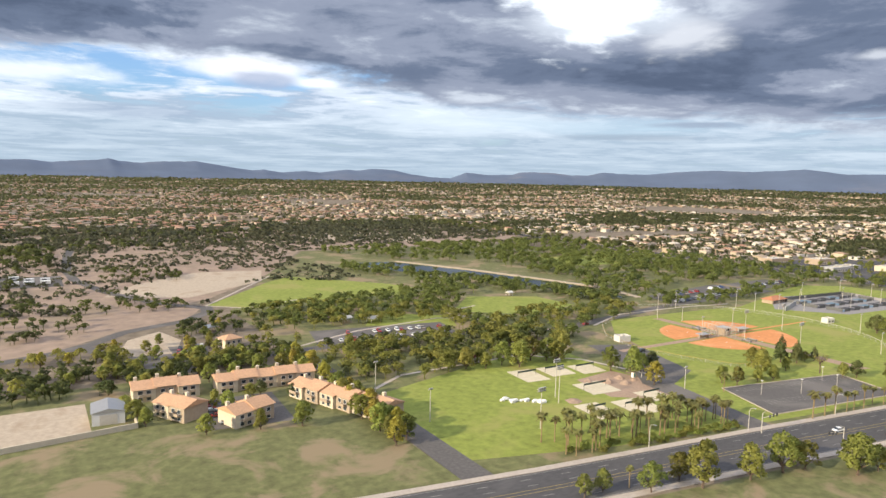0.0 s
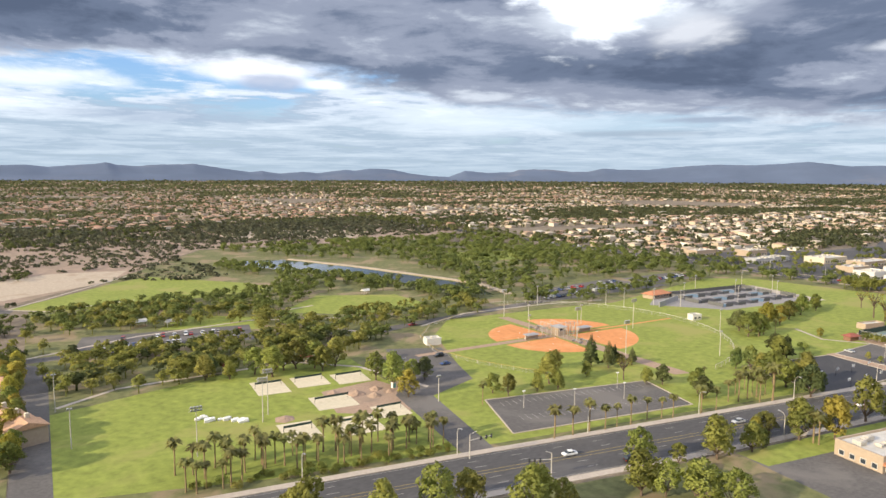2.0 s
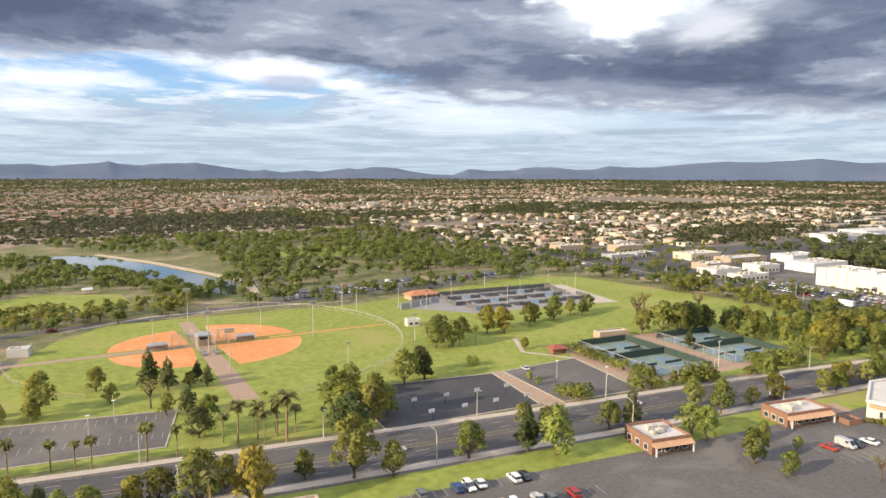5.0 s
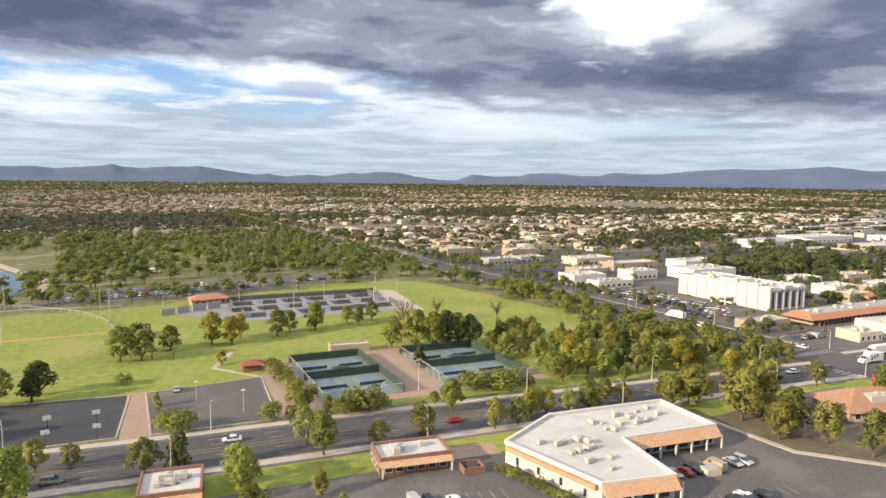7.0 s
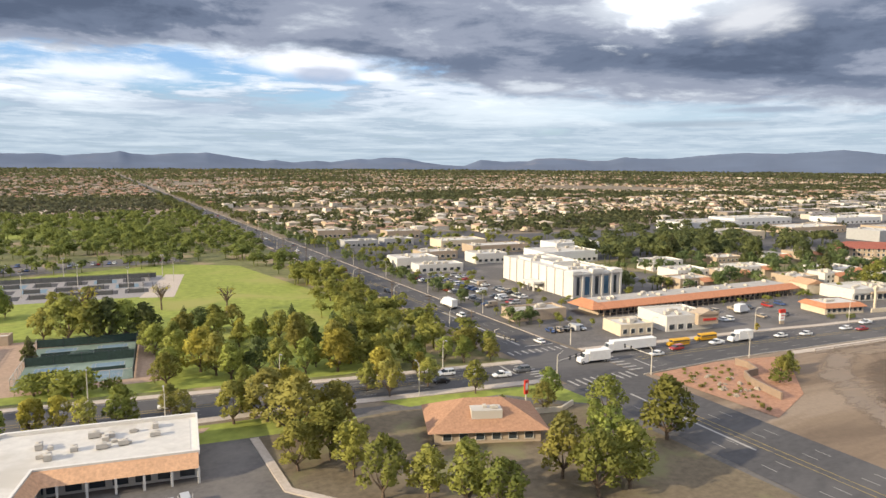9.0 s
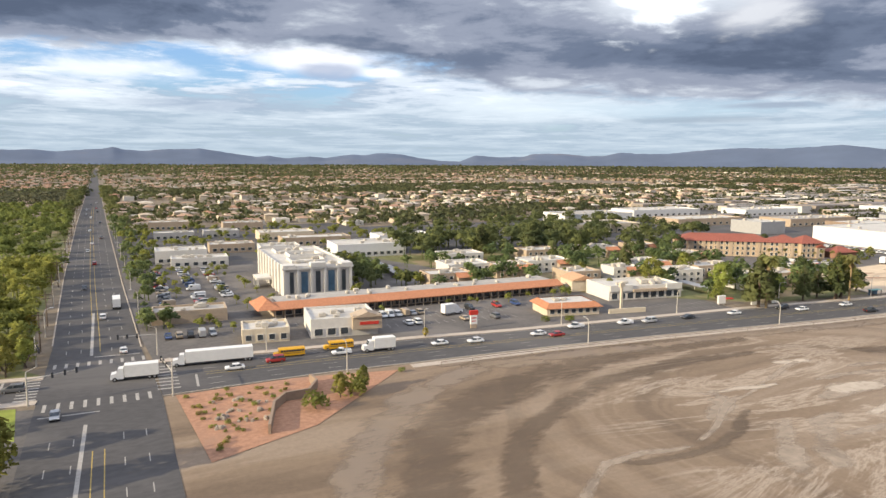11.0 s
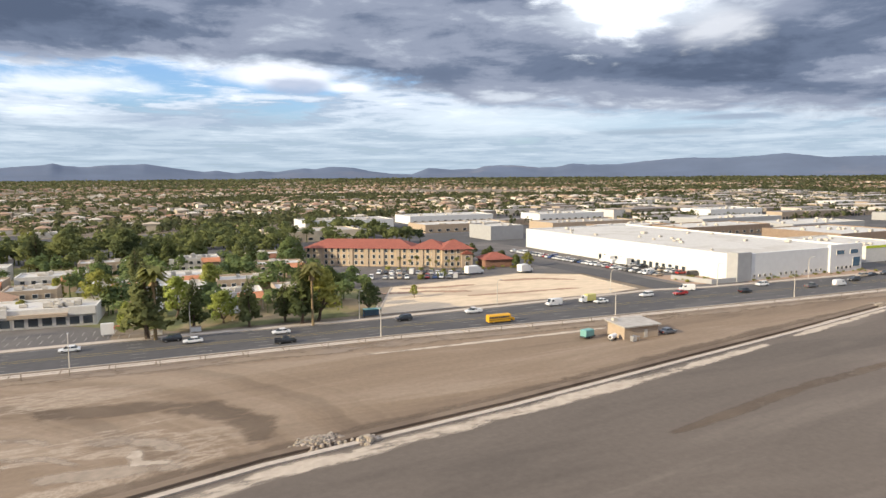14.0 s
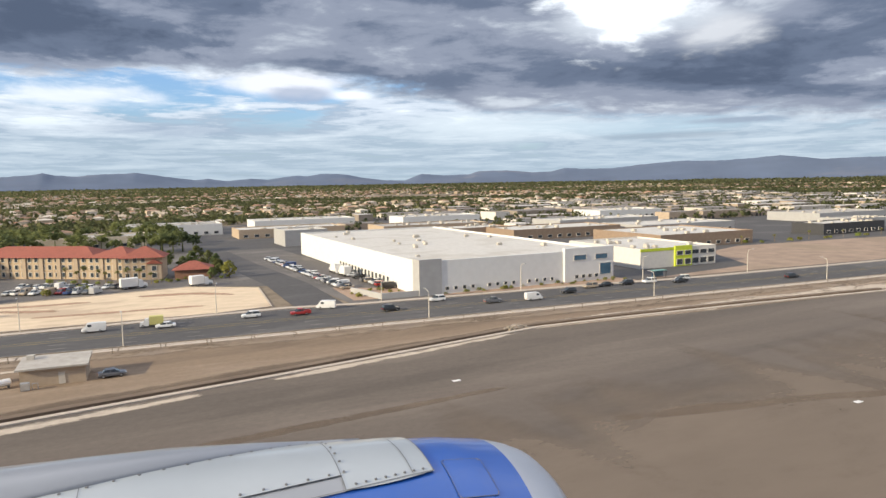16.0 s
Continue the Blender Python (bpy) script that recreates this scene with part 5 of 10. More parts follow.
fx, fy = FIELD
for qa, (dx, dy) in enumerate(((1, 1), (-1, 1), (-1, -1), (1, -1))):
    cx, cy = fx + dx * 2.6, fy + dy * 1.6
    rr = 20.5 if dx > 0 else 18.0
    pts = [(cx, cy)] + [(cx + dx * rr * math.cos(radians(a)), cy + dy * (rr - 1) * math.sin(radians(a))) for a in range(2, 90, 4)]
    lay("infield", pts, 0.004, M["infield"], "orange brick-dust softball infield", "ball field")
    # home plate box, bases and pitcher's circle
    bases = Shape()
    for u, v in ((0.6, 0.6), (10.5, 0.8), (10.5, 10.5), (0.8, 10.5), (6.0, 6.0)):
        bases.box(cx + dx * u - 0.14, cy + dy * v - 0.14, 0.0, cx + dx * u + 0.14, cy + dy * v + 0.14, 0.05)
    tagged(part("base_plates", bases, M["sign_white"]), "white base plates on the infield", "bases")
    # a backstop of tall wire panels behind home plate
    chain_fence([(cx + dx * 4.5, cy - dy * 0.7), (cx - dx * 0.7, cy - dy * 0.7), (cx - dx * 0.7, cy + dy * 4.5)], 3.2, "tall chain-link backstop behind home plate", "backstops", "backstop", step=1.6)
    t = thing("dugout", "low concrete dugout with a flat roof", "dugout", "dugouts", pose(cx + dx * 7.5, cy - dy * 0.9, 0))
    part("roof", Shape().chamfer_box(-2.2, -0.7, 1.25, 2.2, 0.7, 1.4, 0.04), M["metal"], t)
    part("back_wall", Shape().box(-2.2, -0.1 - 0.6 * dy, 0, 2.2, 0.1 - 0.6 * dy, 1.25), M["concrete"], t)
    part("bench", Shape().box(-2.0, -0.15, 0.2, 2.0, 0.15, 0.27), M["steel_pale"], t)
    t = thing("bleacher", "small aluminium bleacher beside the backstop", "bleacher", "bleachers", pose(cx - dx * 1.2, cy + dy * 8.2, 0, 0, 0, 90))
    for k in range(3):
        part("plank", Shape().box(-1.6, -0.6 + 0.4 * k, 0.22 + 0.2 * k, 1.6, -0.35 + 0.4 * k, 0.27 + 0.2 * k), M["metal"], t)
    part("frame", Shape().box(-1.5, -0.6, 0, -1.4, 0.6, 0.6).box(1.4, -0.6, 0, 1.5, 0.6, 0.6), M["metal"], t)
lay("field_walk", [(fx - 2.2, 97), (fx + 2.2, 96), (fx + 2.0, 170), (fx - 1.6, 171)], 0.006, M["tan_gravel"], "concrete walk between the ball fields", "pavement")
lay("field_walk", [(150, fy - 1.3), (fx - 2, fy - 1.3), (fx - 2, fy + 1.3), (150, fy + 0.9)], 0.006, M["tan_gravel"], "concrete walk between the ball fields", "pavement")
lay("field_path", [(fx + 2, fy - 0.6), (246, fy - 0.4), (246, fy + 0.5), (fx + 2, fy + 0.6)], 0.002, M["infield"], "dirt warning track between the outfields", "ball field")
t = thing("score_booth", "two-storey scorers' booth between the ball fields", "booth", m=pose(fx, fy, 0))
part("wall", Shape().box(-1.5, -1.5, 0, 1.5, 1.5, 2.6), M["stucco_tan"], t)
part("roof", Shape().hip(-1.5, -1.5, 1.5, 1.5, 2.6, 3.3, 0.5), M["metal"], t)
windows(t, -1.5, -1.5, 1.5, -1.5, 1.9, 1, 2.0, 0.7)
chain_fence(arc(fx, fy, 48, -78, 80, 40), 1.2, "curved chain-link outfield fence", "outfield fences")
chain_fence([(172, 111), (166, 116), (160, 128), (156, 142)], 0.9, "outfield fence with a yellow top", "outfield fences", top="paint_yellow")
chain_fence([(156, 142), (160, 158), (170, 170), (186, 178)], 0.9, "outfield fence with a yellow top", "outfield fences", top="paint_yellow")


def light_pole(x, y, h, n, label, group):
    t = thing("light_pole", label, "light pole", group, pose(x, y, 0))
    pole = shared(("pole", h), lambda: Shape().tube([(0, 0, -0.05), (0, 0, h * 0.5), (0, 0, h)], [0.11, 0.085, 0.06], 7).mesh("pole", M["steel_pale"]))
    part("pole", pole, None, t)
    bar = shared(("bar", n), lambda: Shape().box(-0.28 * n, -0.05, -0.05, 0.28 * n, 0.05, 0.05).mesh("crossarm", M["steel_pale"]))
    lamp = shared("flood", lambda: Shape().chamfer_box(-0.17, -0.2, -0.16, 0.17, 0.12, 0.16, 0.06).mesh("floodlight", M["metal"]))
    for k in range(1 + (n > 2)):
        arm = part("crossarm", bar, None, t, at=pose(0, 0, h - 0.1 - 0.5 * k))
        for i in range(n):
            part("floodlight", lamp, None, arm, at=pose((i - (n - 1) / 2) * 0.5, -0.14, 0.22, 20, 0, 0))
    return t


for x, y, h in ((102, 114.5, 8.5), (104, 118, 9), (135, 120, 6.5), (137, 108, 5.5), (199, 171, 9), (203, 163, 5), (198, 134, 9.5), (199, 116, 9), (224, 137.5, 9), (214, 150, 6), (220, 103, 6.5), (245, 122, 6.5), (187, 142, 7), (221, 181, 7),
                (265, 154, 6), (244, 170, 7), (246, 163, 7), (88, 104, 8.5), (70, 118, 7), (292, 70, 5.5), (326, 173, 6), (328, 160, 6), (292, 150, 6), (304, 160, 6), (280, 165, 6), (316, 150, 6), (259, 161, 6), (300, 176, 6), (68, 140, 7.5)):
    light_pole(x, y, h, 4 if h > 8 else 2, "tall steel floodlight pole beside the sports fields", "sports floodlights")


def street_lamp(x, y, turn, h=5.0, group="street lamps"):
    t = thing("street_lamp", "steel street lamp with a curved arm", "street lamp", group, pose(x, y, 0, 0, 0, turn))
    me = shared(("lamp_pole", h), lambda: Shape().tube([(0, 0, -0.05), (0, 0, h * 0.8), (0, 0.25, h * 0.95), (0, 1.0, h)], [0.09, 0.06, 0.05, 0.035], 6).mesh("pole", M["steel_pale"]))
    pole = part("pole", me, None, t)
    me = shared("lamp_head", lambda: Shape().chamfer_box(-0.12, 0, -0.05, 0.12, 0.5, 0.05, 0.03).mesh("lamp_head", M["metal"]))
    part("lamp_head", me, None, t, at=pose(0, 0.95, h))
    return t


for x in range(100, 372, 26):
    street_lamp(x, along(FAR_KERB, x) + 1.2, 180)
for x in range(170, 372, 34):
    street_lamp(x + 11, along(NEAR_KERB, x + 11) - 1.2, 0)
for x in range(404, 700, 26):
    street_lamp(x, along(FAR_KERB2, x) + 1.3, 180)
for x in range(392, 700, 40):
    street_lamp(x + 20, along(NEAR_KERB2, x + 20) - 0.8, 0, 4.4)
for y in range(75, 330, 28):
    street_lamp(372.8 - (y - 60) * 0.02, y, -90)
    street_lamp(387.4 - (y - 60) * 0.022, y + 12, 90)
for x, y in ((160, 92), (172, 90), (256, 80), (262, 72), (176, 96), (150, 96)):
    t = thing("lot_lamp", "slim car-park lamp with a flat head", "lamp", "car park lamps", pose(x, y, 0))
    part("pole", shared("lot_pole", lambda: Shape().tube([(0, 0, -0.05), (0, 0, 3.6)], [0.06, 0.045], 6).mesh("pole", M["steel_pale"])), None, t)
    part("lamp_head", shared("lot_head", lambda: Shape().chamfer_box(-0.3, -0.18, 3.55, 0.3, 0.18, 3.68, 0.03).mesh("lamp_head", M["sign_white"])), None, t)

def basketball_hoop(x, y, turn):
    t = thing("basketball_hoop", "white basketball backboard on a steel post in the dark lot", "hoop", "basketball hoops", pose(x, y, 0, 0, 0, turn))
    part("post", shared("hoop_post", lambda: Shape().tube([(0, 0.45, -0.05), (0, 0.45, 1.45), (0, 0.08, 1.8)], [0.06, 0.055, 0.045], 6).mesh("post", M["steel_dark"])), None, t)
    board = part("backboard", shared("hoop_board", lambda: Shape().chamfer_box(-0.55, 0.0, 1.55, 0.55, 0.05, 2.2, 0.02).mesh("backboard", M["sign_white"])), None, t)
    part("ring", shared("hoop_ring", lambda: Shape().tube([(0.14 * math.cos(i * 0.524), -0.17 + 0.14 * math.sin(i * 0.524), 1.68) for i in range(13)], [0.014] * 13, 5).mesh("ring", M["tile_orange"])), None, board)


for x in (222.3, 228.6, 234.8, 241.2):
    basketball_hoop(x, 77.2 - (x - 222) * 0.05, 0)
    basketball_hoop(x, 70.8 - (x - 222) * 0.04, 180)

# sand volleyball courts and the building site beside them
lay("site_dirt", [(118, 126), (132, 128), (136, 116), (128, 104), (116, 112)], 0.0, M["tan_gravel"], "bare dirt of a small building site", "ground")
for x0, y0, x1, y1 in ((105.5, 130, 112.5, 140), (114.5, 131, 122, 139), (123.5, 129, 131, 137), (113.5, 115, 122, 123.5), (103, 102, 109.5, 111.5), (112.5, 100, 121, 109.5), (122.5, 105, 129, 112)):
    k = -8 * 0.0175
    pts = [(x0, y0), (x1, y0 - 0.6), (x1 + 0.6, y1 - 0.6), (x0 + 0.6, y1)]
    lay("sand_court", pts, 0.01, M["court_sand"], "pale sand volleyball court", "sand court")
    t = thing("volleyball_net", "volleyball net between two posts", "net", "volleyball nets", pose((x0 + x1) / 2, (y0 + y1) / 2, 0))
    w = (x1 - x0) / 2 - 0.6
    for sgn in (-1, 1):
        part("post", Shape().tube([(0, 0, 0), (0, 0, 1.5)], [0.05, 0.05], 6), M["steel_dark"], t, at=pose(sgn * w, 0, 0))
    part("net", Shape().box(-w, -0.01, 0.95, w, 0.01, 1.4), M["fence_green"], t)
prng = random.Random(31)
for i, (x, y, r, h) in enumerate(((124, 121, 2.0, 1.0), (127, 118, 1.6, 0.9), (129, 122, 1.4, 0.8), (106, 114, 2.0, 0.5), (120, 124, 1.4, 0.6), (131, 119, 1.0, 0.6))):
    s = Shape()
    n = 14
    ring = [[(math.cos(2 * math.pi * j / n) * r * q * prng.uniform(0.8, 1.15), math.sin(2 * math.pi * j / n) * r * q * prng.uniform(0.8, 1.15), h * (1 - q) * prng.uniform(0.85, 1.1)) for j in range(n)] for q in (1.0, 0.7, 0.35)]
    s.add([p for rg in ring for p in rg] + [(0, 0, h)], [(k * n + j, k * n + (j + 1) % n, (k + 1) * n + (j + 1) % n, (k + 1) * n + j) for k in range(2) for j in range(n)] + [(2 * n + j, 2 * n + (j + 1) % n, 3 * n) for j in range(n)])
    ob = tagged(part("dirt_pile", s, M["tan_gravel"]), "heap of reddish soil on the building site", "dirt pile", "dirt piles")
    ob.location = (x, y, 0)
t = thing("portable_toilet", "white portable toilet cabin on the site", "cabin", m=pose(133, 121, 0))
part("cabin", Shape().chamfer_box(-0.4, -0.4, 0, 0.4, 0.4, 1.3, 0.08), M["sign_white"], t)
part("door", Shape().box(-0.28, -0.43, 0.08, 0.28, -0.40, 1.1), M["teal"], t)
for i, (x, y) in enumerate(((92, 122), (93, 120), (96, 119), (98, 117.5), (99, 116))):
    s = Shape()
    for _ in range(5):
        a, b, c = prng.uniform(-0.9, 0.9), prng.uniform(-0.6, 0.6), prng.uniform(0.3, 0.7)
        s.chamfer_box(a - 0.5, b - 0.35, 0, a + 0.5, b + 0.35, c, 0.15)
    ob = tagged(part("sandbag_stack", s, M["sign_white"]), "stack of pale bags on the lawn", "bags", "bag stacks")
    ob.location = (x, y, 0)

# tennis courts
def tennis(x0, y0, x1, y1, turn, n, label):
    cx, cy = (x0 + x1) / 2, (y0 + y1) / 2
    w, d = x1 - x0, y1 - y0
    m = pose(cx, cy, 0, 0, 0, turn)
    ob = upward(setting("tennis_court", sheet([(-w / 2, -d / 2), (w / 2, -d / 2), (w / 2, d / 2), (-w / 2, d / 2)], 0.012), M["court_green"], label, "tennis court"))
    ob.matrix_basis = m
    for r in range(2):
        for i in range(n):
            a, b = -w / 2 + w * (i + 0.5) / n, -d / 4 + r * d / 2
            hw, hd = w / n * 0.30, d * 0.19
            p = setting("play_area", sheet([(a - hw, b - hd), (a + hw, b - hd), (a + hw, b + hd), (a - hw, b + hd)], 0.017), M["court_blue"], "blue-green playing area", "tennis court")
            upward(p).matrix_basis = m
            s = Shape()
            for u in (-hw, -hw * 0.76, hw * 0.76, hw):
                s.box(a + u - 0.035, b - hd, 0.018, a + u + 0.035, b + hd, 0.024)
            for v in (-hd, -hd * 0.54, hd * 0.54, hd):
                s.box(a - hw, b + v - 0.035, 0.018, a + hw, b + v + 0.035, 0.024)
            q = setting("court_lines", s, M["paint_white"], "white court lines", "line")
            q.matrix_basis = m
            t = thing("tennis_net", "tennis net between two posts", "net", "tennis nets", m @ pose(a, b, 0))
            part("net", Shape().box(-hw * 1.1, -0.012, 0.05, hw * 1.1, 0.012, 0.6), M["fence_green"], t)
            for sg in (-1, 1):
                part("post", Shape().tube([(sg * hw * 1.1, 0, 0), (sg * hw * 1.1, 0, 0.64)], [0.04, 0.04], 5), M["steel_dark"], t)
    for line in ([(-w / 2, -d / 2), (w / 2, -d / 2)], [(w / 2, -d / 2), (w / 2, d / 2)], [(w / 2, d / 2), (-w / 2, d / 2)], [(-w / 2, d / 2), (-w / 2, -d / 2)], [(-w / 2, 0), (w / 2, 0)]):
        if line[0] == (-w / 2, -d / 2) or line[1] == (-w / 2, -d / 2):
            f = chain_fence(line, 1.7, "open chain-link fence round the tennis courts", "tennis fences", "court_fence")
        else:
            f = screen_fence(line, 1.7, "dark green windscreen fence round the tennis courts", "tennis fences")
        f.matrix_basis = m
    t = thing("court_shelter", "small green shelter between the courts", "shelter", "court shelters", m @ pose(0, 0.9, 0))
    part("roof", Shape().hip(-1.6, -0.8, 1.6, 0.8, 1.5, 1.95, 0.2), M["fence_green"], t)
    for a in (-1.4, 1.4):
        for b in (-0.6, 0.6):
            part("post", Shape().box(a - 0.06, b - 0.06, 0, a + 0.06, b + 0.06, 1.5), M["steel_dark"], t)


lay("court_surround", [(270, 98), (292, 102), (318, 96), (318, 66), (272, 68)], -0.004, M["tan_gravel"], "reddish gravel between the tennis courts", "ground")
tennis(275.5, 70.5, 290, 97, -3, 2, "green tennis courts with faded surfaces")
tennis(298.5, 69.5, 315, 94, -4, 2, "grey-green tennis courts beside the trees")
t = flat_building("restroom", "low tan restroom block with a white roof", 290.5, 101.5, 8.5, 3.0, 1.35, -9, "stucco_tan", "roof_white", 0, "restroom", 41)
t = flat_building("field_hut", "small pale hut at the outfield fence", 251.8, 137, 3.6, 2.6, 1.5, -9, "stucco_white", "metal", 0, "hut", 42)
windows(t, -1.6, -1.3, 1.6, -1.3, 0.8, 2, 0.9, 0.6)
flat_building("concession_hut", "small white concession hut with a flat roof", 160, 151, 4.2, 3.0, 1.5, -9, "stucco_white", "roof_white", 1, "hut", 43)
t = thing("ramada", "small red-roofed shelter beside the car park", "shelter", m=pose(268.5, 95.5, 0, 0, 0, -8))
part("roof", Shape().hip(-2.0, -1.4, 2.0, 1.4, 1.3, 2.1, 0.3), M["tile_red"], t)
part("wall", Shape().box(-1.7, -1.1, 0, 1.7, 1.1, 1.3), M["brick"], t)

# the pickleball and handball courts behind the lawn
lay("court_slab", [(258, 162), (282, 180), (326, 173), (323, 139), (276, 142)], 0.004, M["court_grey"], "grey concrete court slab", "court")
lay("court_path", [(318, 138), (326, 136), (332, 172), (327, 174)], 0.008, M["concrete"], "pale path beside the courts", "path")
for row, (y0, n, xs) in enumerate(((146, 6, 278), (155, 6, 276), (164, 6, 278))):
    for i in range(n):
        x = xs + i * 7.3
        lay("play_court", [(x + 0.5, y0), (x + 6.2, y0 - 0.3), (x + 6.4, y0 + 5.6), (x + 0.7, y0 + 6.0)], 0.012, M["court_blue"] if (i + row) % 3 == 0 else M["new_asphalt"], "dark painted playing court", "court")
        screen_fence([(x + 1.4, y0 - 0.35), (x + 5.0, y0 - 0.55)], 1.25, "dark windscreen fence between the grey courts", "court fences", "fence_grey")
    screen_fence([(xs, y0 - 0.2), (xs + 0.2, y0 + 6.4)], 1.5, "dark windscreen fence between the grey courts", "court fences", "fence_grey")
    screen_fence([(xs + n * 7.3, y0 - 0.2), (xs + n * 7.3 + 0.2, y0 + 6.4)], 1.5, "dark windscreen fence between the grey courts", "court fences", "fence_grey")
screen_fence([(278, 172.5), (324, 170)], 1.5, "dark windscreen fence between the grey courts", "court fences", "fence_grey")
for i in range(4):
    x = 260 + i * 4.2
    t = thing("handball_wall", "grey concrete handball wall", "wall", "handball walls", pose(x, 158 + i * 1.6, 0, 0, 0, 10))
    part("wall", Shape().box(-1.8, -0.15, -0.05, 1.8, 0.15, 1.9), M["tilt_grey"], t)
t = thing("recreation_building", "low recreation building with an orange-red hip roof", "building", m=pose(272.5, 172, 0, 0, 0, 4))
part("wall", Shape().box(-5, -2.4, -0.05, 5, 2.4, 1.6), M["stucco_tan"], t)
part("roof", Shape().hip(-5, -2.4, 5, 2.4, 1.6, 2.9, 0.7), M["tile_orange"], t)
windows(t, -4.6, -2.4, 4.6, -2.4, 0.85, 5, 0.8, 0.7)
for x, y, w, c, lab in ((262, 246, 5.0, "sign_white", "open picnic pavilion with a pale double roof"), (104, 152, 2.2, "tile_red", "small red-roofed picnic shelter"), (123, 150, 2.2, "tile_red", "small red-roofed picnic shelter"),
                        (92, 214, 4.0, "roof_white", "pale flat picnic shelter among trees"), (101, 210, 4.5, "roof_white", "pale flat picnic shelter among trees"), (176, 232, 2.6, "stucco_white", "small white shelter by the lake"), (48, 220, 4.6, "metal", "white metal-roofed store among trees")):
    t = thing("picnic_shelter", lab, "shelter", "picnic shelters", pose(x, y, 0, 0, 0, 12))
    part("roof", Shape().gable(-w / 2, -w / 3, w / 2, w / 3, 1.5, 2.2, "x", 0.3), M[c], t)
    for a in (-1, 1):
        for b in (-1, 1):
            part("post", Shape().box(a * w * 0.45 - 0.07, b * w * 0.3 - 0.07, 0, a * w * 0.45 + 0.07, b * w * 0.3 + 0.07, 1.5), M["steel_pale"], t)
    part("table", Shape().box(-0.6, -0.25, 0.38, 0.6, 0.25, 0.44).box(-0.08, -0.2, 0, 0.08, 0.2, 0.38), M["concrete"], t)
# paths through the park
ppath = Shape()
for line in ([(96, 262), (68, 252), (56, 262), (70, 282), (100, 326)], [(140, 118), (133, 140), (120, 152), (80, 150), (68, 142)], [(168, 172), (190, 182), (226, 182), (250, 178)], [(152, 170), (140, 186), (132, 214), (150, 220)],
             [(269, 90), (262, 100), (268, 112)], [(246.5, 89), (249, 89)], [(60, 186), (90, 200), (124, 206), (150, 196)]):
    ribbon(dense(line, 4), 0.55, 0.01, ppath)
setting("park_path", ppath, M["concrete"], "narrow pale park path", "path")
lay("lot_island", [(246.2, 90), (249.4, 89.6), (248.2, 67.2), (243.8, 67.6)], 0.016, M["tan_gravel"], "gravel island between the car parks", "ground")
lay("lot_island", [(269.4, 92), (273, 92), (270, 66), (266.6, 65.6)], 0.016, M["tan_gravel"], "gravel bed beside the tennis courts", "ground")

# ---------- apartments with buff tile roofs ----------
def townhouse_row(name, label, x, y, turn, n, seed, step=0.0, depth=6.2):
    t = thing(name, label, "apartments", "tiled apartments", pose(x, y, 0, 0, 0, turn))
    rg = random.Random(seed)
    for i in range(n):
        w, h = 4.6, 2.9 + 0.25 * (i % 2)
        a, b = i * w - n * w / 2, step * i + rg.uniform(-0.3, 0.3)
        part("wall", Shape().box(a, b, -0.05, a + w, b + depth, h), M["stucco_tan"] if i % 2 else M["stucco_cream"], t)
        part("roof", Shape().gable(a, b, a + w, b + depth, h, h + 1.15, "x", 0.3), M["tile_buff"], t)
        part("chimney", Shape().chamfer_box(a + 0.5, b + depth * 0.6, h, a + 1.2, b + depth * 0.6 + 0.7, h + 1.7, 0.08), M["stucco_cream"], t)
        part("balcony", Shape().box(a + 1.2, b - 0.9, 1.35, a + 3.6, b, 1.5).box(a + 1.2, b - 0.9, 1.5, a + 3.6, b - 0.82, 2.0), M["stucco_tan"], t)
        windows(t, a + 0.6, b, a + w - 0.6, b, 0.8, 2, 0.9, 0.8)
        windows(t, a + 0.6, b, a + w - 0.6, b, 2.2, 2, 0.9, 0.75)
        windows(t, a + w - 0.6, b + depth, a + 0.6, b + depth, 2.2, 2, 0.9, 0.75)
    return t


lay("apartment_grounds", [(-20, 100), (61, 92), (61, 174), (-20, 174)], -0.012, M["rough_grass"], "dry planted ground round the apartments", "ground")
lay("apartment_court", [(29, 134), (46, 132), (47, 152), (29, 153)], 0.0, M["old_asphalt"], "asphalt court between the apartments", "car park")
townhouse_row("apartment_row", "two-storey stucco apartments with buff tile roofs", 47, 155, -4, 5, 1)
townhouse_row("apartment_row", "two-storey stucco apartments with buff tile roofs", 25, 157, -2, 3, 2, depth=7)
townhouse_row("apartment_row", "two-storey stucco apartments with buff tile roofs", 54, 134, -72, 6, 3, 0.6)
townhouse_row("apartment_row", "two-storey stucco apartments with buff tile roofs", 38, 134, 20, 2, 4)
townhouse_row("apartment_row", "two-storey stucco apartments with buff tile roofs", 23, 144, -60, 2, 5)
t = thing("metal_barn", "white metal storage barn with a pitched roof", "barn", m=pose(12.5, 150, 0, 0, 0, -4))
part("wall", Shape().box(-3, -3.5, -0.05, 3, 3.5, 2.6), M["tilt_white"], t)
part("roof", Shape().gable(-3, -3.5, 3, 3.5, 2.6, 3.4, "y", 0.2, 0, 0), M["metal"], t)
part("door", Shape().box(-1.6, -3.56, 0, 1.6, -3.5, 2.1), M["steel_pale"], t)
lay("storage_yard", [(-20, 138), (9, 142), (9, 162), (-20, 162)], 0.0, M["pale_dirt"], "bare storage yard", "ground")
setting("yard_wall", raised(dense([(-20, 138), (17, 142), (17, 146)], 4), 0.12, -0.05, 1.1), M["stucco_cream"], "pale block wall round the yard", "wall")
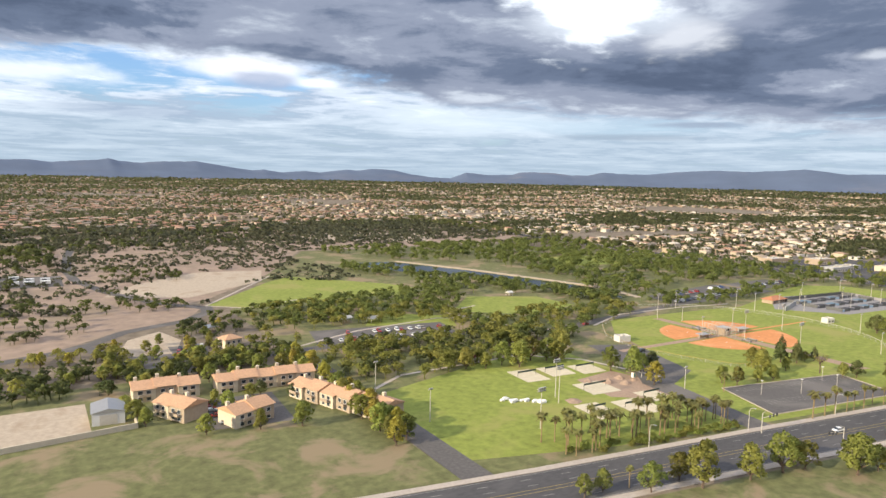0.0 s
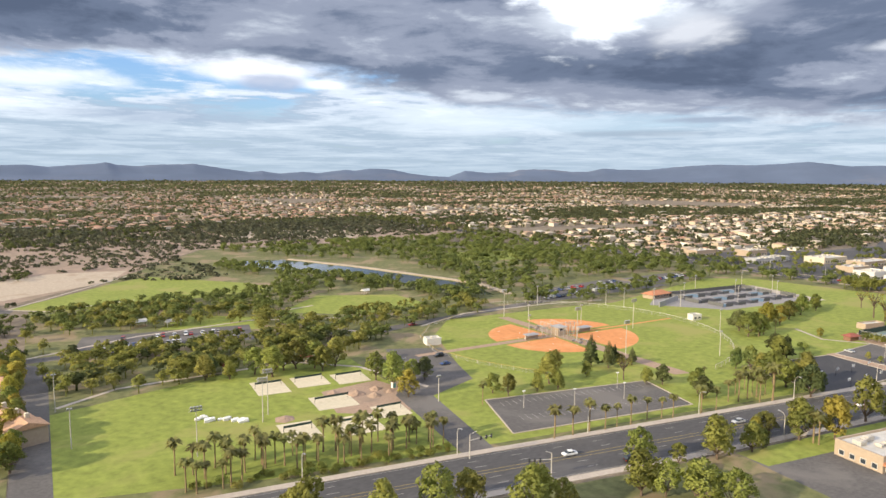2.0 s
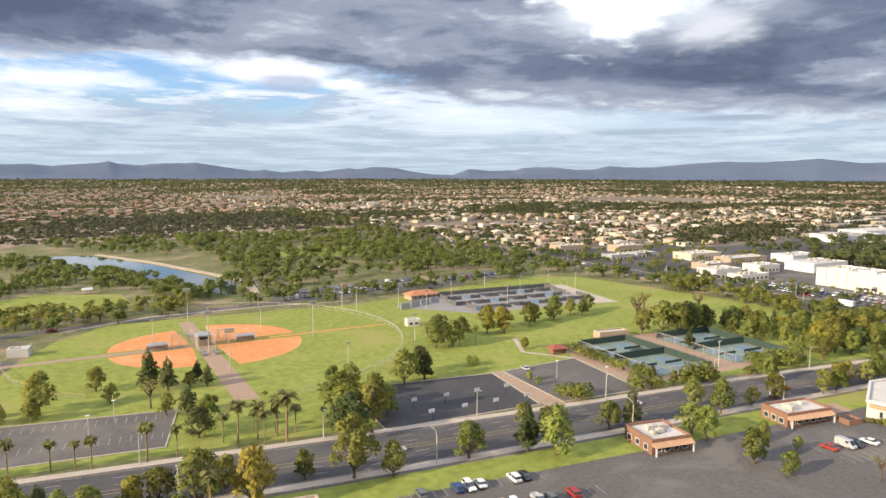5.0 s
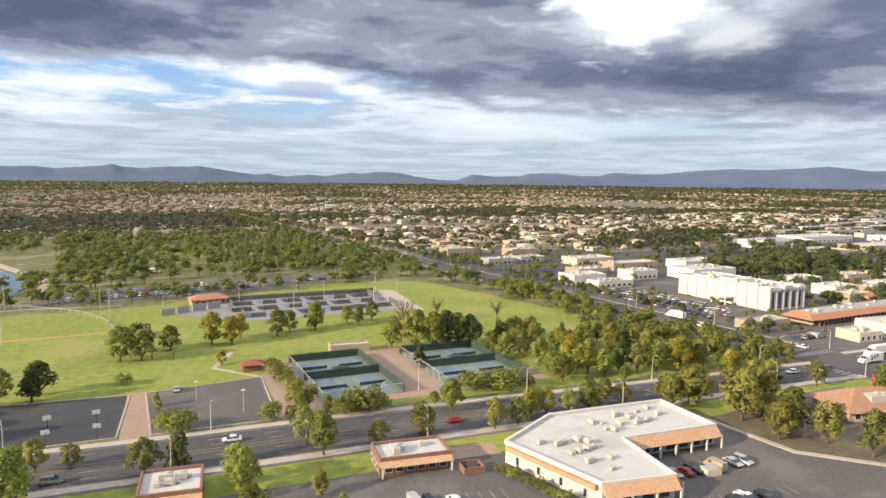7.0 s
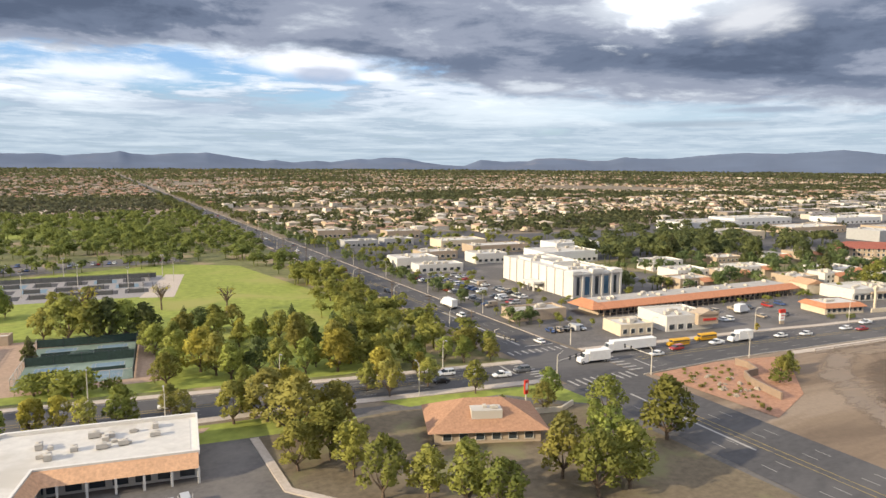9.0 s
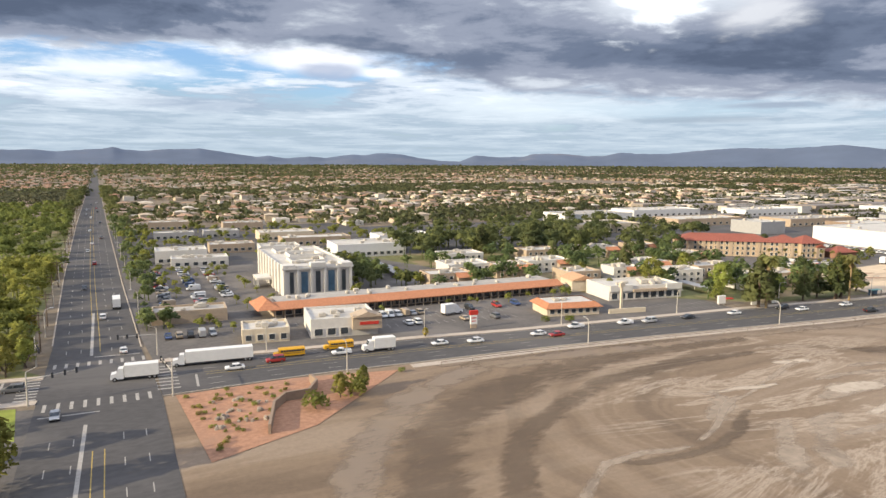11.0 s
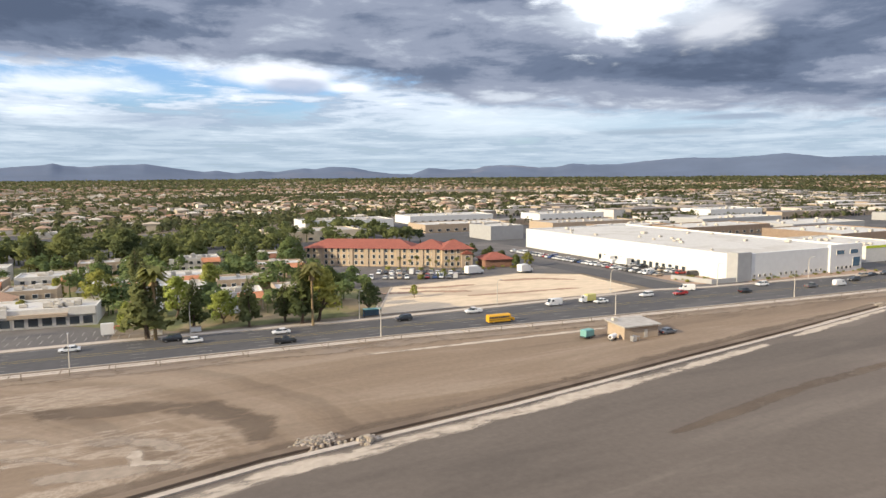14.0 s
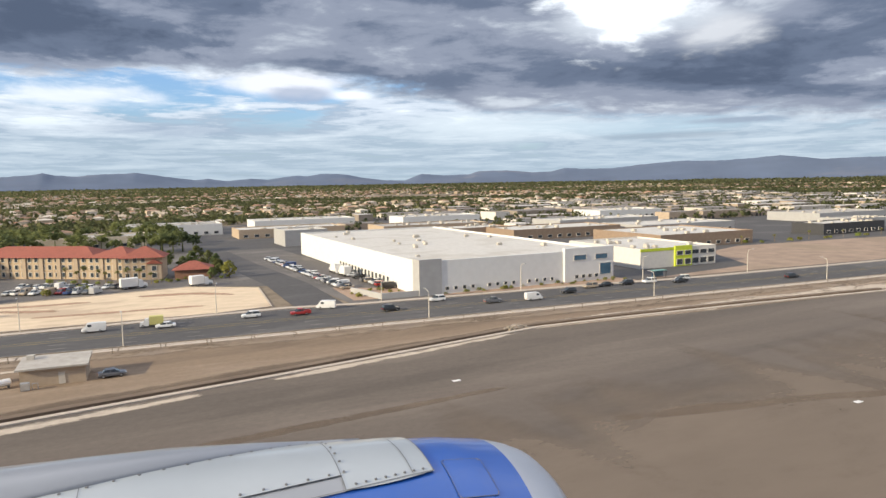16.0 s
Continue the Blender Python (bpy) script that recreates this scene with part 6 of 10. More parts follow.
lay("clinic_lot", [(18, 178), (40, 176), (42, 196), (22, 198)], 0.006, M["old_asphalt"], "small car park among trees", "car park")

t = thing("caretaker_house", "small cream house with a pale hip roof among trees", "house", m=pose(49, 198, 0, 0, 0, 15))
part("wall", Shape().box(-2.6, -2.2, -0.05, 2.6, 2.2, 2.6), M["stucco_cream"], t)
part("roof", Shape().hip(-2.6, -2.2, 2.6, 2.2, 2.6, 3.7, 0.35), M["tile_buff"], t)
windows(t, -2.4, -2.2, 2.4, -2.2, 1.7, 3, 0.7, 0.7)
# rows of parked trailers at the desert's edge
tr_rng = random.Random(77)
lay("trailer_lot", [(-70, 338), (12, 330), (12, 362), (-70, 370)], -0.02, M["old_asphalt"], "gravel lot with rows of trailers", "car park")
for j in range(3):
    for i in range(13):
        if tr_rng.random() < 0.75:
            t = thing("trailer", "white travel trailer parked on a gravel lot", "trailer", "travel trailers", pose(-62 + i * 5.6 + tr_rng.uniform(-0.5, 0.5), 344 + j * 8 - i * 0.5, 0, 0, 0, tr_rng.uniform(-6, 6)))
            part("body", Shape().chamfer_box(-2.0, -0.7, 0.3, 2.0, 0.7, 1.75, 0.12), M["sign_white"], t)
            part("window", Shape().box(-1.2, -0.73, 1.0, 0.6, -0.701, 1.4), M["glass"], t)
            part("skirt", Shape().box(-1.8, -0.6, -0.05, 1.8, 0.6, 0.3), M["steel_dark"], t)
# ---------- shops on the near side of the main road ----------
t = thing("shop_plaza", "L-shaped shop plaza with tiled mansards and a white roof", "shops", m=pose(0, 0, 0))
PL = [(288.8, 37.2), (291.8, 21.7), (301.1, 19.6), (303.6, 31.2), (319.1, 29.2), (320.2, 40.6), (300.2, 43.0), (291.6, 38.6)]
PH = 2.6
s = Shape()
s.prism(PL, -0.05, PH)
part("wall", s, M["stucco_white"], t)
s = Shape()
cxp, cyp = 300.5, 34.0
s.add([(x + (cxp - x) * 0.04, y + (cyp - y) * 0.04, PH + 0.03) for x, y in PL], [tuple(range(len(PL)))])
upward(part("roof", s, M["roof_white"], t, "white membrane roof"))
part("parapet", raised(PL + PL[:1], 0.22, PH - 0.02, PH + 0.45), M["stucco_white"], t)
def mansard(t, a, b, out, z0=1.7, z1=2.95, mt="tile_buff"):
    d = Vector((b[0] - a[0], b[1] - a[1])).normalized()
    n = Vector((d.y, -d.x)) * out
    s = Shape()
    s.add([(a[0] + n.x, a[1] + n.y, z0), (b[0] + n.x, b[1] + n.y, z0), (b[0], b[1], z1), (a[0], a[1], z1), (a[0], a[1], z0), (b[0], b[1], z0)],
          [(0, 1, 2, 3), (0, 4, 5, 1), (1, 5, 2), (0, 3, 4)])
    part("mansard", s, M[mt], t, "buff tiled mansard")
    k = int((Vector(b) - Vector(a)).length / 2.4)
    for i in range(k + 1):
        p = Vector(a) + (Vector(b) - Vector(a)) * i / max(1, k) + n * 0.9
        part("post", shared("plaza_post", lambda: Shape().box(-0.12, -0.12, 0, 0.12, 0.12, 1.75).mesh("post", M["stucco_white"])), None, t, at=pose(p.x, p.y, 0))


mansard(t, (303.4, 31.2), (319.1, 29.2), 1.7)
mansard(t, (291.8, 21.7), (301.1, 19.6), 1.5)
mansard(t, (301.2, 19.7), (303.6, 31.0), 1.2)
part("tile_band", raised([(288.7, 36.6), (291.5, 22.2)], 0.4, 1.95, 2.5), M["tile_buff"], t, "narrow orange tile band along the wall")
windows(t, 304, 31.1, 319, 29.2, 0.9, 7, 1.5, 1.2)
windows(t, 292.2, 21.6, 300.9, 19.7, 0.9, 4, 1.5, 1.2)
windows(t, 288.9, 36.8, 291.7, 22.2, 0.9, 4, 0.5, 1.0)
roof_units(t, random.Random(51), 291, 23, 300, 37, PH + 0.05, 14, 0.75)
roof_units(t, random.Random(52), 302, 33, 319, 40, PH + 0.05, 14, 0.75)
t = thing("tile_roof_restaurant", "restaurant with a broad reddish tile hip roof", "restaurant", m=pose(353, 27.5, 0, 0, 0, -20))
part("wall", Shape().box(-6.5, -4.2, -0.05, 6.5, 4.2, 1.7), M["stucco_tan"], t)
part("roof", Shape().hip(-6.5, -4.2, 6.5, 4.2, 1.7, 4.3, 0.9), M["tile_rust"], t, "weathered reddish clay tile roof")
part("roof_well", Shape().box(-1.9, -3.2, 2.5, 1.9, -0.6, 3.7), M["roof_white"], t, "white equipment well in the roof")
roof_units(t, random.Random(53), -2.5, -3.4, 2.5, -0.9, 3.7, 3, 0.5)
windows(t, -6, -4.2, 6, -4.2, 0.9, 6, 1.0, 0.8)
t = thing("pole_sign", "tall red sign on a single post", "sign", m=pose(362.5, 32, 0))
part("post", Shape().tube([(0, 0, -0.05), (0, 0, 3.4)], [0.12, 0.12], 6), M["steel_pale"], t)
part("panel", Shape().chamfer_box(-0.3, -0.15, 1.9, 0.3, 0.15, 3.9, 0.05), M["sign_red"], t)
part("letter_bar", Shape().box(-0.2, -0.17, 2.5, 0.2, -0.152, 3.5), M["sign_white"], t)
setting("corner_wall", raised(dense([(356, 26.5), (360, 30), (366, 28.5), (369, 30)], 2), 0.15, -0.05, 0.7), M["stucco_cream"], "low curved cream garden wall", "wall")
t = thing("monument_sign", "white monument sign on a brick base", "sign", m=pose(283.8, 51.0, 0, 0, 0, -8))
part("base", Shape().box(-1.1, -0.3, -0.05, 1.1, 0.3, 0.6), M["brick"], t)
part("panel", Shape().chamfer_box(-1.0, -0.22, 0.6, 1.0, 0.22, 2.4, 0.06), M["sign_white"], t)
part("letter_bar", Shape().box(-0.7, -0.24, 1.6, 0.7, -0.222, 1.85).box(-0.6, -0.24, 1.1, 0.6, -0.222, 1.3), M["steel_dark"], t)
t = thing("trash_enclosure", "low block trash enclosure with an open top", "enclosure", m=pose(283.5, 37, 0, 0, 0, -10))
part("wall", Shape().box(-1.4, -1.2, -0.05, 1.4, -1.05, 0.9).box(-1.4, 1.05, -0.05, 1.4, 1.2, 0.9).box(-1.4, -1.05, -0.05, -1.25, 1.05, 0.9).box(1.25, -1.05, -0.05, 1.4, 1.05, 0.9), M["brick"], t)
part("dumpster", Shape().chamfer_box(-0.8, -0.7, 0, 0.8, 0.7, 0.75, 0.1), M["steel_dark"], t)
t = thing("trash_enclosure", "low block trash enclosure with an open top", "enclosure", m=pose(310.5, 22.5, 0, 0, 0, -10))
part("wall", Shape().box(-1.1, -0.9, -0.05, 1.1, 0.9, 0.8), M["stucco_cream"], t)
part("lid", Shape().box(-1.0, -0.8, 0.8, 1.0, 0.8, 0.86), M["roof_grey"], t)
# porches and awnings of the small restaurants
for nm, x, y, tn, w, d, mt in (("entrance", 188.3, 46.3, -8, 13, 8.5, "tile_orange"), ("entrance", 277.4, 42.5, -10, 9.5, 5.6, "tile_buff"), ("entrance", 248.4, 46, -10, 7, 7, "tile_buff")):
    p = [o for o in bpy.data.objects if o.name.split(".")[0] in ("tan_restaurant", "brick_diner") and abs(o.location.x - x) < 0.1][0]
    sh = Shape()
    sh.add([(-w / 2, -d / 2 - 1.0, 1.35), (w / 2, -d / 2 - 1.0, 1.35), (w / 2, -d / 2, 1.85), (-w / 2, -d / 2, 1.85), (-w / 2, -d / 2, 1.3), (w / 2, -d / 2, 1.3)], [(0, 1, 2, 3), (0, 4, 5, 1), (1, 5, 2), (0, 3, 4)])
    part("awning", sh, M[mt], p, "tiled awning along the front")
    windows(p, -w / 2 + 0.4, -d / 2, w / 2 - 0.4, -d / 2, 0.8, int(w / 1.5), 0.9, 0.8)
    windows(p, -w / 2, d / 2 - 0.4, -w / 2, -d / 2 + 0.4, 0.8, int(d / 1.8), 0.9, 0.8)
    part("post", Shape().box(-w / 2 + 0.1, -d / 2 - 0.95, 0, -w / 2 + 0.3, -d / 2 - 0.75, 1.36), M["stucco_white"], p)
    part("post", Shape().box(w / 2 - 0.3, -d / 2 - 0.95, 0, w / 2 - 0.1, -d / 2 - 0.75, 1.36), M["stucco_white"], p)
lay("restaurant_bed", [(326.6, 37), (345, 38.5), (356, 36), (372, 29), (373.5, -7.6), (350, 2), (334.6, 13.6), (327.2, 22)], 0.008, M["shaded_bed_soil"], "brown planted ground under the restaurant's trees", "ground")
setting("drive_kerb", raised(dense([(326.4, 37), (326.9, 22), (334.2, 13.2), (350, 1.2), (373.6, -8.4)], 3), 0.5, -0.03, 0.12), M["concrete"], "broad pale concrete kerb along the curving drive", "kerb")
lay("shop_bed", [(305, 45), (322, 43), (321, 41.5), (300, 44)], 0.012, M["tan_gravel"], "reddish gravel bed behind the plaza", "ground")
lay("shop_bed", [(283, 45), (291, 44), (290, 40), (283, 41)], 0.012, M["tan_gravel"], "reddish gravel bed", "ground")

# ---------- apartments and small blocks west of the crossing ----------
def flat_apartment(x, y, turn, w, d, seed, gable=True):
    t = flat_building("apartment_block", "two-storey stucco apartments with flat white roofs", x, y, w, d, 2.9, turn, "stucco_white" if seed % 2 else "stucco_tan", "roof_white", 5, "apartments", seed, "flat-roofed apartments")
    windows(t, -w / 2 + 0.5, -d / 2, w / 2 - 0.5, -d / 2, 0.85, int(w / 1.9), 0.8, 0.7)
    windows(t, -w / 2 + 0.5, -d / 2, w / 2 - 0.5, -d / 2, 2.2, int(w / 1.9), 0.8, 0.7)
    if gable:
        part("bay", Shape().box(w / 2 - 4.2, -d / 2 - 1.4, -0.05, w / 2 - 0.3, -d / 2 - 0.01, 2.5), M["stucco_tan"], t)
        part("bay_roof", Shape().add([(w / 2 - 4.5, -d / 2 - 1.8, 2.35), (w / 2, -d / 2 - 1.8, 2.35), (w / 2, -d / 2 + 0.2, 3.35), (w / 2 - 4.5, -d / 2 + 0.2, 3.35)], [(0, 1, 2, 3)]).add([(w / 2 - 4.5, -d / 2 - 1.8, 2.3), (w / 2, -d / 2 - 1.8, 2.3), (w / 2, -d / 2 + 0.2, 2.9), (w / 2 - 4.5, -d / 2 + 0.2, 2.9)], [(3, 2, 1, 0)]), M["tile_orange"], t, "orange tiled lean-to roof")
    return t


BLOCKS = ((455, 92, -4, 11, 7), (466, 104, -4, 12, 9), (476, 97, -8, 10, 7), (489, 101, -6, 13, 8), (486, 82, -6, 9, 8), (511, 88, -6, 13, 9), (524, 76, -8, 12, 8), (511, 73, -8, 9, 7),
                                     (530, 60, -8, 9, 8), (519, 60, -8, 8, 7), (500, 120, -4, 12, 8), (520, 118, -4, 12, 8), (536, 96, -8, 11, 8), (474, 122, -4, 12, 8), (538, 118, -4, 10, 8), (500, 82, -6, 8, 6))
for i, (x, y, tn, w, d) in enumerate(BLOCKS):
    flat_apartment(x, y, tn, w, d, 60 + i, i % 3 != 1)
t = thing("tan_gable_house", "cream house with a pale gabled roof", "house", m=pose(480.5, 74, 0, 0, 0, -10))
part("wall", Shape().box(-3, -3, -0.05, 3, 3, 2.6), M["stucco_cream"], t)
part("roof", Shape().gable(-3, -3, 3, 3, 2.6, 3.7, "y", 0.3), M["tile_buff"], t)
for i, (x, y, w) in enumerate(((449, 112, 14), (449, 122, 14), (495, 90, 12), (521, 68, 11), (516, 53, 9), (505, 62, 10))):
    t = thing("carport", "long carport with a pale sheet roof", "carport", "carports", pose(x, y, 0, 0, 0, 84))
    part("roof", Shape().box(-w / 2, -1.4, 1.25, w / 2, 1.4, 1.34), M["metal"], t)
    for k in (-0.45, 0, 0.45):
        part("post", Shape().box(w * k - 0.06, -0.06, 0, w * k + 0.06, 0.06, 1.25), M["steel_pale"], t)
# white and tan halls near the cross road
BUSINESS = ((401, 158, 14, 10, 3.4, "stucco_white"), (405, 147.5, 15, 7, 2.2, "stucco_white"), (442, 204, 20, 12, 2.8, "stucco_cream"), (456, 152, 22, 14, 3.6, "tilt_white"), (404, 219, 14, 8, 2.4, "tilt_grey"), (421, 220, 13, 8, 2.4, "tilt_grey"),
                                         (433, 244, 16, 10, 3.2, "stucco_tan"), (405, 258, 16, 10, 3.2, "stucco_tan"), (418, 176, 14, 9, 2.4, "stucco_tan"), (448, 184, 24, 10, 2.6, "stucco_tan"), (478, 176, 20, 12, 3.0, "tilt_white"), (430, 160, 12, 9, 3.0, "stucco_white"))
HALLS_NEAR = [row[:4] for row in BUSINESS]
for i, (x, y, w, d, h, wl) in enumerate(BUSINESS):
    t = flat_building("business_hall", {"stucco_white": "white flat-roofed business hall", "tilt_white": "white tilt-up business hall", "stucco_cream": "cream flat-roofed business hall", "tilt_grey": "grey low business hall", "stucco_tan": "tan flat-roofed business hall"}[wl],
                      x, y, w, d, h, -3, wl, "roof_white", 6, "hall", 80 + i, "business halls")
    windows(t, -w / 2 + 0.5, -d / 2, w / 2 - 0.5, -d / 2, 1.0, int(w / 2.2), 1.2, 0.9)
for i, (x, y, w, d, h, wl) in enumerate(((571, 182, 34, 18, 3.4, "stucco_cream"), (716, 122, 44, 20, 3.2, "brown_panel"), (729.5, 80, 36, 30, 3.5, "brown_panel"), (868, 118, 46, 26, 3.4, "tilt_grey"), (802, 72, 32, 12, 3.4, "steel_dark"), (762, 112, 44, 22, 3.2, "tilt_grey"), (832, 84, 24, 14, 3.2, "tilt_grey"), (690, 140, 30, 16, 3.2, "brown_panel"), (640, 190, 40, 18, 3.0, "stucco_tan"), (690, 168, 44, 18, 3.2, "stucco_tan"),
                                         (760, 150, 50, 20, 3.4, "tilt_grey"), (818, 200, 40, 22, 3.6, "tilt_white"), (600, 224, 40, 20, 4.0, "tilt_white"), (660, 240, 46, 20, 3.4, "tilt_white"), (720, 220, 40, 18, 3.4, "tilt_white"))):
    t = flat_building("industrial_hall", {"stucco_cream": "long cream industrial hall", "brown_panel": "long brown industrial hall with a white roof", "tilt_grey": "long grey industrial hall", "steel_dark": "dark glass-fronted hall with a flat roof", "stucco_tan": "long tan industrial hall", "tilt_white": "long white industrial hall"}[wl],
                      x, y, w, d, h, -3, wl, "roof_white" if i % 3 else "roof_grey", 10, "hall", 100 + i, "industrial halls")
    windows(t, -w / 2 + 0.5, -d / 2, w / 2 - 0.5, -d / 2, 1.0, int(w / 4), 1.6, 0.9)
# ---------- trees ----------
def tree_meshes(kind, seed):
    """Trunk with limbs, and a crown of many small leaf sprays in uneven lobes; unit height 1."""
    rg = random.Random(seed)
    trunk, crown = Shape(), Shape()
    if kind == "broad":
        th = rg.uniform(0.10, 0.16)
        lean = rg.uniform(-0.03, 0.03)
        trunk.tube([(0, 0, -0.02), (lean, 0, th * 0.5), (lean * 1.5, 0.01, th)], [0.034, 0.026, 0.022], 6)
        lobes = []
        top = rg.uniform(0.30, 0.37)
        for i in range(rg.randint(17, 20)):
            a = i * 2.4 + rg.uniform(-0.5, 0.5)
            z = th + 0.07 + (0.80 - th) * ((i + 0.5) / 20) ** 0.9 + rg.uniform(-0.05, 0.05)
            belly = math.sin(min(1.0, max(0.0, (z - th) / (0.98 - th)) ** 0.75) * math.pi * 0.86 + 0.42)
            rr = top * max(0.15, belly) * rg.uniform(0.45, 0.95)
            lobes.append((lean + rr * math.cos(a), rr * math.sin(a), z, rg.uniform(0.10, 0.165)))
        lobes.append((lean, 0, 0.86, 0.12))
        for x, y, z, r in lobes[3:10]:
            trunk.tube([(lean * 1.5, 0.01, th * 0.9), (x * 0.6, y * 0.6, th + (z - th) * 0.5), (x, y, z)], [0.017, 0.011, 0.004], 5)
        for x, y, z, r in lobes:
            clump(crown, x, y, z - r * 0.85, r, r * 1.8, 84, rg, 0.23, (lean, 0))
    elif kind == "pine":
        trunk.tube([(0, 0, -0.02), (0.01, 0, 0.4), (0.0, 0.01, 0.9)], [0.03, 0.022, 0.006], 6)
        for i in range(15):
            z = 0.18 + 0.78 * (i / 14) ** 0.9
            w = 0.25 * (1 - ((i / 14) ** 1.6) * 0.85) * rg.uniform(0.8, 1.15)
            for j in range(3):
                a = i * 1.9 + j * 2.1 + rg.uniform(-0.4, 0.4)
                x, y = math.cos(a) * w * 0.6, math.sin(a) * w * 0.6
                if j == 0:
                    trunk.tube([(0, 0, z), (x, y, z + 0.02)], [0.008, 0.003], 4, cap=False)
                clump(crown, x, y, z - 0.05, w * 0.5, 0.12, 30, rg, 0.34, (0, 0))
    elif kind == "palm":
        trunk.tube([(0, 0, -0.02), (0.008, 0, 0.4), (0.0, 0.006, 0.84)], [0.024, 0.018, 0.02], 7)
        for i in range(40):
            a, droop = i * 2.399, rg.uniform(-1.1, 1.0)
            ln = rg.uniform(0.17, 0.25)
            d = Vector((math.cos(a), math.sin(a), 0))
            base = Vector((0, 0, 0.85))
            p1 = base + d * ln * 0.5 + Vector((0, 0, 0.09 * droop + 0.03))
            p2 = base + d * ln + Vector((0, 0, 0.10 * droop - 0.05))
            side = Vector((-d.y, d.x, 0)) * 0.045
            crown.add([tuple(base), tuple(p1 + side), tuple(p2), tuple(p1 - side)], [(0, 1, 2, 3)])
        for i in range(16):
            a = i * 2.399 + 1
            d = Vector((math.cos(a), math.sin(a), 0))
            s0 = Vector((0, 0, 0.82)) + d * 0.02
            side = Vector((-d.y, d.x, 0)) * 0.02
            e = Vector((0, 0, 0.70)) + d * rg.uniform(0.03, 0.06)
            trunk.add([tuple(s0 + side), tuple(s0 - side), tuple(e - side), tuple(e + side)], [(0, 1, 2, 3)])
    elif kind == "bare":
        trunk.tube([(0, 0, -0.02), (0.01, 0, 0.3), (0, 0.01, 0.5)], [0.03, 0.022, 0.016], 6)
        for i in range(16):
            a = i * 2.4
            z0, r, z1 = rg.uniform(0.3, 0.5), rg.uniform(0.1, 0.3), rg.uniform(0.6, 1.0)
            m = (math.cos(a) * r * 0.5, math.sin(a) * r * 0.5, (z0 + z1) / 2)
            e = (math.cos(a) * r, math.sin(a) * r, z1)
            trunk.tube([(0, 0, z0), m, e], [0.013, 0.008, 0.002], 4)
            for k in range(3):
                b = a + rg.uniform(-1, 1)
                trunk.tube([m, (m[0] + math.cos(b) * 0.14, m[1] + math.sin(b) * 0.14, m[2] + 0.16)], [0.006, 0.001], 3)
                clump(crown, m[0] + math.cos(b) * 0.14, m[1] + math.sin(b) * 0.14, m[2] + 0.1, 0.05, 0.08, 3, rg, 0.4)
    else:  # a bush
        trunk.tube([(0, 0, -0.02), (0.05, 0, 0.3)], [0.05, 0.02], 5)
        for i in range(6):
            a = i * 2.4
            clump(crown, math.cos(a) * 0.35, math.sin(a) * 0.35, 0.0, 0.38, 0.8 + 0.2 * (i % 2), 60, rg, 0.22, (0, 0))
    return trunk, crown


KINDS = {"broad": ("leaf", "broadleaf park tree with an open olive-green crown"), "olive": ("leaf", "rounded green shade tree on a short trunk"), "pine": ("leaf_dark", "dark green desert pine with layered limbs"),
         "yellow": ("leaf_yellow", "broad tree with yellowing leaves"), "palm": ("frond", "fan palm with a shaggy trunk"), "bare": ("leaf_yellow", "nearly bare pale tree on the lawn"),
         "brown": ("leaf_brown", "broad tree with a browned olive crown"), "bush": ("leaf_bright", "rounded green shrub on bare gravel"), "dark": ("leaf_dark", "dark green shade tree with a dense crown")}
MODELS = {}
for kind, (mt, label) in KINDS.items():
    shape_kind = {"olive": "broad", "yellow": "broad", "brown": "broad", "dark": "broad"}.get(kind, kind)
    MODELS[kind] = []
    for v in range(3 if shape_kind in ("broad", "pine") else 2):
        tr, cr = tree_meshes(shape_kind, 40 + v + 10 * len(MODELS))
        MODELS[kind].append((tr.mesh("trunk", M["frond_dry"] if kind == "palm" else M["bark"]), cr.mesh("crown", M[mt])))
tree_rng = random.Random(5)


PLANTED = []


def tree(kind, x, y, h, group="park trees"):
    near = 2.3 if kind not in ("palm", "bush") else 0.9
    if h > 1 and any(abs(x - a) < near and abs(y - b) < near for a, b in PLANTED):
        return None
    PLANTED.append((x, y))
    tr, cr = tree_rng.choice(MODELS[kind])
    name = {"palm": "palm_tree", "bush": "shrub", "pine": "pine_tree"}.get(kind, "tree")
    wide = {"broad": 1.02, "olive": 0.95, "dark": 1.05, "yellow": 0.95, "brown": 1.0, "bush": 1.0}.get(kind, 1.0) * tree_rng.uniform(0.9, 1.2)
    hh = h * tree_rng.uniform(0.9, 1.1)
    t = thing(name, KINDS[kind][1], {"palm": "palm", "bush": "shrub"}.get(kind, "tree"), group,
              pose(x, y, 0, 0, 0, tree_rng.uniform(0, 360)) @ Matrix.Diagonal((hh * wide, hh * wide, hh, 1)))
    part("trunk", tr, None, t)
    part("crown", cr, None, t)
    return t


BLOCKED = [LOT_A, LOT_B, LOT_C]


def grove(poly, n, kinds, h0, h1, group, seed, gap=2.2):
    """Trees strewn over an area, none too near another."""
    rg = random.Random(seed)
    xs, ys = [p[0] for p in poly], [p[1] for p in poly]
    done, tries = [], 0
    while len(done) < n and tries < n * 30:
        tries += 1
        p = (rg.uniform(min(xs), max(xs)), rg.uniform(min(ys), max(ys)))
        if not inside(p, poly) or any(inside(p, b) for b in BLOCKED):
            continue
        if any(abs(p[0] - q[0]) < gap and abs(p[1] - q[1]) < gap for q in done):
            continue
        done.append(p)
        tree(rg.choice(kinds), p[0], p[1], rg.uniform(h0, h1), group)


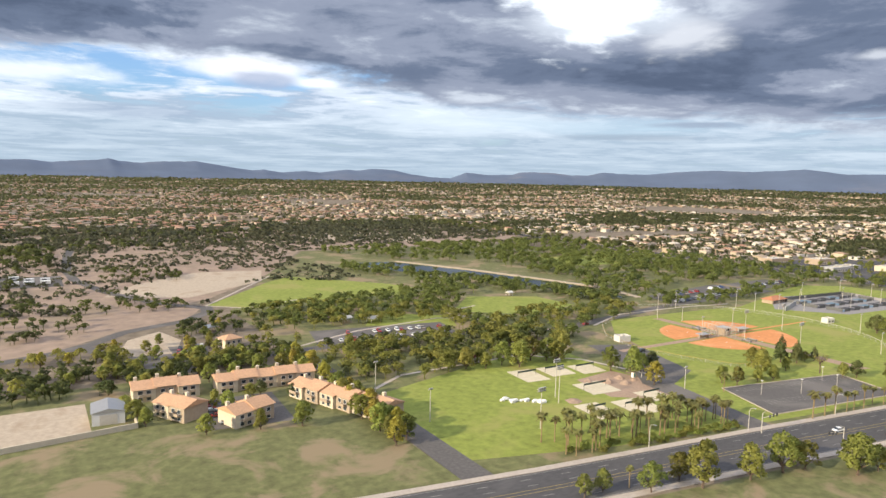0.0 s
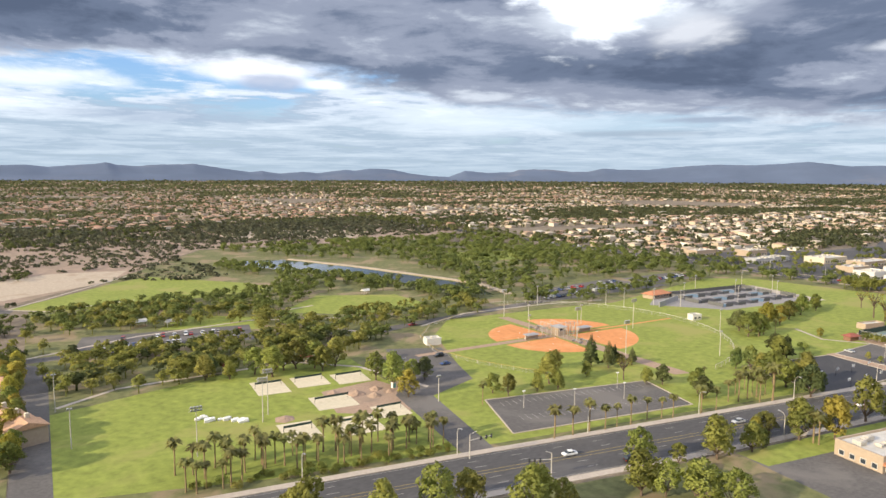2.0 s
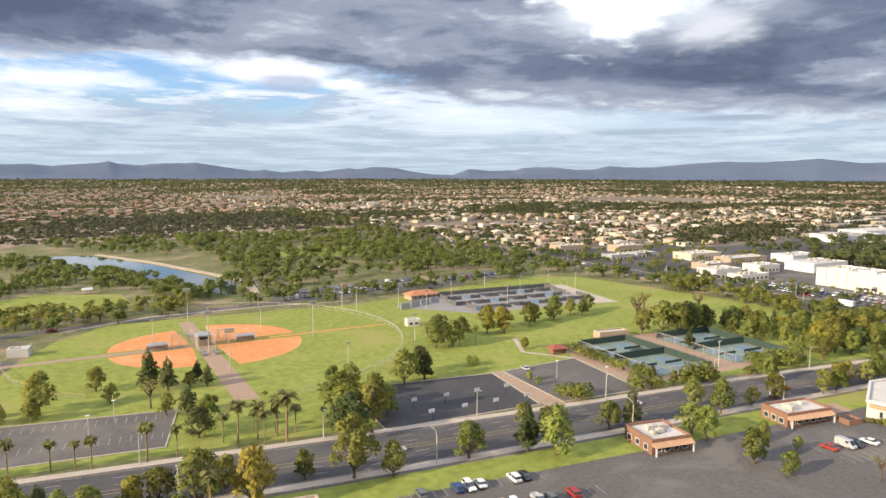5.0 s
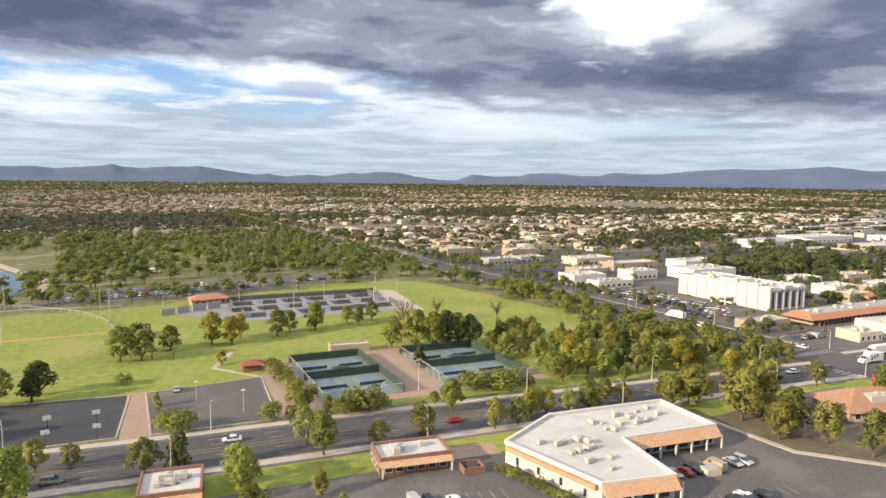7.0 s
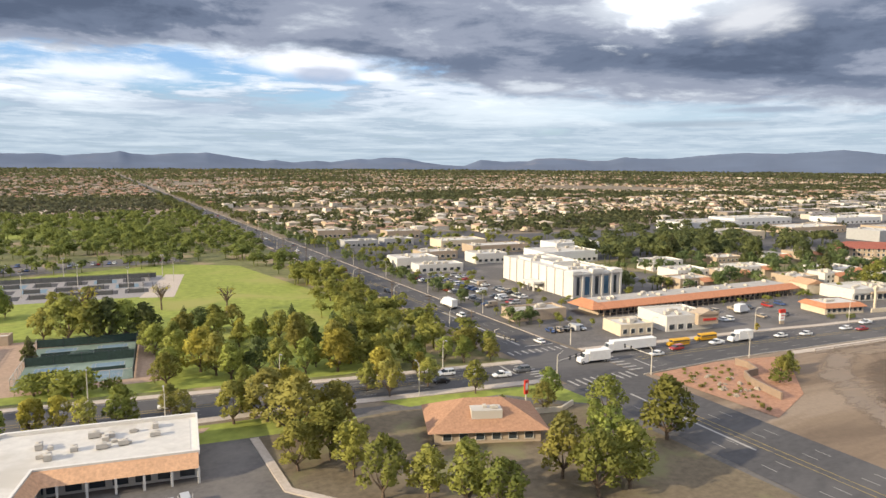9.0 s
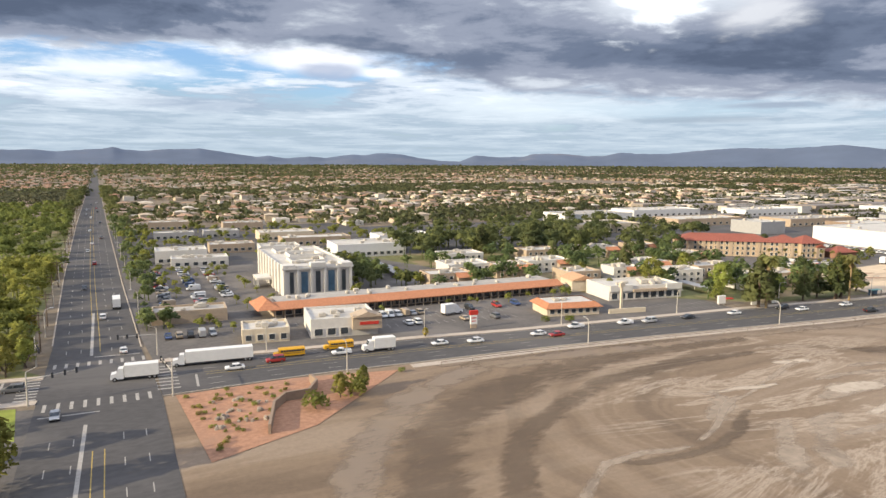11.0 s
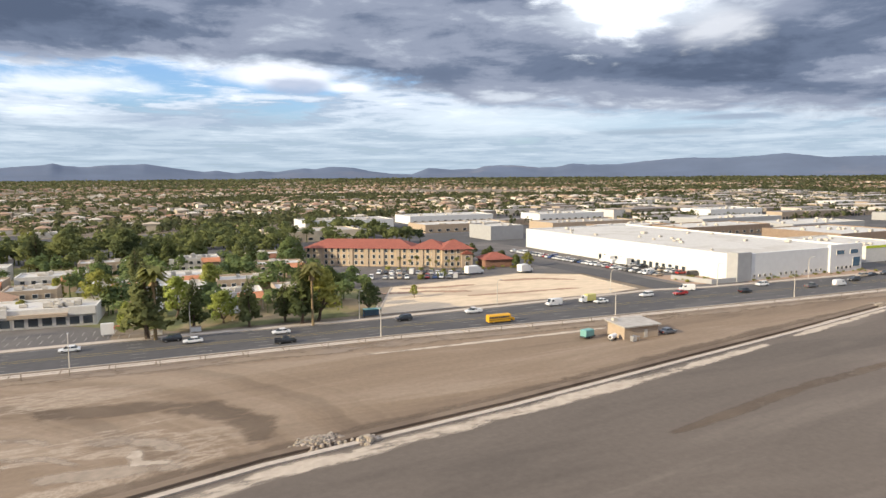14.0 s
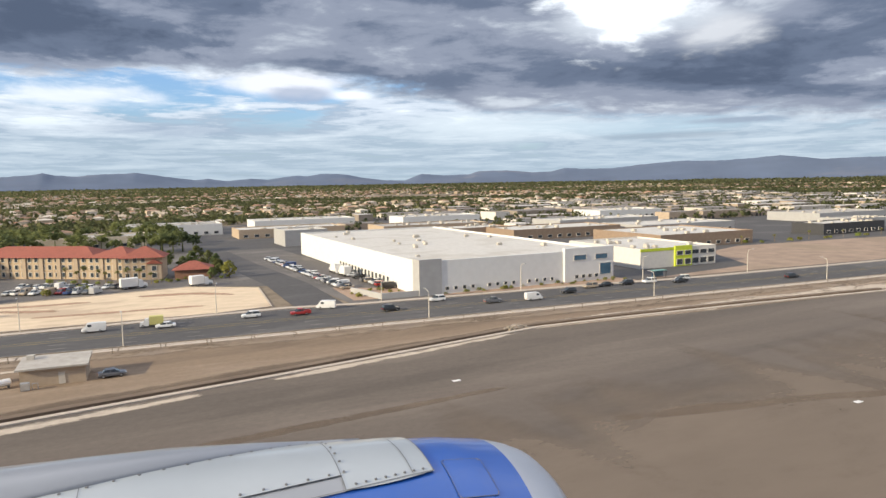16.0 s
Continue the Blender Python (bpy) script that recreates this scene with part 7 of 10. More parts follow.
def joined_wood(name, label, areas, mt, seed, dense_leaf=29, spread=0.34, keep_off=()):
    """Trees past counting, as one mesh: simple trunks and ragged crowns, joined."""
    rg = random.Random(seed)
    models = []
    for v in range(6):
        c, lr = Shape(), random.Random(seed + v)
        for i in range(6):
            a = i * 2.4 + lr.uniform(-0.5, 0.5)
            r = lr.uniform(0.05, 0.26)
            clump(c, math.cos(a) * r, math.sin(a) * r, lr.uniform(0.22, 0.6), lr.uniform(0.15, 0.22), 0.32, dense_leaf, lr, spread, (0, 0))
        c.add([(-0.02, -0.02, -0.02), (0.02, -0.02, -0.02), (0.0, 0.03, -0.02), (-0.01, -0.01, 0.5), (0.01, -0.01, 0.5), (0, 0.015, 0.5)], [(0, 1, 4, 3), (1, 2, 5, 4), (2, 0, 3, 5)])
        nr = np.zeros((len(c.v), 3))
        for q, d in c.soft:
            nr[q:q + 4] = d
        models.append((np.array(c.v), c.f, nr))
    vs, fs, ns, k = [], [], [], 0
    for poly, n, h0, h1 in areas:
        xs, ys = [p[0] for p in poly], [p[1] for p in poly]
        done, tries = 0, 0
        while done < n and tries < n * 40:
            tries += 1
            x, y = rg.uniform(min(xs), max(xs)), rg.uniform(min(ys), max(ys))
            if not inside((x, y), poly) or any(abs(x - a) < c / 2 + 1.0 and abs(y - b) < e / 2 + 1.0 for a, b, c, e in keep_off):
                continue
            done += 1
            v, f, nr = rg.choice(models)
            h, a = rg.uniform(h0, h1), rg.uniform(0, 6.28)
            w = h * rg.uniform(0.95, 1.45)
            ca, sa = math.cos(a) * w, math.sin(a) * w
            vs.append(np.stack([v[:, 0] * ca - v[:, 1] * sa + x, v[:, 0] * sa + v[:, 1] * ca + y, v[:, 2] * h], 1))
            fs.extend([tuple(i + k for i in q) for q in f])
            cu, su = math.cos(a), math.sin(a)
            ns.append(np.stack([nr[:, 0] * cu - nr[:, 1] * su, nr[:, 0] * su + nr[:, 1] * cu, nr[:, 2]], 1))
            k += len(v)
    me = bpy.data.meshes.new(name)
    me.from_pydata(np.concatenate(vs).tolist(), [], fs, False)
    me.materials.append(M[mt])
    me.normals_split_custom_set_from_vertices(np.concatenate(ns).tolist())
    return tagged(new(name, me), label, "trees", kind="stuff")


VERGE_TALL = [("olive", 150, 65, 6.6), ("olive", 142, 57, 7.2), ("olive", 163, 60, 7.1), ("olive", 183, 58, 7.8), ("yellow", 189, 55, 8.0), ("olive", 203, 57,
    8.9), ("palm", 184, 55, 5.9), ("olive", 179, 62, 5.1), ("yellow", 176, 62, 4.3), ("olive", 145, 55, 5.6), ("olive", 149, 53, 5.1), ("pine", 183,
    112, 7.8), ("pine", 192, 113, 4.6), ("bare", 182, 100, 6.0), ("broad", 165, 106, 8.0), ("olive", 152, 104, 5.3), ("dark", 187, 93, 5.1), ("dark",
    187, 82, 5.3), ("dark", 208, 71, 8.1), ("olive", 213, 93, 5.2), ("olive", 214, 87, 5.6), ("dark", 233, 96, 6.2), ("yellow", 265, 120, 7.4),
    ("yellow", 269, 118, 7.5), ("olive", 246, 113, 8.1), ("dark", 250, 119, 6.4), ("palm", 144, 102, 5.6)]
BELT_TALL = [("olive", 284, 50, 5.8), ("olive", 294, 48, 5.5), ("broad", 298, 48, 4.2), ("yellow", 305, 50, 4.4), ("olive", 312, 48, 5.5), ("brown", 325, 43,
    6.1), ("brown", 329, 42, 7.5), ("brown", 331, 34, 8.9), ("brown", 330, 36, 7.0), ("brown", 336, 34, 6.6), ("broad", 333, 27, 6.9), ("broad", 334,
    29, 5.7), ("yellow", 355, 51, 4.0), ("olive", 356, 60, 6.0), ("broad", 358, 59, 5.6), ("yellow", 324, 68, 6.7), ("olive", 326, 65, 6.7), ("dark",
    332, 63, 6.5), ("olive", 335, 61, 6.9), ("broad", 339, 60, 6.3), ("yellow", 344, 59, 7.1), ("yellow", 333, 84, 4.8), ("broad", 321, 80, 5.9),
    ("olive", 321, 74, 5.8), ("olive", 317, 86, 6.0), ("broad", 318, 82, 5.2), ("bush", 301, 66, 3.2), ("bush", 304, 66, 3.5), ("bush", 306, 63, 4.1),
    ("olive", 362, 101, 5.7), ("olive", 363, 94, 5.1), ("broad", 366, 90, 4.6), ("broad", 360, 115, 5.9), ("olive", 362, 108, 4.8), ("bare", 335, 112,
    6.3), ("dark", 327, 94, 6.1), ("olive", 368, 83, 3.2), ("yellow", 370, 80, 3.2)]
APARTMENT_TALL = [("olive", 497, 67, 7.5), ("pine", 502, 42, 11.9), ("palm", 503, 41, 10.9), ("pine", 509, 45, 7.9), ("pine", 517, 43, 7.9), ("olive", 517, 77, 6.5),
    ("pine", 525, 41, 10.0), ("broad", 528, 42, 8.7), ("dark", 538, 45, 5.4), ("dark", 535, 57, 7.9), ("pine", 523, 44, 6.4), ("broad", 514, 48, 6.0),
    ("broad", 508, 57, 6.4), ("dark", 505, 130, 10.2), ("olive", 490, 85, 5.0), ("olive", 484, 84, 3.6), ("pine", 498, 109, 7.4), ("pine", 485, 128,
    10.1), ("dark", 491, 138, 9.7), ("pine", 514, 117, 9.6), ("dark", 522, 127, 8.3), ("dark", 532, 113, 9.5), ("dark", 542, 107, 8.5), ("pine", 504,
    85, 9.3)]
RESTAURANT_TREES = [("olive", 267, 55, 5.7), ("olive", 283, 50, 5.5), ("yellow", 332, 44, 6.0), ("brown", 329, 26, 6.1), ("brown", 334, 22, 7.0), ("olive", 335, 16,
    6.8), ("brown", 339, 14, 6.3), ("olive", 342, 11, 7.5), ("brown", 354, 12, 7.0), ("olive", 355, 7, 8.2), ("olive", 372, 15, 7.7), ("olive", 367,
    33, 4.8), ("yellow", 348, 50, 6.0), ("olive", 354, 46, 5.2), ("yellow", 302, 50, 5.0), ("olive",
    308, 48, 5.0), ("broad", 292, 58, 5.6)]
FIELD_TREES = [("pine", 184, 112, 8.0), ("bare", 182, 100, 5.8), ("broad", 174, 115, 4.8), ("broad", 176, 106, 4.2), ("olive", 159, 103, 4.5),
    ("olive", 164, 102, 4.8), ("olive", 153, 103, 4.9), ("broad", 150, 107, 5.2), ("olive", 189, 94, 4.5), ("olive", 210, 78, 7.0), ("olive", 210, 72,
    7.0), ("olive", 216, 91, 6.4), ("broad", 227, 91, 7.3), ("bush", 246, 96, 2.3), ("broad", 245, 113, 7.0), ("broad", 250, 112, 6.6), ("yellow",
    271, 120, 6.9), ("olive", 280, 122, 7.0), ("broad", 290, 124, 6.9), ("broad", 307, 129, 5.8), ("bare", 322, 121, 6.9), ("bare", 304, 104, 7.6),
    ("yellow", 264, 102, 2.8)]
LOT_PALMS = [("palm", 145, 80.4, 6.8), ("palm", 149, 80, 6.3), ("palm", 153, 80, 6.1), ("palm", 156, 79, 5.0), ("palm", 159, 79, 4.8), ("palm", 162, 78.4, 6.3),
    ("palm", 167, 79, 4.4), ("palm", 170, 78, 4.6), ("palm", 172, 77, 5.5), ("palm", 179, 76, 5.7), ("palm", 183, 75.6, 5.2), ("palm", 190, 78, 5.1),
    ("palm", 192, 77, 6.6), ("palm", 195, 77, 6.4), ("palm", 198, 77, 6.3), ("palm", 195.4, 74.4, 5.9), ("palm", 198.6, 73.6, 8.2)]
VERGE_TREES = [("olive", 168, 65, 3.6), ("olive", 171, 59, 5.4), ("palm", 178, 63, 4.4), ("palm", 180, 62, 4.4), ("olive", 186, 61, 5.5), ("palm",
    184, 55, 5.5), ("olive", 197, 60, 4.1), ("pine", 203, 56, 7.4), ("olive", 208, 55, 5.9), ("olive", 220, 55, 6.0), ("pine", 229, 53, 8.3),
    ("olive", 232, 50, 7.4), ("olive", 174, 59, 3.5)]
SAND_TREES = [("yellow", 133, 114, 5.7), ("olive", 133, 121, 8.7), ("olive", 132, 128, 7.2), ("broad", 139, 124, 4.8), ("dark", 142, 123, 5.4),
    ("broad", 123, 144, 7.6), ("olive", 124, 141, 6.9), ("broad", 109, 146, 7.4), ("broad", 112, 142, 7.3), ("olive", 98, 147, 6.0), ("broad", 119,
    146, 7.6), ("broad", 116, 146, 7.8), ("dark", 94, 158, 5.0), ("broad", 128, 143, 7.7), ("olive", 103, 145, 4.8), ("pine", 100, 150, 5.6)]
FIELD_EDGE = [("pine", 186, 109, 7.4), ("pine", 193, 108, 4.6), ("olive", 190, 109, 3.1), ("broad", 184, 95, 4.4), ("olive", 189, 85, 6.0), ("olive",
    187, 85, 4.2), ("palm", 188, 82, 3.0), ("palm", 195, 80, 3.6), ("palm", 198, 78, 4.1), ("palm", 201, 82, 5.2), ("palm", 201, 77, 4.6), ("palm",
    206, 78, 3.5), ("palm", 200, 92, 2.7), ("olive", 213, 87, 6.2), ("olive", 214, 76, 8.5), ("olive", 210, 81, 7.4), ("broad", 217, 77, 5.5),
    ("pine", 232, 92, 6.9), ("dark", 246, 94, 2.5), ("palm", 248, 111, 4.6), ("palm", 252, 112, 6.0), ("palm", 256, 111, 5.3), ("broad", 249, 117,
    5.3), ("broad", 256, 118, 5.4), ("yellow", 272, 124, 5.9), ("yellow", 263, 100, 3.3), ("broad", 284, 125, 5.2), ("broad", 291, 127, 4.7),
    ("broad", 300, 129, 4.9), ("broad", 302, 126, 4.5)]
PINES = [("broad", 300, 100, 6.8), ("broad", 302, 98, 8.3), ("broad", 304, 97, 8.7), ("broad", 306, 96, 8.6), ("broad", 308, 95, 8.4), ("dark", 311, 95, 8.6), ("broad", 314, 95, 8.0), ("dark", 317, 95, 7.0), ("bare", 307, 109, 9.0), ("yellow", 334, 110, 7.4), ("olive", 317, 88, 7.0), ("olive",
    323, 84, 7.2), ("yellow", 337, 85, 4.1), ("broad", 335, 79, 6.3), ("broad", 325, 79, 5.4), ("broad", 330, 96, 6.0)]
COURT_SHRUBS = [("bush", 272, 93, 2.5), ("bush", 272, 90, 2.7), ("bush", 272, 87, 2.6), ("bush", 272, 84, 2.6), ("bush", 272, 81, 2.3), ("bush", 272,
    78, 2.5), ("bush", 271, 72, 2.9), ("bush", 274, 75, 2.3), ("bush", 272, 97, 1.8), ("olive", 274, 66, 3.0), ("bush", 276, 64, 3.6), ("bush", 278,
    65, 3.9), ("bush", 282, 64, 3.2), ("bush", 269, 66, 2.3), ("bush", 265, 67, 3.1), ("bush", 251, 69, 3.0), ("bush", 252, 68, 3.4), ("bush", 250,
    71, 2.4), ("olive", 250, 78, 2.1), ("olive", 250, 81, 2.4)]
SHOP_TREES = [("olive", 234, 61, 4.5), ("olive", 238, 60, 3.8), ("olive", 246, 54, 5.0), ("pine", 250, 53, 7.0), ("olive", 268, 50, 6.7), ("pine",
    285, 49, 5.7), ("olive", 276, 50, 3.8), ("olive", 296, 49, 4.7), ("olive", 301, 48, 4.8), ("olive", 309, 48, 4.5), ("olive", 319, 48, 3.8),
    ("olive", 256, 43, 5.9), ("olive", 256, 46, 5.6), ("olive", 258, 41, 5.1), ("olive", 255, 34, 5.8), ("olive", 256, 29, 4.1), ("olive", 265, 34,
    2.7), ("olive", 327, 47, 4.1), ("olive", 264, 39, 3.3), ("bare", 265, 22, 4.0)]
SHOP_TREES_B = [("pine", 283, 50, 5.4), ("olive", 292, 50, 5.0), ("olive", 296, 48, 4.4), ("pine", 266, 56, 4.9), ("olive", 302, 50, 4.3), ("olive",
    310, 49, 5.1), ("olive", 318, 51, 3.8), ("olive", 324, 43, 4.8), ("olive", 334, 48, 5.0), ("olive", 331, 36, 7.7), ("olive", 330, 27, 6.2),
    ("olive", 333, 21, 4.6), ("olive", 335, 17, 5.9), ("olive", 340, 14, 4.7), ("olive", 341, 10, 7.0), ("olive", 344, 8, 6.4), ("olive", 359, 40,
    5.4), ("olive", 369, 31, 4.5), ("olive", 370, 24, 6.8), ("olive", 360, 12, 7.6), ("olive", 359, 7, 7.6), ("olive", 347, 44, 6.0), ("olive", 354,
    44, 5.6), ("olive", 345, 48, 4.7)]
COURT_BUSHES = [("bush", 301, 68, 2.8), ("bush", 304, 66, 3.1), ("bush", 307, 65, 3.7), ("bush", 311, 64, 2.0), ("bush", 280, 64, 4.1), ("bush", 278,
    66, 2.5), ("olive", 294, 62, 3.4), ("olive", 291, 62, 2.5), ("pine", 299, 84, 5.2), ("olive", 272, 74, 3.4), ("olive", 271, 83, 4.2), ("olive",
    272, 93, 3.0), ("olive", 271, 69, 3.3)]
CORNER_TREES = [("olive", 356, 28, 4.1), ("olive", 364, 30, 4.7), ("olive", 370, 23, 6.5), ("olive", 367, 23, 3.5), ("olive", 352, 61, 4.9), ("olive",
    356, 56, 4.7), ("olive", 359, 61, 4.2), ("olive", 408, 26.5, 3.6), ("bush", 404.2, 24, 2.4), ("olive", 411.5, 28, 3.4), ("bush", 409.6, 27, 2.8), ("bush", 419, 33, 0.8)]
ROADSIDE_W = [("olive", 500, 51, 4.3), ("palm", 532, 62, 6.3), ("bush", 459, 48, 1.3), ("bush", 455, 50, 1.2), ("bush", 474, 70, 2.2), ("yellow", 430, 49, 1.7), ("olive", 485, 68, 3.4), ("olive", 551, 53, 2.5)]
ROADSIDE_W2 = [("palm", 526, 38.6, 10.0), ("bush", 562, 72, 1.5), ("bush", 568, 73, 1.5), ("bush", 548, 72, 2.3), ("olive", 596, 78, 3.9)]
NEAR_VERGE = [("olive", 75, 77, 4.6), ("olive", 79, 77, 4.1), ("olive", 86, 73, 6.1), ("palm", 84, 76, 3.8), ("olive", 94, 74, 4.9), ("olive", 95, 70,
    8.6), ("olive", 105, 68, 7.4), ("olive", 113, 67, 8.4), ("olive", 118, 66, 6.1), ("olive", 124, 60, 9.0), ("olive", 124, 58, 8.9)]
NEAR_VERGE_B = [("olive", 119, 69, 5.3), ("olive", 127, 62, 6.9), ("olive", 150, 66, 5.8), ("olive", 129, 59, 5.6), ("pine", 166, 62, 5.3), ("olive",
    141, 57, 7.4), ("olive", 144, 55, 5.8), ("olive", 176, 62, 4.9), ("olive", 147, 50, 7.5), ("olive", 150, 47, 6.8), ("palm", 184, 56, 6.4),
    ("olive", 187, 61, 5.8), ("olive", 156, 62, 3.9)]
for name, rows in (("trees among the shops", RESTAURANT_TREES), ("trees along the road", VERGE_TALL), ("trees along the main road", BELT_TALL), ("trees by the apartments", APARTMENT_TALL), ("trees on the near verge", NEAR_VERGE), ("trees on the near verge", NEAR_VERGE_B), ("trees round the ball field", FIELD_TREES), ("palms along the car park", LOT_PALMS), ("trees along the road", VERGE_TREES), ("trees by the sand courts", SAND_TREES),
                   ("trees round the ball field", FIELD_EDGE), ("pines by the tennis courts", PINES), ("shrubs round the courts", COURT_SHRUBS), ("trees among the shops", SHOP_TREES),
                   ("trees among the shops", SHOP_TREES_B), ("shrubs round the courts", COURT_BUSHES), ("trees at the crossing", CORNER_TREES), ("trees by the apartments", ROADSIDE_W),
                   ("trees by the apartments", ROADSIDE_W2)):
    for kind, x, y, h in rows:
        tree(kind, x, y, h, name)
for i in range(11):
    tree("bush", 286.6 + i * 0.28, 35.4 - i * 1.35, 0.9 + 0.3 * (i % 3), "shrubs along the plaza wall")
# the palm grove beside the road
pr = random.Random(21)
for i in range(27):
    tree("palm", 84 + i * 1.62 + pr.uniform(-0.7, 0.7), along(FAR_KERB, 84 + i * 1.62) + pr.uniform(8, 13), pr.uniform(4.6, 6.4), "palm grove")
    tree("palm", 84 + i * 1.62 + pr.uniform(-0.7, 0.7), along(FAR_KERB, 84 + i * 1.62) + pr.uniform(3.5, 9), pr.uniform(4.8, 6.2), "palm grove")
for i in range(22):
    tree("olive", 84 + i * 2.0 + pr.uniform(-0.7, 0.7), along(FAR_KERB, 84 + i * 2.0) + pr.uniform(7, 14), pr.uniform(3.4, 5.0), "palm grove")
for i in range(44):
    tree("bush", 85 + i * 0.98 + pr.uniform(-0.4, 0.4), along(FAR_KERB, 85 + i * 0.98) + pr.uniform(2.5, 6), pr.uniform(0.8, 1.5), "palm grove")
# a line of slender trees beside the apartment street
for i in range(34):
    tree("olive" if i % 3 else "yellow", 58.4 + (i % 2) * 2.4 + pr.uniform(-0.7, 0.7), 110 + i * 2.0, pr.uniform(4.2, 6.0), "street trees")
for x, y, h in ((17, 146, 5.2), (18.5, 142, 4.6), (33, 147, 4.4), (35, 143, 5.0), (41, 148, 4.6), (44, 151, 4.0), (16, 153, 4.2), (30, 164, 4.8), (36, 166, 5.2), (42, 165, 5.0), (48, 166, 5.6), (54, 166, 5.2), (58, 170, 5.0), (22, 167, 4.4), (14, 166, 4.0), (26, 150, 3.6), (50, 146, 3.4), (38, 130, 4.6), (46, 128, 5.0), (28, 132, 4.4)):
    tree(pr.choice(("olive", "dark", "broad")), x, y, h, "trees by the tiled apartments")
grove([(314, 56.5), (372, 53), (371, 62), (320, 70)], 24, ["broad", "olive", "olive"], 3.8, 5.6, "trees along the main road", 3)
grove([(318, 92), (352, 62), (352, 84), (330, 98)], 20, ["broad", "olive", "olive", "pine"], 4.5, 6.5, "trees behind the tennis courts", 2)
grove([(-10, 170), (56, 172), (58, 186), (-10, 190)], 26, ["broad", "olive", "broad"], 3.2, 4.8, "trees above the apartments", 10)
grove([(0, 196), (24, 190), (34, 178), (56, 190), (52, 236), (28, 212)], 20, ["broad", "olive", "yellow"], 2.8, 4.4, "trees by the winding drive", 12, 3.4)
joined_wood("cross_road_wood", "belt of olive-green trees along the cross road", [([(352, 62), (370, 60), (370, 150), (358, 150), (353, 110)], 78, 4.0, 6.5), ([(66, 138), (130, 152), (138, 178), (66, 180)], 46, 3.8, 5.6)], "leaf", 74, 60, 0.25)
joined_wood("street_wood", "small street trees along the cross road", [([(387.6, 68), (392.5, 68), (389.5, 330), (381.6, 330)], 110, 2.2, 4.2), ([(440, 92), (446, 92), (446, 128), (440, 128)], 10, 4.0, 5.4)], "leaf_dark", 75, 44, 0.28)
joined_wood("park_wood", "dense olive-green park wood", [
    ([(330, 196), (352, 186), (358, 150), (370, 150), (366, 330), (300, 330)], 210, 4.0, 6.5), ([(205, 205), (240, 212), (330, 222), (330, 330), (228, 330), (232, 250)], 300, 4.0, 6.5),
    ([(70, 208), (135, 212), (160, 240), (190, 232), (205, 200), (214, 205), (200, 250), (160, 300), (150, 262), (100, 254), (68, 246)], 330, 3.2, 5.2),
    ([(130, 150), (160, 168), (196, 178), (200, 196), (130, 200)], 60, 3.4, 5.0), ([(200, 178), (230, 176), (262, 178), (296, 184), (330, 190), (330, 200), (200, 200)], 60, 3.4, 5.4),
    ([(158, 304), (186, 282), (204, 226), (214, 206), (198, 205), (186, 240), (170, 284)], 70, 3.2, 4.6),
    ([(228, 330), (366, 330), (362, 420), (220, 420)], 330, 4.0, 6.5), ([(148, 300), (172, 304), (160, 330), (148, 350), (140, 330)], 50, 3.5, 5.0), ([(186, 356), (220, 330), (220, 420), (150, 420)], 110, 3.5, 5.5)], "leaf_wood", 71)
joined_wood("desert_edge_wood", "green mesquite trees at the desert's edge", [
    ([(-30, 164), (16, 166), (60, 172), (62, 182), (20, 182), (-30, 186)], 90, 2.8, 4.4), ([(66, 150), (96, 156), (140, 160), (130, 182), (70, 182)], 70, 3.2, 4.8), ([(-90, 120), (-22, 128), (-22, 160), (-90, 165)], 60, 2.5, 4.0),
    ([(-60, 226), (8, 226), (20, 240), (26, 290), (-70, 300)], 150, 2.6, 4.2), ([(34, 208), (46, 206), (66, 214), (70, 246), (52, 240), (40, 224)], 46, 2.8, 4.2), ([(-60, 164), (10, 170), (14, 192), (-60, 190)], 70, 2.6, 4.0), ([(34, 176), (62, 176), (62, 192), (36, 192)], 34, 2.8, 4.2), ([(28, 262), (50, 250), (46, 282), (26, 300)], 40, 2.4, 3.6), ([(-60, 390), (12, 384), (10, 480), (-80, 490)], 170, 3.6, 5.6), ([(24, 338), (60, 330), (66, 362), (28, 376)], 60, 2.2, 3.4),
    ([(-220, 280), (-10, 290), (0, 420), (-240, 420)], 190, 3.0, 4.6), ([(-240, 430), (120, 460), (200, 600), (-260, 600)], 330, 3.0, 5.0)], "wood_mesquite", 72, 17, 0.44)
joined_wood("apartment_wood", "dark tall trees among the apartments", [
    ([(462, 126), (548, 122), (546, 150), (462, 160)], 62, 6.0, 9.5), ([(470, 150), (600, 138), (600, 215), (480, 215)], 115, 5.0, 8.0), ([(436, 92), (446, 92), (446, 140), (436, 140)], 18, 4.0, 5.5),
    ([(390, 150), (396, 150), (396, 330), (388, 330)], 40, 2.4, 4.0)], "leaf_dark", 73)
joined_wood("park_edge_wood", "olive-green trees round the park drives", [([(66, 148), (140, 152), (150, 168), (140, 206), (122, 208), (120, 180), (72, 184), (66, 190)], 110, 3.2, 5.4), ([(-60, 188), (10, 192), (14, 176), (62, 178), (62, 200), (30, 190), (16, 206), (-60, 196)], 80, 2.6, 4.4),
    ([(60, 206), (74, 208), (130, 204), (136, 214), (96, 246), (66, 246)], 90, 3.0, 4.8), ([(150, 176), (200, 182), (206, 206), (152, 200)], 50, 3.2, 5.0)], "leaf", 78, 34, 0.3, [(49, 198, 6, 6), (38, 198, 12, 14), (48, 220, 6, 5), (96, 196, 50, 14)])
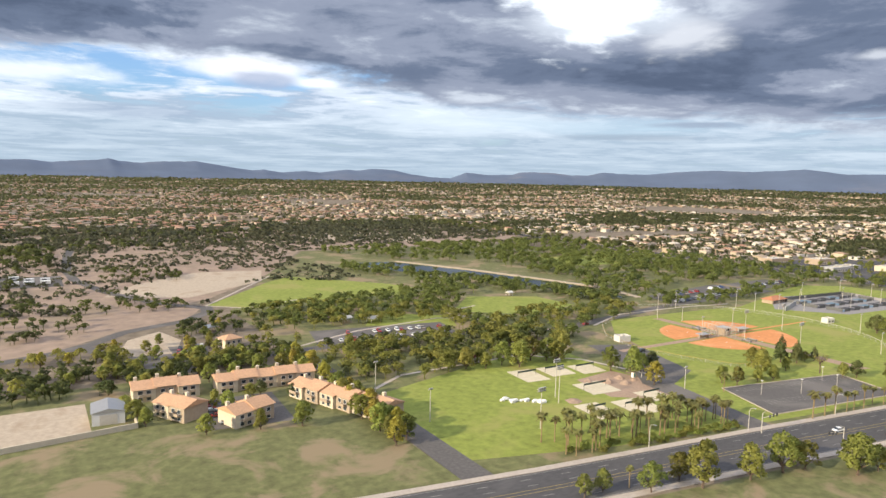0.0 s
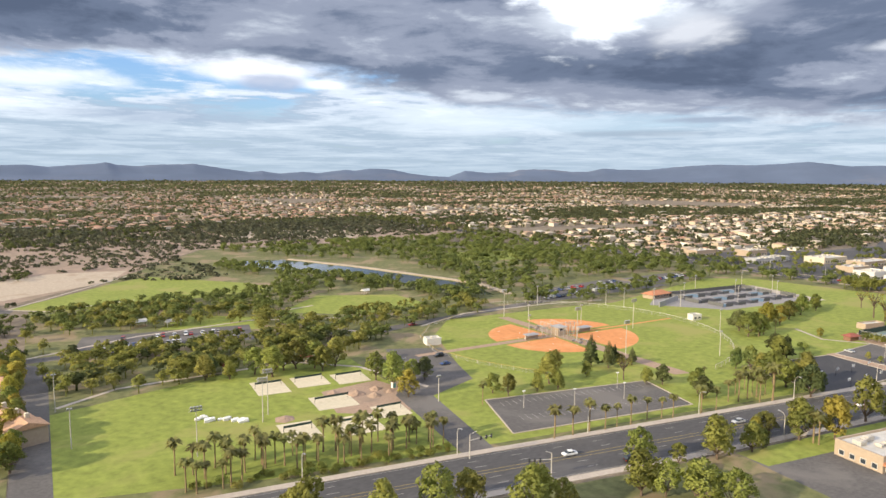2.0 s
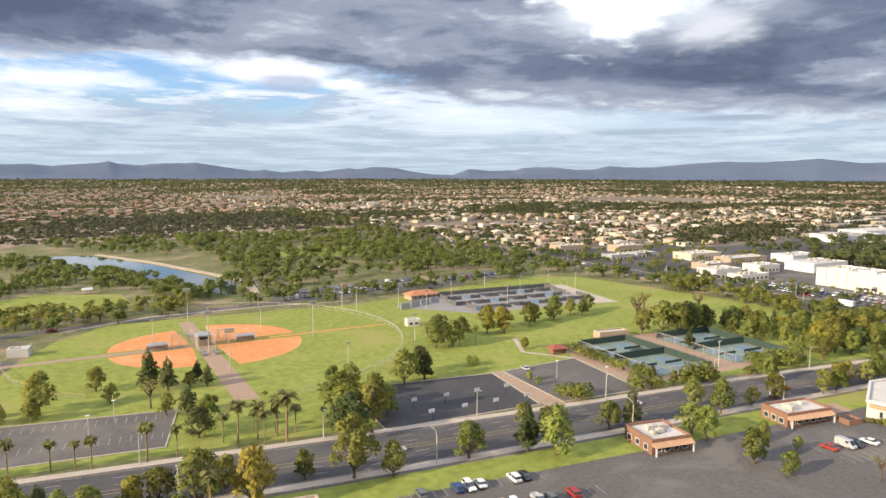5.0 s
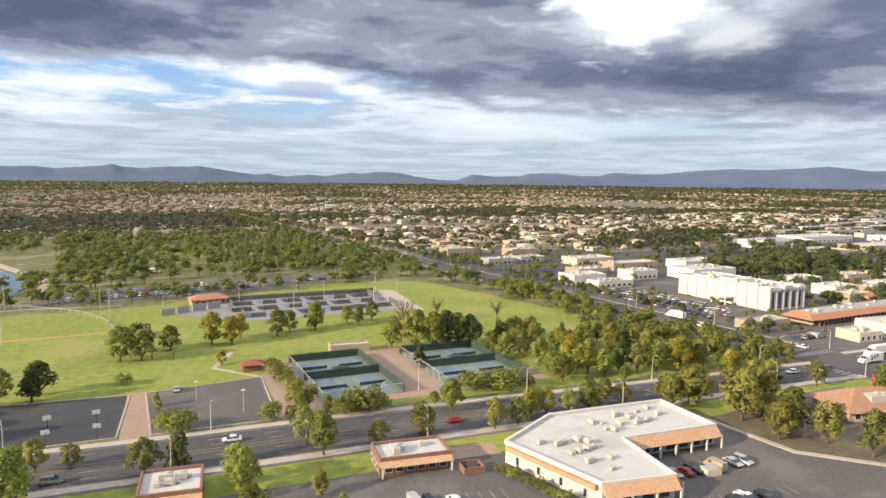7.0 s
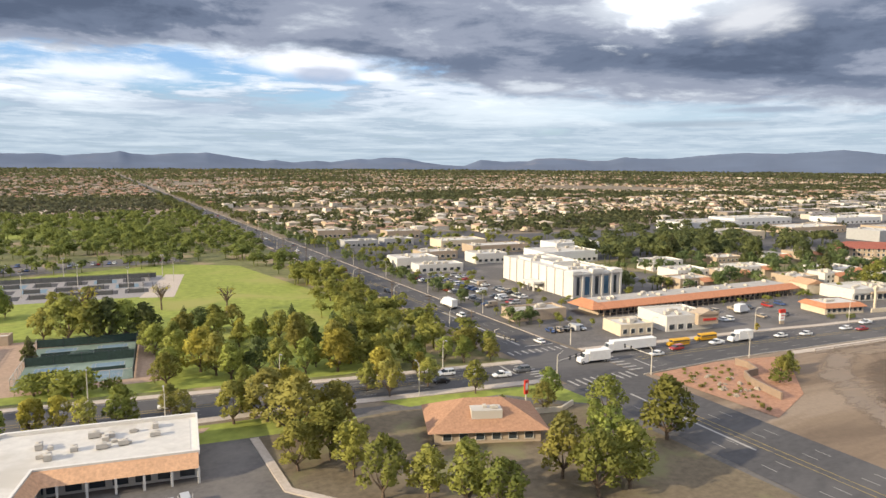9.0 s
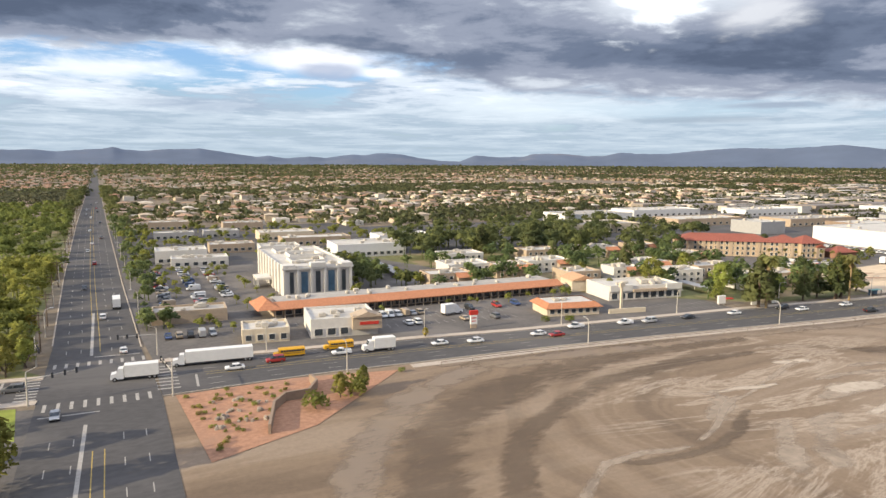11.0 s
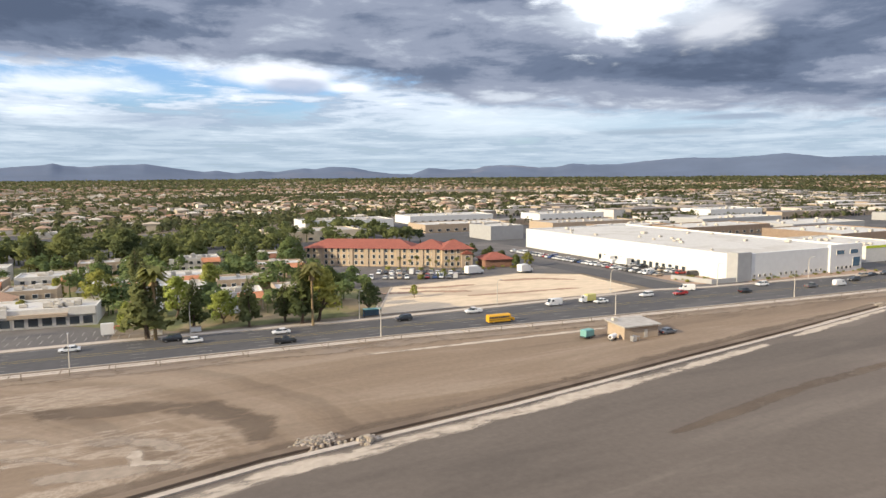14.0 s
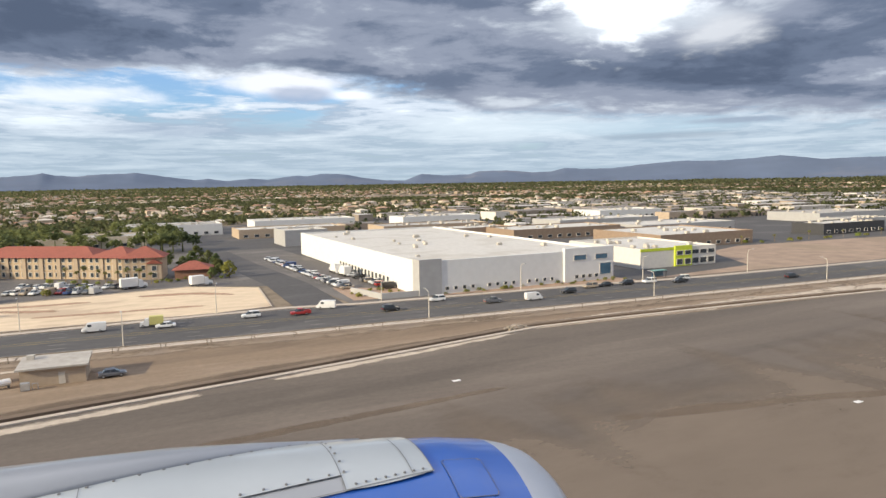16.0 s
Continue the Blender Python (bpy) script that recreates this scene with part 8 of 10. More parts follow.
joined_wood("far_street_trees", "trees along the far stretch of the cross road", [([(361, 330), (367, 330), (362, 700), (350, 700)], 110, 4.0, 6.5), ([(381.5, 330), (389, 330), (384, 700), (374.5, 700)], 120, 3.6, 6.0)], "leaf_dark", 79, 26, 0.36)
BUILT = [(x, y, w, d) for x, y, tn, w, d in BLOCKS] + [(480.5, 74, 6, 6), (487.8, 63.5, 18, 10), (463.5, 55.5, 12, 9), (418.6, 60.3, 12, 10), (405.5, 60, 8, 7), (442, 77.5, 70, 11), (424.3, 110, 17, 37), (395.5, 79, 13, 6)]
joined_wood("garden_trees", "dark green trees between the flat-roofed apartments", [([(450, 84), (484, 84), (500, 52), (536, 48), (547, 62), (547, 120), (456, 128)], 95, 3.6, 6.4)], "leaf_dark", 76, 40, 0.28, BUILT)
joined_wood("lot_trees", "small shade trees in the parking lots", [([(388, 66), (402, 64), (402, 74), (388, 76)], 6, 1.6, 2.6), ([(388, 84), (414, 84), (412, 146), (387, 146)], 34, 1.6, 3.0), ([(430, 86), (450, 86), (446, 140), (430, 140)], 26, 2.6, 4.2), ([(424, 66), (474, 64), (474, 71), (424, 72)], 10, 1.4, 2.2),
            ([(386, 150), (480, 160), (480, 260), (384, 260)], 130, 2.2, 4.2)], "leaf", 77, 40, 0.28, BUILT + HALLS_NEAR)
# ---------- road markings ----------
marks, yellow_marks = Shape(), Shape()


def between(a, b, f, x0, x1, step=8.0):
    """A line at the share f of the way from kerb line a to kerb line b."""
    n = max(2, int((x1 - x0) / step))
    out = []
    for i in range(n + 1):
        x = x0 + (x1 - x0) * i / n
        out.append((x, along(a, x) * (1 - f) + along(b, x) * f))
    return out


def dashes(line, half, z, gap, length, shape):
    pts = dense(line, 1.0)
    k = 0
    while k + length < len(pts):
        ribbon(pts[k:k + length + 1], half, z, shape)
        k += length + gap


for a, b, x0, x1 in ((FAR_KERB, NEAR_KERB, -100, 368), (FAR_KERB2, NEAR_KERB2, 394, 1000)):
    for f in (0.17, 0.34, 0.66, 0.83):
        dashes(between(a, b, f, x0, x1), 0.05, 0.014, 6, 2, marks)
    for f in (0.46, 0.54):
        ribbon(between(a, b, f, x0, x1), 0.05, 0.014, yellow_marks)
    for f in (0.035, 0.965):
        ribbon(between(a, b, f, x0, x1), 0.05, 0.014, marks)


def cross_x(y, f):
    l = [p[::-1] for p in CROSS_L]
    r = [p[::-1] for p in CROSS_R]
    return along(l, y) * (1 - f) + along(r, y) * f


for f in (0.17, 0.33, 0.67, 0.83):
    for y in range(62, 420, 7):
        ribbon([(cross_x(y, f), y), (cross_x(y + 2, f), y + 2)], 0.05, 0.016, marks)
    for y in range(-60, 26, 7):
        ribbon([(cross_x(y, f), y), (cross_x(y + 2, f), y + 2)], 0.05, 0.016, marks)
for y0, y1 in ((62, 420), (-80, 28)):
    for f in (0.46, 0.54):
        ribbon([(cross_x(y, f), y) for y in range(y0, y1, 6)], 0.05, 0.016, yellow_marks)
ribbon([(379.6, 60), (379.3, 92)], 0.22, 0.017, marks)
ribbon([(379.6, 30), (379.2, 8)], 0.2, 0.017, marks)
# ladder crosswalks and stop lines
for i in range(9):
    x = 375.0 + i * 1.45
    ribbon([(x, 36.2), (x, 39.0)], 0.2, 0.018, marks)
    ribbon([(x, 54.6), (x, 56.8)], 0.2, 0.018, marks)
for i in range(8):
    ribbon([(387.6, 39.4 + i * 1.5), (390.4, 39.2 + i * 1.5)], 0.2, 0.018, marks)
    ribbon([(371.4, 41.8 + i * 1.2), (373.8, 41.6 + i * 1.2)], 0.2, 0.018, marks)
ribbon([(374.6, 34.2), (381, 34)], 0.16, 0.018, marks)
ribbon([(380, 59), (386.2, 58.6)], 0.16, 0.018, marks)
ribbon([(392.5, 38.5), (392.8, 44)], 0.16, 0.018, marks)
ribbon([(369.4, 45), (369.4, 52)], 0.16, 0.018, marks)


def stalls(x0, y0, x1, y1, n, length, shape=marks):
    """Parking stall lines across the way from one end to the other."""
    d = Vector((x1 - x0, y1 - y0)).normalized()
    nrm = Vector((-d.y, d.x)) * length
    for i in range(n + 1):
        x, y = x0 + (x1 - x0) * i / n, y0 + (y1 - y0) * i / n
        ribbon([(x, y), (x + nrm.x, y + nrm.y)], 0.045, 0.02, shape)


stalls(148, 102, 184, 96, 24, -2.7)
stalls(146, 90.5, 182, 84.5, 24, 2.7)
stalls(268.2, 88, 266, 70, 12, 2.7)
stalls(250, 88.5, 249, 70, 12, -2.7)
for x0, y0, x1, y1, n, ln in ((408, 68, 460, 66, 34, -2.6), (424, 58, 452, 55, 18, 2.6), (424, 63.5, 454, 61, 20, 2.6), (476, 52, 498, 48.5, 15, 2.6), (480, 50, 500, 46.5, 14, -2.2), (304, 27, 318, 25.5, 10, -2.6), (305, 18, 316, 16, 8, -2.6),
                              (268, 34, 284, 31, 11, -2.6), (268, 27, 286, 24, 12, 2.6), (392, 92, 392, 140, 32, -2.6), (398, 92, 398, 140, 32, -2.6), (404, 92, 404, 140, 32, -2.6), (549, 82, 571, 71, 15, -2.6), (555, 88, 578, 74, 17, -2.6), (612, 46, 612, 110, 40, 2.6),
                              (206, 50, 226, 47, 13, -2.6), (206, 40, 230, 37, 15, 2.6), (340, 8, 366, -6, 18, 2.6)):
    stalls(x0, y0, x1, y1, n, ln)
setting("road_marking", marks, M["paint_white"], "worn white road and parking lines", "marking")
setting("centre_line", yellow_marks, M["paint_yellow"], "worn yellow centre lines", "marking")

# ---------- vehicles ----------
def paint(name, col, rough=0.35):
    m = surface(name, col, rough, 0.05, 2.0, 0.4, spec=0.5)
    m.node_tree.nodes["Principled BSDF"].inputs["Coat Weight"].default_value = 0.5
    return m


PAINTS = {"white": paint("car_white", (0.72, 0.71, 0.69)), "silver": paint("car_silver", (0.42, 0.42, 0.42)), "black": paint("car_black", (0.02, 0.02, 0.022)), "grey": paint("car_grey", (0.13, 0.13, 0.135)),
          "red": paint("car_red", (0.33, 0.025, 0.02)), "blue": paint("car_blue", (0.03, 0.06, 0.17)), "tan": paint("car_tan", (0.36, 0.29, 0.21))}


def loft(s, sections, slot=0):
    """Joins cross sections of equal point counts along the length; closed ends."""
    n = len(sections[0])
    v = [p for sec in sections for p in sec]
    f = [(i * n + j, i * n + (j + 1) % n, (i + 1) * n + (j + 1) % n, (i + 1) * n + j) for i in range(len(sections) - 1) for j in range(n)]
    f += [tuple(range(n))[::-1], tuple(range((len(sections) - 1) * n, len(sections) * n))]
    s.add(v, f, slot)
    return s


def car_parts(kind):
    """Body, glass and wheel places of a car, x forward, for a car about 2.75 long."""
    lw = 1.06 / 2
    prof = {"sedan": [(-1.36, 0.34, 0.46), (-1.30, 0.22, 0.56), (-0.9, 0.2, 0.58), (0.5, 0.2, 0.55), (1.2, 0.2, 0.47), (1.36, 0.3, 0.40)],
            "suv": [(-1.38, 0.34, 0.60), (-1.33, 0.22, 0.66), (-0.8, 0.2, 0.66), (0.55, 0.2, 0.62), (1.25, 0.2, 0.55), (1.38, 0.3, 0.44)],
            "pickup": [(-1.55, 0.34, 0.58), (-1.52, 0.24, 0.62), (-0.55, 0.22, 0.62), (0.6, 0.22, 0.62), (1.35, 0.22, 0.56), (1.5, 0.3, 0.46)],
            "van": [(-1.55, 0.3, 1.2), (-1.52, 0.2, 1.3), (-0.6, 0.2, 1.34), (0.75, 0.2, 1.30), (1.25, 0.2, 0.66), (1.5, 0.28, 0.46)]}[kind]
    body = Shape()
    secs = []
    for x, z0, z1 in prof:
        w = lw * (0.93 if abs(x) > 1.3 else 1)
        secs.append([(x, -w, z0), (x, w, z0), (x, w * 1.02, (z0 + z1) / 2), (x, w * 0.94, z1), (x, -w * 0.94, z1), (x, -w * 1.02, (z0 + z1) / 2)])
    loft(body, secs)
    cab = {"sedan": (-1.0, -0.62, 0.25, 0.72, 0.55, 0.84), "suv": (-1.3, -1.15, 0.25, 0.75, 0.64, 1.02), "pickup": (-0.45, -0.3, 0.35, 0.8, 0.6, 1.02), "van": (0.1, 0.3, 0.85, 1.2, 0.7, 1.3)}[kind]
    a, b, c, d, z0, z1 = cab
    glass = Shape()
    wi, wo = lw * 0.80, lw * 0.92
    if kind != "van":
        glass.add([(a, -wo, z0), (d, -wo, z0), (d, wo, z0), (a, wo, z0), (b, -wi, z1), (c, -wi, z1), (c, wi, z1), (b, wi, z1)], [(0, 1, 5, 4), (1, 2, 6, 5), (2, 3, 7, 6), (3, 0, 4, 7), (4, 5, 6, 7)])
        body.chamfer_box(b - 0.03, -wi - 0.01, z1 - 0.02, c + 0.03, wi + 0.01, z1 + 0.04, 0.03)
        for x in (-0.15, ):
            for sg in (-1, 1):
                body.box(x - 0.04, sg * (wi + wo) / 2 - 0.06, z0, x + 0.04, sg * (wi + wo) / 2 + 0.06, z1)
    else:
        glass.add([(1.24, -wo, 0.68), (1.24, wo, 0.68), (0.80, wi, 1.24), (0.80, -wi, 1.24)], [(0, 1, 2, 3)])
        for sg in (-1, 1):
            glass.box(0.2, sg * lw * 0.97 - 0.02, 0.8, 0.7, sg * lw * 0.97 + 0.02, 1.15)
    if kind == "pickup":
        body.box(-1.5, -lw * 0.95, 0.6, -0.5, -lw * 0.85, 0.72).box(-1.5, lw * 0.85, 0.6, -0.5, lw * 0.95, 0.72).box(-1.52, -lw * 0.95, 0.6, -1.45, lw * 0.95, 0.72)
    ends = max(p[0] for p in prof), min(p[0] for p in prof)
    return body, glass, ends


WHEEL = Shape()
for sgn in (0,):
    n = 12
    ring = lambda y, r: [(r * math.cos(2 * math.pi * j / n), y, r * math.sin(2 * math.pi * j / n)) for j in range(n)]
    loft(WHEEL, [ring(-0.07, 0.17), ring(-0.06, 0.19), ring(0.06, 0.19), ring(0.07, 0.17)], 0)
    loft(WHEEL, [ring(-0.078, 0.11), ring(0.078, 0.11)], 1)
WHEEL_MESH = WHEEL.mesh("wheel", [M["tyre"], M["rim"]])
CAR_BITS = {k: car_parts(k) for k in ("sedan", "suv", "pickup", "van")}
CAR_GLASS = {k: v[1].mesh("window_glass", M["glass"]) for k, v in CAR_BITS.items()}
CAR_BODY = {}
LAMP_BOX = Shape().chamfer_box(-0.02, -0.11, -0.05, 0.02, 0.11, 0.05, 0.01)
HEAD, TAIL = LAMP_BOX.mesh("headlight", M["lamp_clear"]), LAMP_BOX.mesh("tail_light", M["lamp_red"])
CAR_WORDS = {"sedan": "sedan", "suv": "sport utility car", "pickup": "pickup truck", "van": "delivery van"}


def car(x, y, turn, kind="sedan", col="white", group="", where="parked on the asphalt lot"):
    if (kind, col) not in CAR_BODY:
        CAR_BODY[kind, col] = CAR_BITS[kind][0].mesh("body", PAINTS[col])
    t = thing({"pickup": "pickup_truck", "van": "van"}.get(kind, "car"), f"{col} {CAR_WORDS[kind]} {where}", "van" if kind == "van" else "car", group, pose(x, y, 0.0, 0, 0, turn))
    part("body", CAR_BODY[kind, col], None, t)
    part("window_glass", CAR_GLASS[kind], None, t)
    for wx in (-0.85, 0.85):
        for wy in (-0.47, 0.47):
            part("wheel", WHEEL_MESH, None, t, at=pose(wx, wy, 0.19))
    if where.startswith("parked on"):
        return t
    front, back = CAR_BITS[kind][2]
    for wy in (-0.36, 0.36):
        part("headlight", HEAD, None, t, at=pose(front - 0.01, wy, 0.36))
        part("tail_light", TAIL, None, t, at=pose(back + 0.01, wy, 0.42))
    return t


vr = random.Random(77)


def any_car(x, y, turn, group, where="parked on the asphalt lot"):
    kind = vr.choice(("sedan", "sedan", "suv", "suv", "pickup", "van") if vr.random() < 0.5 else ("sedan", "suv"))
    col = vr.choice(("white", "white", "silver", "black", "grey", "red", "blue", "tan", "white"))
    return car(x, y, turn, kind, col, group, where)


def car_row(x0, y0, x1, y1, n, turn, group, fill=0.7):
    for i in range(n):
        if vr.random() < fill:
            f = (i + 0.5) / n
            any_car(x0 + (x1 - x0) * f + vr.uniform(-0.1, 0.1), y0 + (y1 - y0) * f + vr.uniform(-0.15, 0.15), turn + vr.choice((0, 180)) + vr.uniform(-3, 3), group)


# traffic on the main road and at the crossing
for x, y, turn, kind, col in ((398, 44, 176, "sedan", "white"), (404, 45.2, 176, "suv", "red"), (414, 45, 176, "pickup", "white"), (430, 43.5, 175, "sedan", "white"), (436, 42.4, 175, "sedan", "white"), (448, 42, 175, "sedan", "white"), (450.5, 40.2, 175, "sedan", "red"),
                              (457, 43.5, 175, "pickup", "white"), (467, 42, 175, "pickup", "white"), (472, 41.2, 175, "suv", "silver"), (481, 40.6, 175, "sedan", "black"), (492, 39.4, 175, "sedan", "white"), (505, 38.8, 175, "suv", "black"), (507.5, 36.2, 174, "sedan", "white"),
                              (520, 35.4, 174, "sedan", "white"), (519, 29.5, -6, "pickup", "black"), (540, 34.6, 174, "suv", "black"), (553, 34, 174, "pickup", "white"), (569, 32.4, 174, "van", "white"), (578, 30, 174, "sedan", "white"), (590, 30.6, 174, "suv", "white"),
                              (597, 28.6, 174, "pickup", "red"), (602, 31.5, 150, "van", "white"), (610, 24, -6, "suv", "black"), (620, 27.6, 172, "suv", "white"), (627, 21.2, -6, "pickup", "grey"), (634, 19.6, -6, "van", "white"), (643, 21.8, 172, "suv", "black"), (650, 24.2, 172, "suv", "tan"),
                              (653.5, 24, 172, "sedan", "black"), (658, 23.4, 172, "suv", "black"), (663, 22.6, 172, "suv", "white"), (668, 19.8, 172, "pickup", "black"), (671, 21.8, 172, "suv", "white"), (690, 12, -6, "suv", "black"), (384, 60, 90, "sedan", "white"),
                              (376.4, 33.6, -90, "sedan", "silver"), (363, 47.6, 172, "sedan", "white"), (359, 49.6, 172, "suv", "white"), (366.5, 45, 172, "pickup", "white"), (356.5, 46.6, 172, "sedan", "black"), (371, 46, 172, "suv", "grey"), (377, 120, -90, "sedan", "black"),
                              (381, 86, 90, "suv", "white"), (376, 190, -90, "sedan", "silver"), (379.5, 230, 90, "suv", "grey"), (375, 260, -90, "sedan", "white"), (378.5, 300, 90, "sedan", "black"), (374, 330, -90, "suv", "white"), (371.5, 352, -90, "sedan", "silver"), (376.4, 374, 90, "suv", "black"), (370.4, 392, -90, "sedan", "white"), (375.4, 404, 90, "sedan", "red"), (372, 436, -90, "suv", "grey"), (374.6, 462, 90, "sedan", "white"), (378.4, 160, 90, "suv", "red"), (376.8, 212, 90, "sedan", "white"), (142.5, 73.5, 172, "sedan", "white"), (150, 66.6, -8, "suv", "black"),
                              (181, 69, 172, "sedan", "silver"), (258, 60.5, 172, "sedan", "white"), (236, 56.4, -8, "suv", "grey"), (290, 53.4, -8, "sedan", "red"), (318, 52.4, 172, "pickup", "white"), (212, 62.4, -8, "sedan", "white")):
    car(x, y, turn, kind, col, "road traffic", "on the main road")
# parked cars
car_row(408, 66.6, 460, 64.8, 34, 90, "shop row cars", 0.5)
car_row(424, 59.4, 452, 56.4, 18, 90, "shop row cars", 0.35)
car_row(392.6, 92, 392.6, 140, 30, 0, "office cars", 0.7)
car_row(399.2, 92, 399.2, 140, 30, 0, "office cars", 0.7)
car_row(405.2, 96, 405.2, 140, 28, 0, "office cars", 0.6)
car_row(390, 66, 402, 65, 7, 90, "shop cars", 0.6)
car_row(549, 80.8, 571, 70, 15, 60, "hotel cars", 0.8)
car_row(555.5, 86.8, 577, 73.4, 16, 60, "hotel cars", 0.8)
car_row(612, 48, 612, 108, 38, 0, "warehouse cars", 0.85)
car_row(619, 44, 619, 84, 22, 0, "warehouse cars", 0.6)
car_row(305, 24.2, 318, 22.8, 8, 90, "plaza cars", 0.5)
car_row(306, 15.5, 316, 14, 7, 90, "plaza cars", 0.4)
car_row(269, 32, 284, 29, 10, 90, "diner cars", 0.35)
car_row(333, 5.4, 355, -8.4, 15, 60, "restaurant cars", 0.4)
car_row(326, 2.4, 346, -11.4, 14, 60, "restaurant cars", 0.3)
car_row(206, 48.4, 226, 45.6, 12, 82, "restaurant cars", 0.45)
car_row(207, 41, 230, 38.4, 14, 82, "restaurant cars", 0.45)
car_row(78, 190, 116, 184, 26, 80, "park cars", 0.6)
car_row(79, 198, 118, 193, 26, 80, "park cars", 0.5)
car_row(232, 190, 290, 197, 36, 80, "park cars", 0.65)
car_row(236, 200, 288, 208, 32, 80, "park cars", 0.6)
car_row(300, 202, 332, 206, 20, 80, "park cars", 0.6)
car_row(34, 201, 42, 199.6, 7, 80, "clinic cars", 0.8)
car_row(34, 196, 42, 194.6, 7, 80, "clinic cars", 0.6)
car_row(31, 150, 33, 136, 9, 0, "apartment cars", 0.7)
car_row(152, 130, 156, 142, 5, 0, "park cars", 0.4)
car_row(248, 154, 262, 158, 0, 0, "park cars", 0.4)
car(254, 88, 80, "sedan", "silver", "park cars")
car(166, 174, 10, "sedan", "red", "park cars")


def school_bus(x, y, turn):
    t = thing("school_bus", "yellow school bus on the main road", "bus", "school buses", pose(x, y, 0, 0, 0, turn) @ Matrix.Scale(0.78, 4))
    s = Shape()
    loft(s, [[(a, -0.72, 0.3), (a, 0.72, 0.3), (a, 0.72, 1.5), (a, 0.5, 1.74), (a, -0.5, 1.74), (a, -0.72, 1.5)] for a in (-3.0, 2.0)])
    loft(s, [[(a, -0.6, 0.3), (a, 0.6, 0.3), (a, 0.6, h), (a, -0.6, h)] for a, h in ((2.0, 1.0), (2.8, 0.9), (2.95, 0.7))])
    part("body", s, M["bus_yellow"], t)
    for sg in (-1, 1):
        for i in range(9):
            part("window", shared("bus_window", lambda: Shape().box(-0.2, -0.015, -0.18, 0.2, 0.015, 0.18).mesh("window", M["glass"])), None, t, at=pose(-2.6 + i * 0.5, sg * 0.725, 1.22))
        part("stripe", Shape().box(-3.0, sg * 0.725 - 0.01, 0.72, 2.0, sg * 0.725 + 0.01, 0.8), M["steel_dark"], t)
        for wx in (-1.9, 2.2):
            part("wheel", WHEEL_MESH, None, t, at=pose(wx, sg * 0.6, 0.27) @ Matrix.Scale(1.45, 4))
    part("windscreen", Shape().box(2.0, -0.6, 1.0, 2.02, 0.6, 1.5), M["glass"], t)


def box_truck(x, y, turn, ln, label, cab_col="white", body="sign_white", name="box_truck", size=1.0):
    t = thing(name, label, "truck", "trucks", pose(x, y, 0, 0, 0, turn) @ Matrix.Scale(size, 4))
    part("cargo_box", Shape().chamfer_box(-ln / 2, -0.72, 0.5, ln / 2, 0.72, 2.15, 0.04), M[body], t)
    part("chassis", Shape().box(-ln / 2, -0.5, 0.3, ln / 2 + 1.6, 0.5, 0.5), M["steel_dark"], t)
    s = Shape()
    loft(s, [[(a, -0.65, 0.3), (a, 0.65, 0.3), (a, 0.65, h), (a, -0.65, h)] for a, h in ((ln / 2 + 0.1, 1.75), (ln / 2 + 0.75, 1.72), (ln / 2 + 1.0, 1.1), (ln / 2 + 1.65, 1.0), (ln / 2 + 1.75, 0.6))])
    part("cab", s, PAINTS[cab_col], t)
    part("windscreen", Shape().add([(ln / 2 + 1.02, -0.58, 1.12), (ln / 2 + 1.02, 0.58, 1.12), (ln / 2 + 0.80, 0.55, 1.66), (ln / 2 + 0.80, -0.55, 1.66)], [(0, 1, 2, 3)]), M["glass"], t)
    for sg in (-1, 1):
        for wx in (-ln / 2 + 0.5, -ln / 2 + 1.1, ln / 2 + 1.2):
            part("wheel", WHEEL_MESH, None, t, at=pose(wx, sg * 0.6, 0.28) @ Matrix.Scale(1.5, 4))


school_bus(406.5, 47.4, 175)
school_bus(414.5, 48.2, 175)
school_bus(553, 25.6, -6)
box_truck(396.6, 48.6, 175, 9.4, "white semi truck with a long plain trailer", name="semi_truck")
box_truck(386, 45.4, 175, 4.2, "white truck with a plain box trailer", name="semi_truck")
box_truck(420.8, 44.6, 175, 3.4, "white box truck on the main road")
box_truck(441, 62.5, 10, 2.6, "white flatbed delivery truck parked on the lot")
box_truck(577, 31.8, 174, 2.6, "pale yellow box truck on the main road", body="truck_yellow", size=0.72)
box_truck(576, 73, 10, 3.2, "cream motor home parked beside the hotel")
box_truck(588, 69, 15, 2.6, "white box truck parked beside the sandy lot")
box_truck(618, 66, 90, 2.6, "white box truck parked in the yard")
box_truck(618, 72, 90, 2.6, "white box truck parked in the yard")
box_truck(383.4, 96, 90, 4.5, "white city bus on the cross road", name="city_bus")
# ---------- airfield edge, crossing and roadside things ----------
tones = random.Random(91)


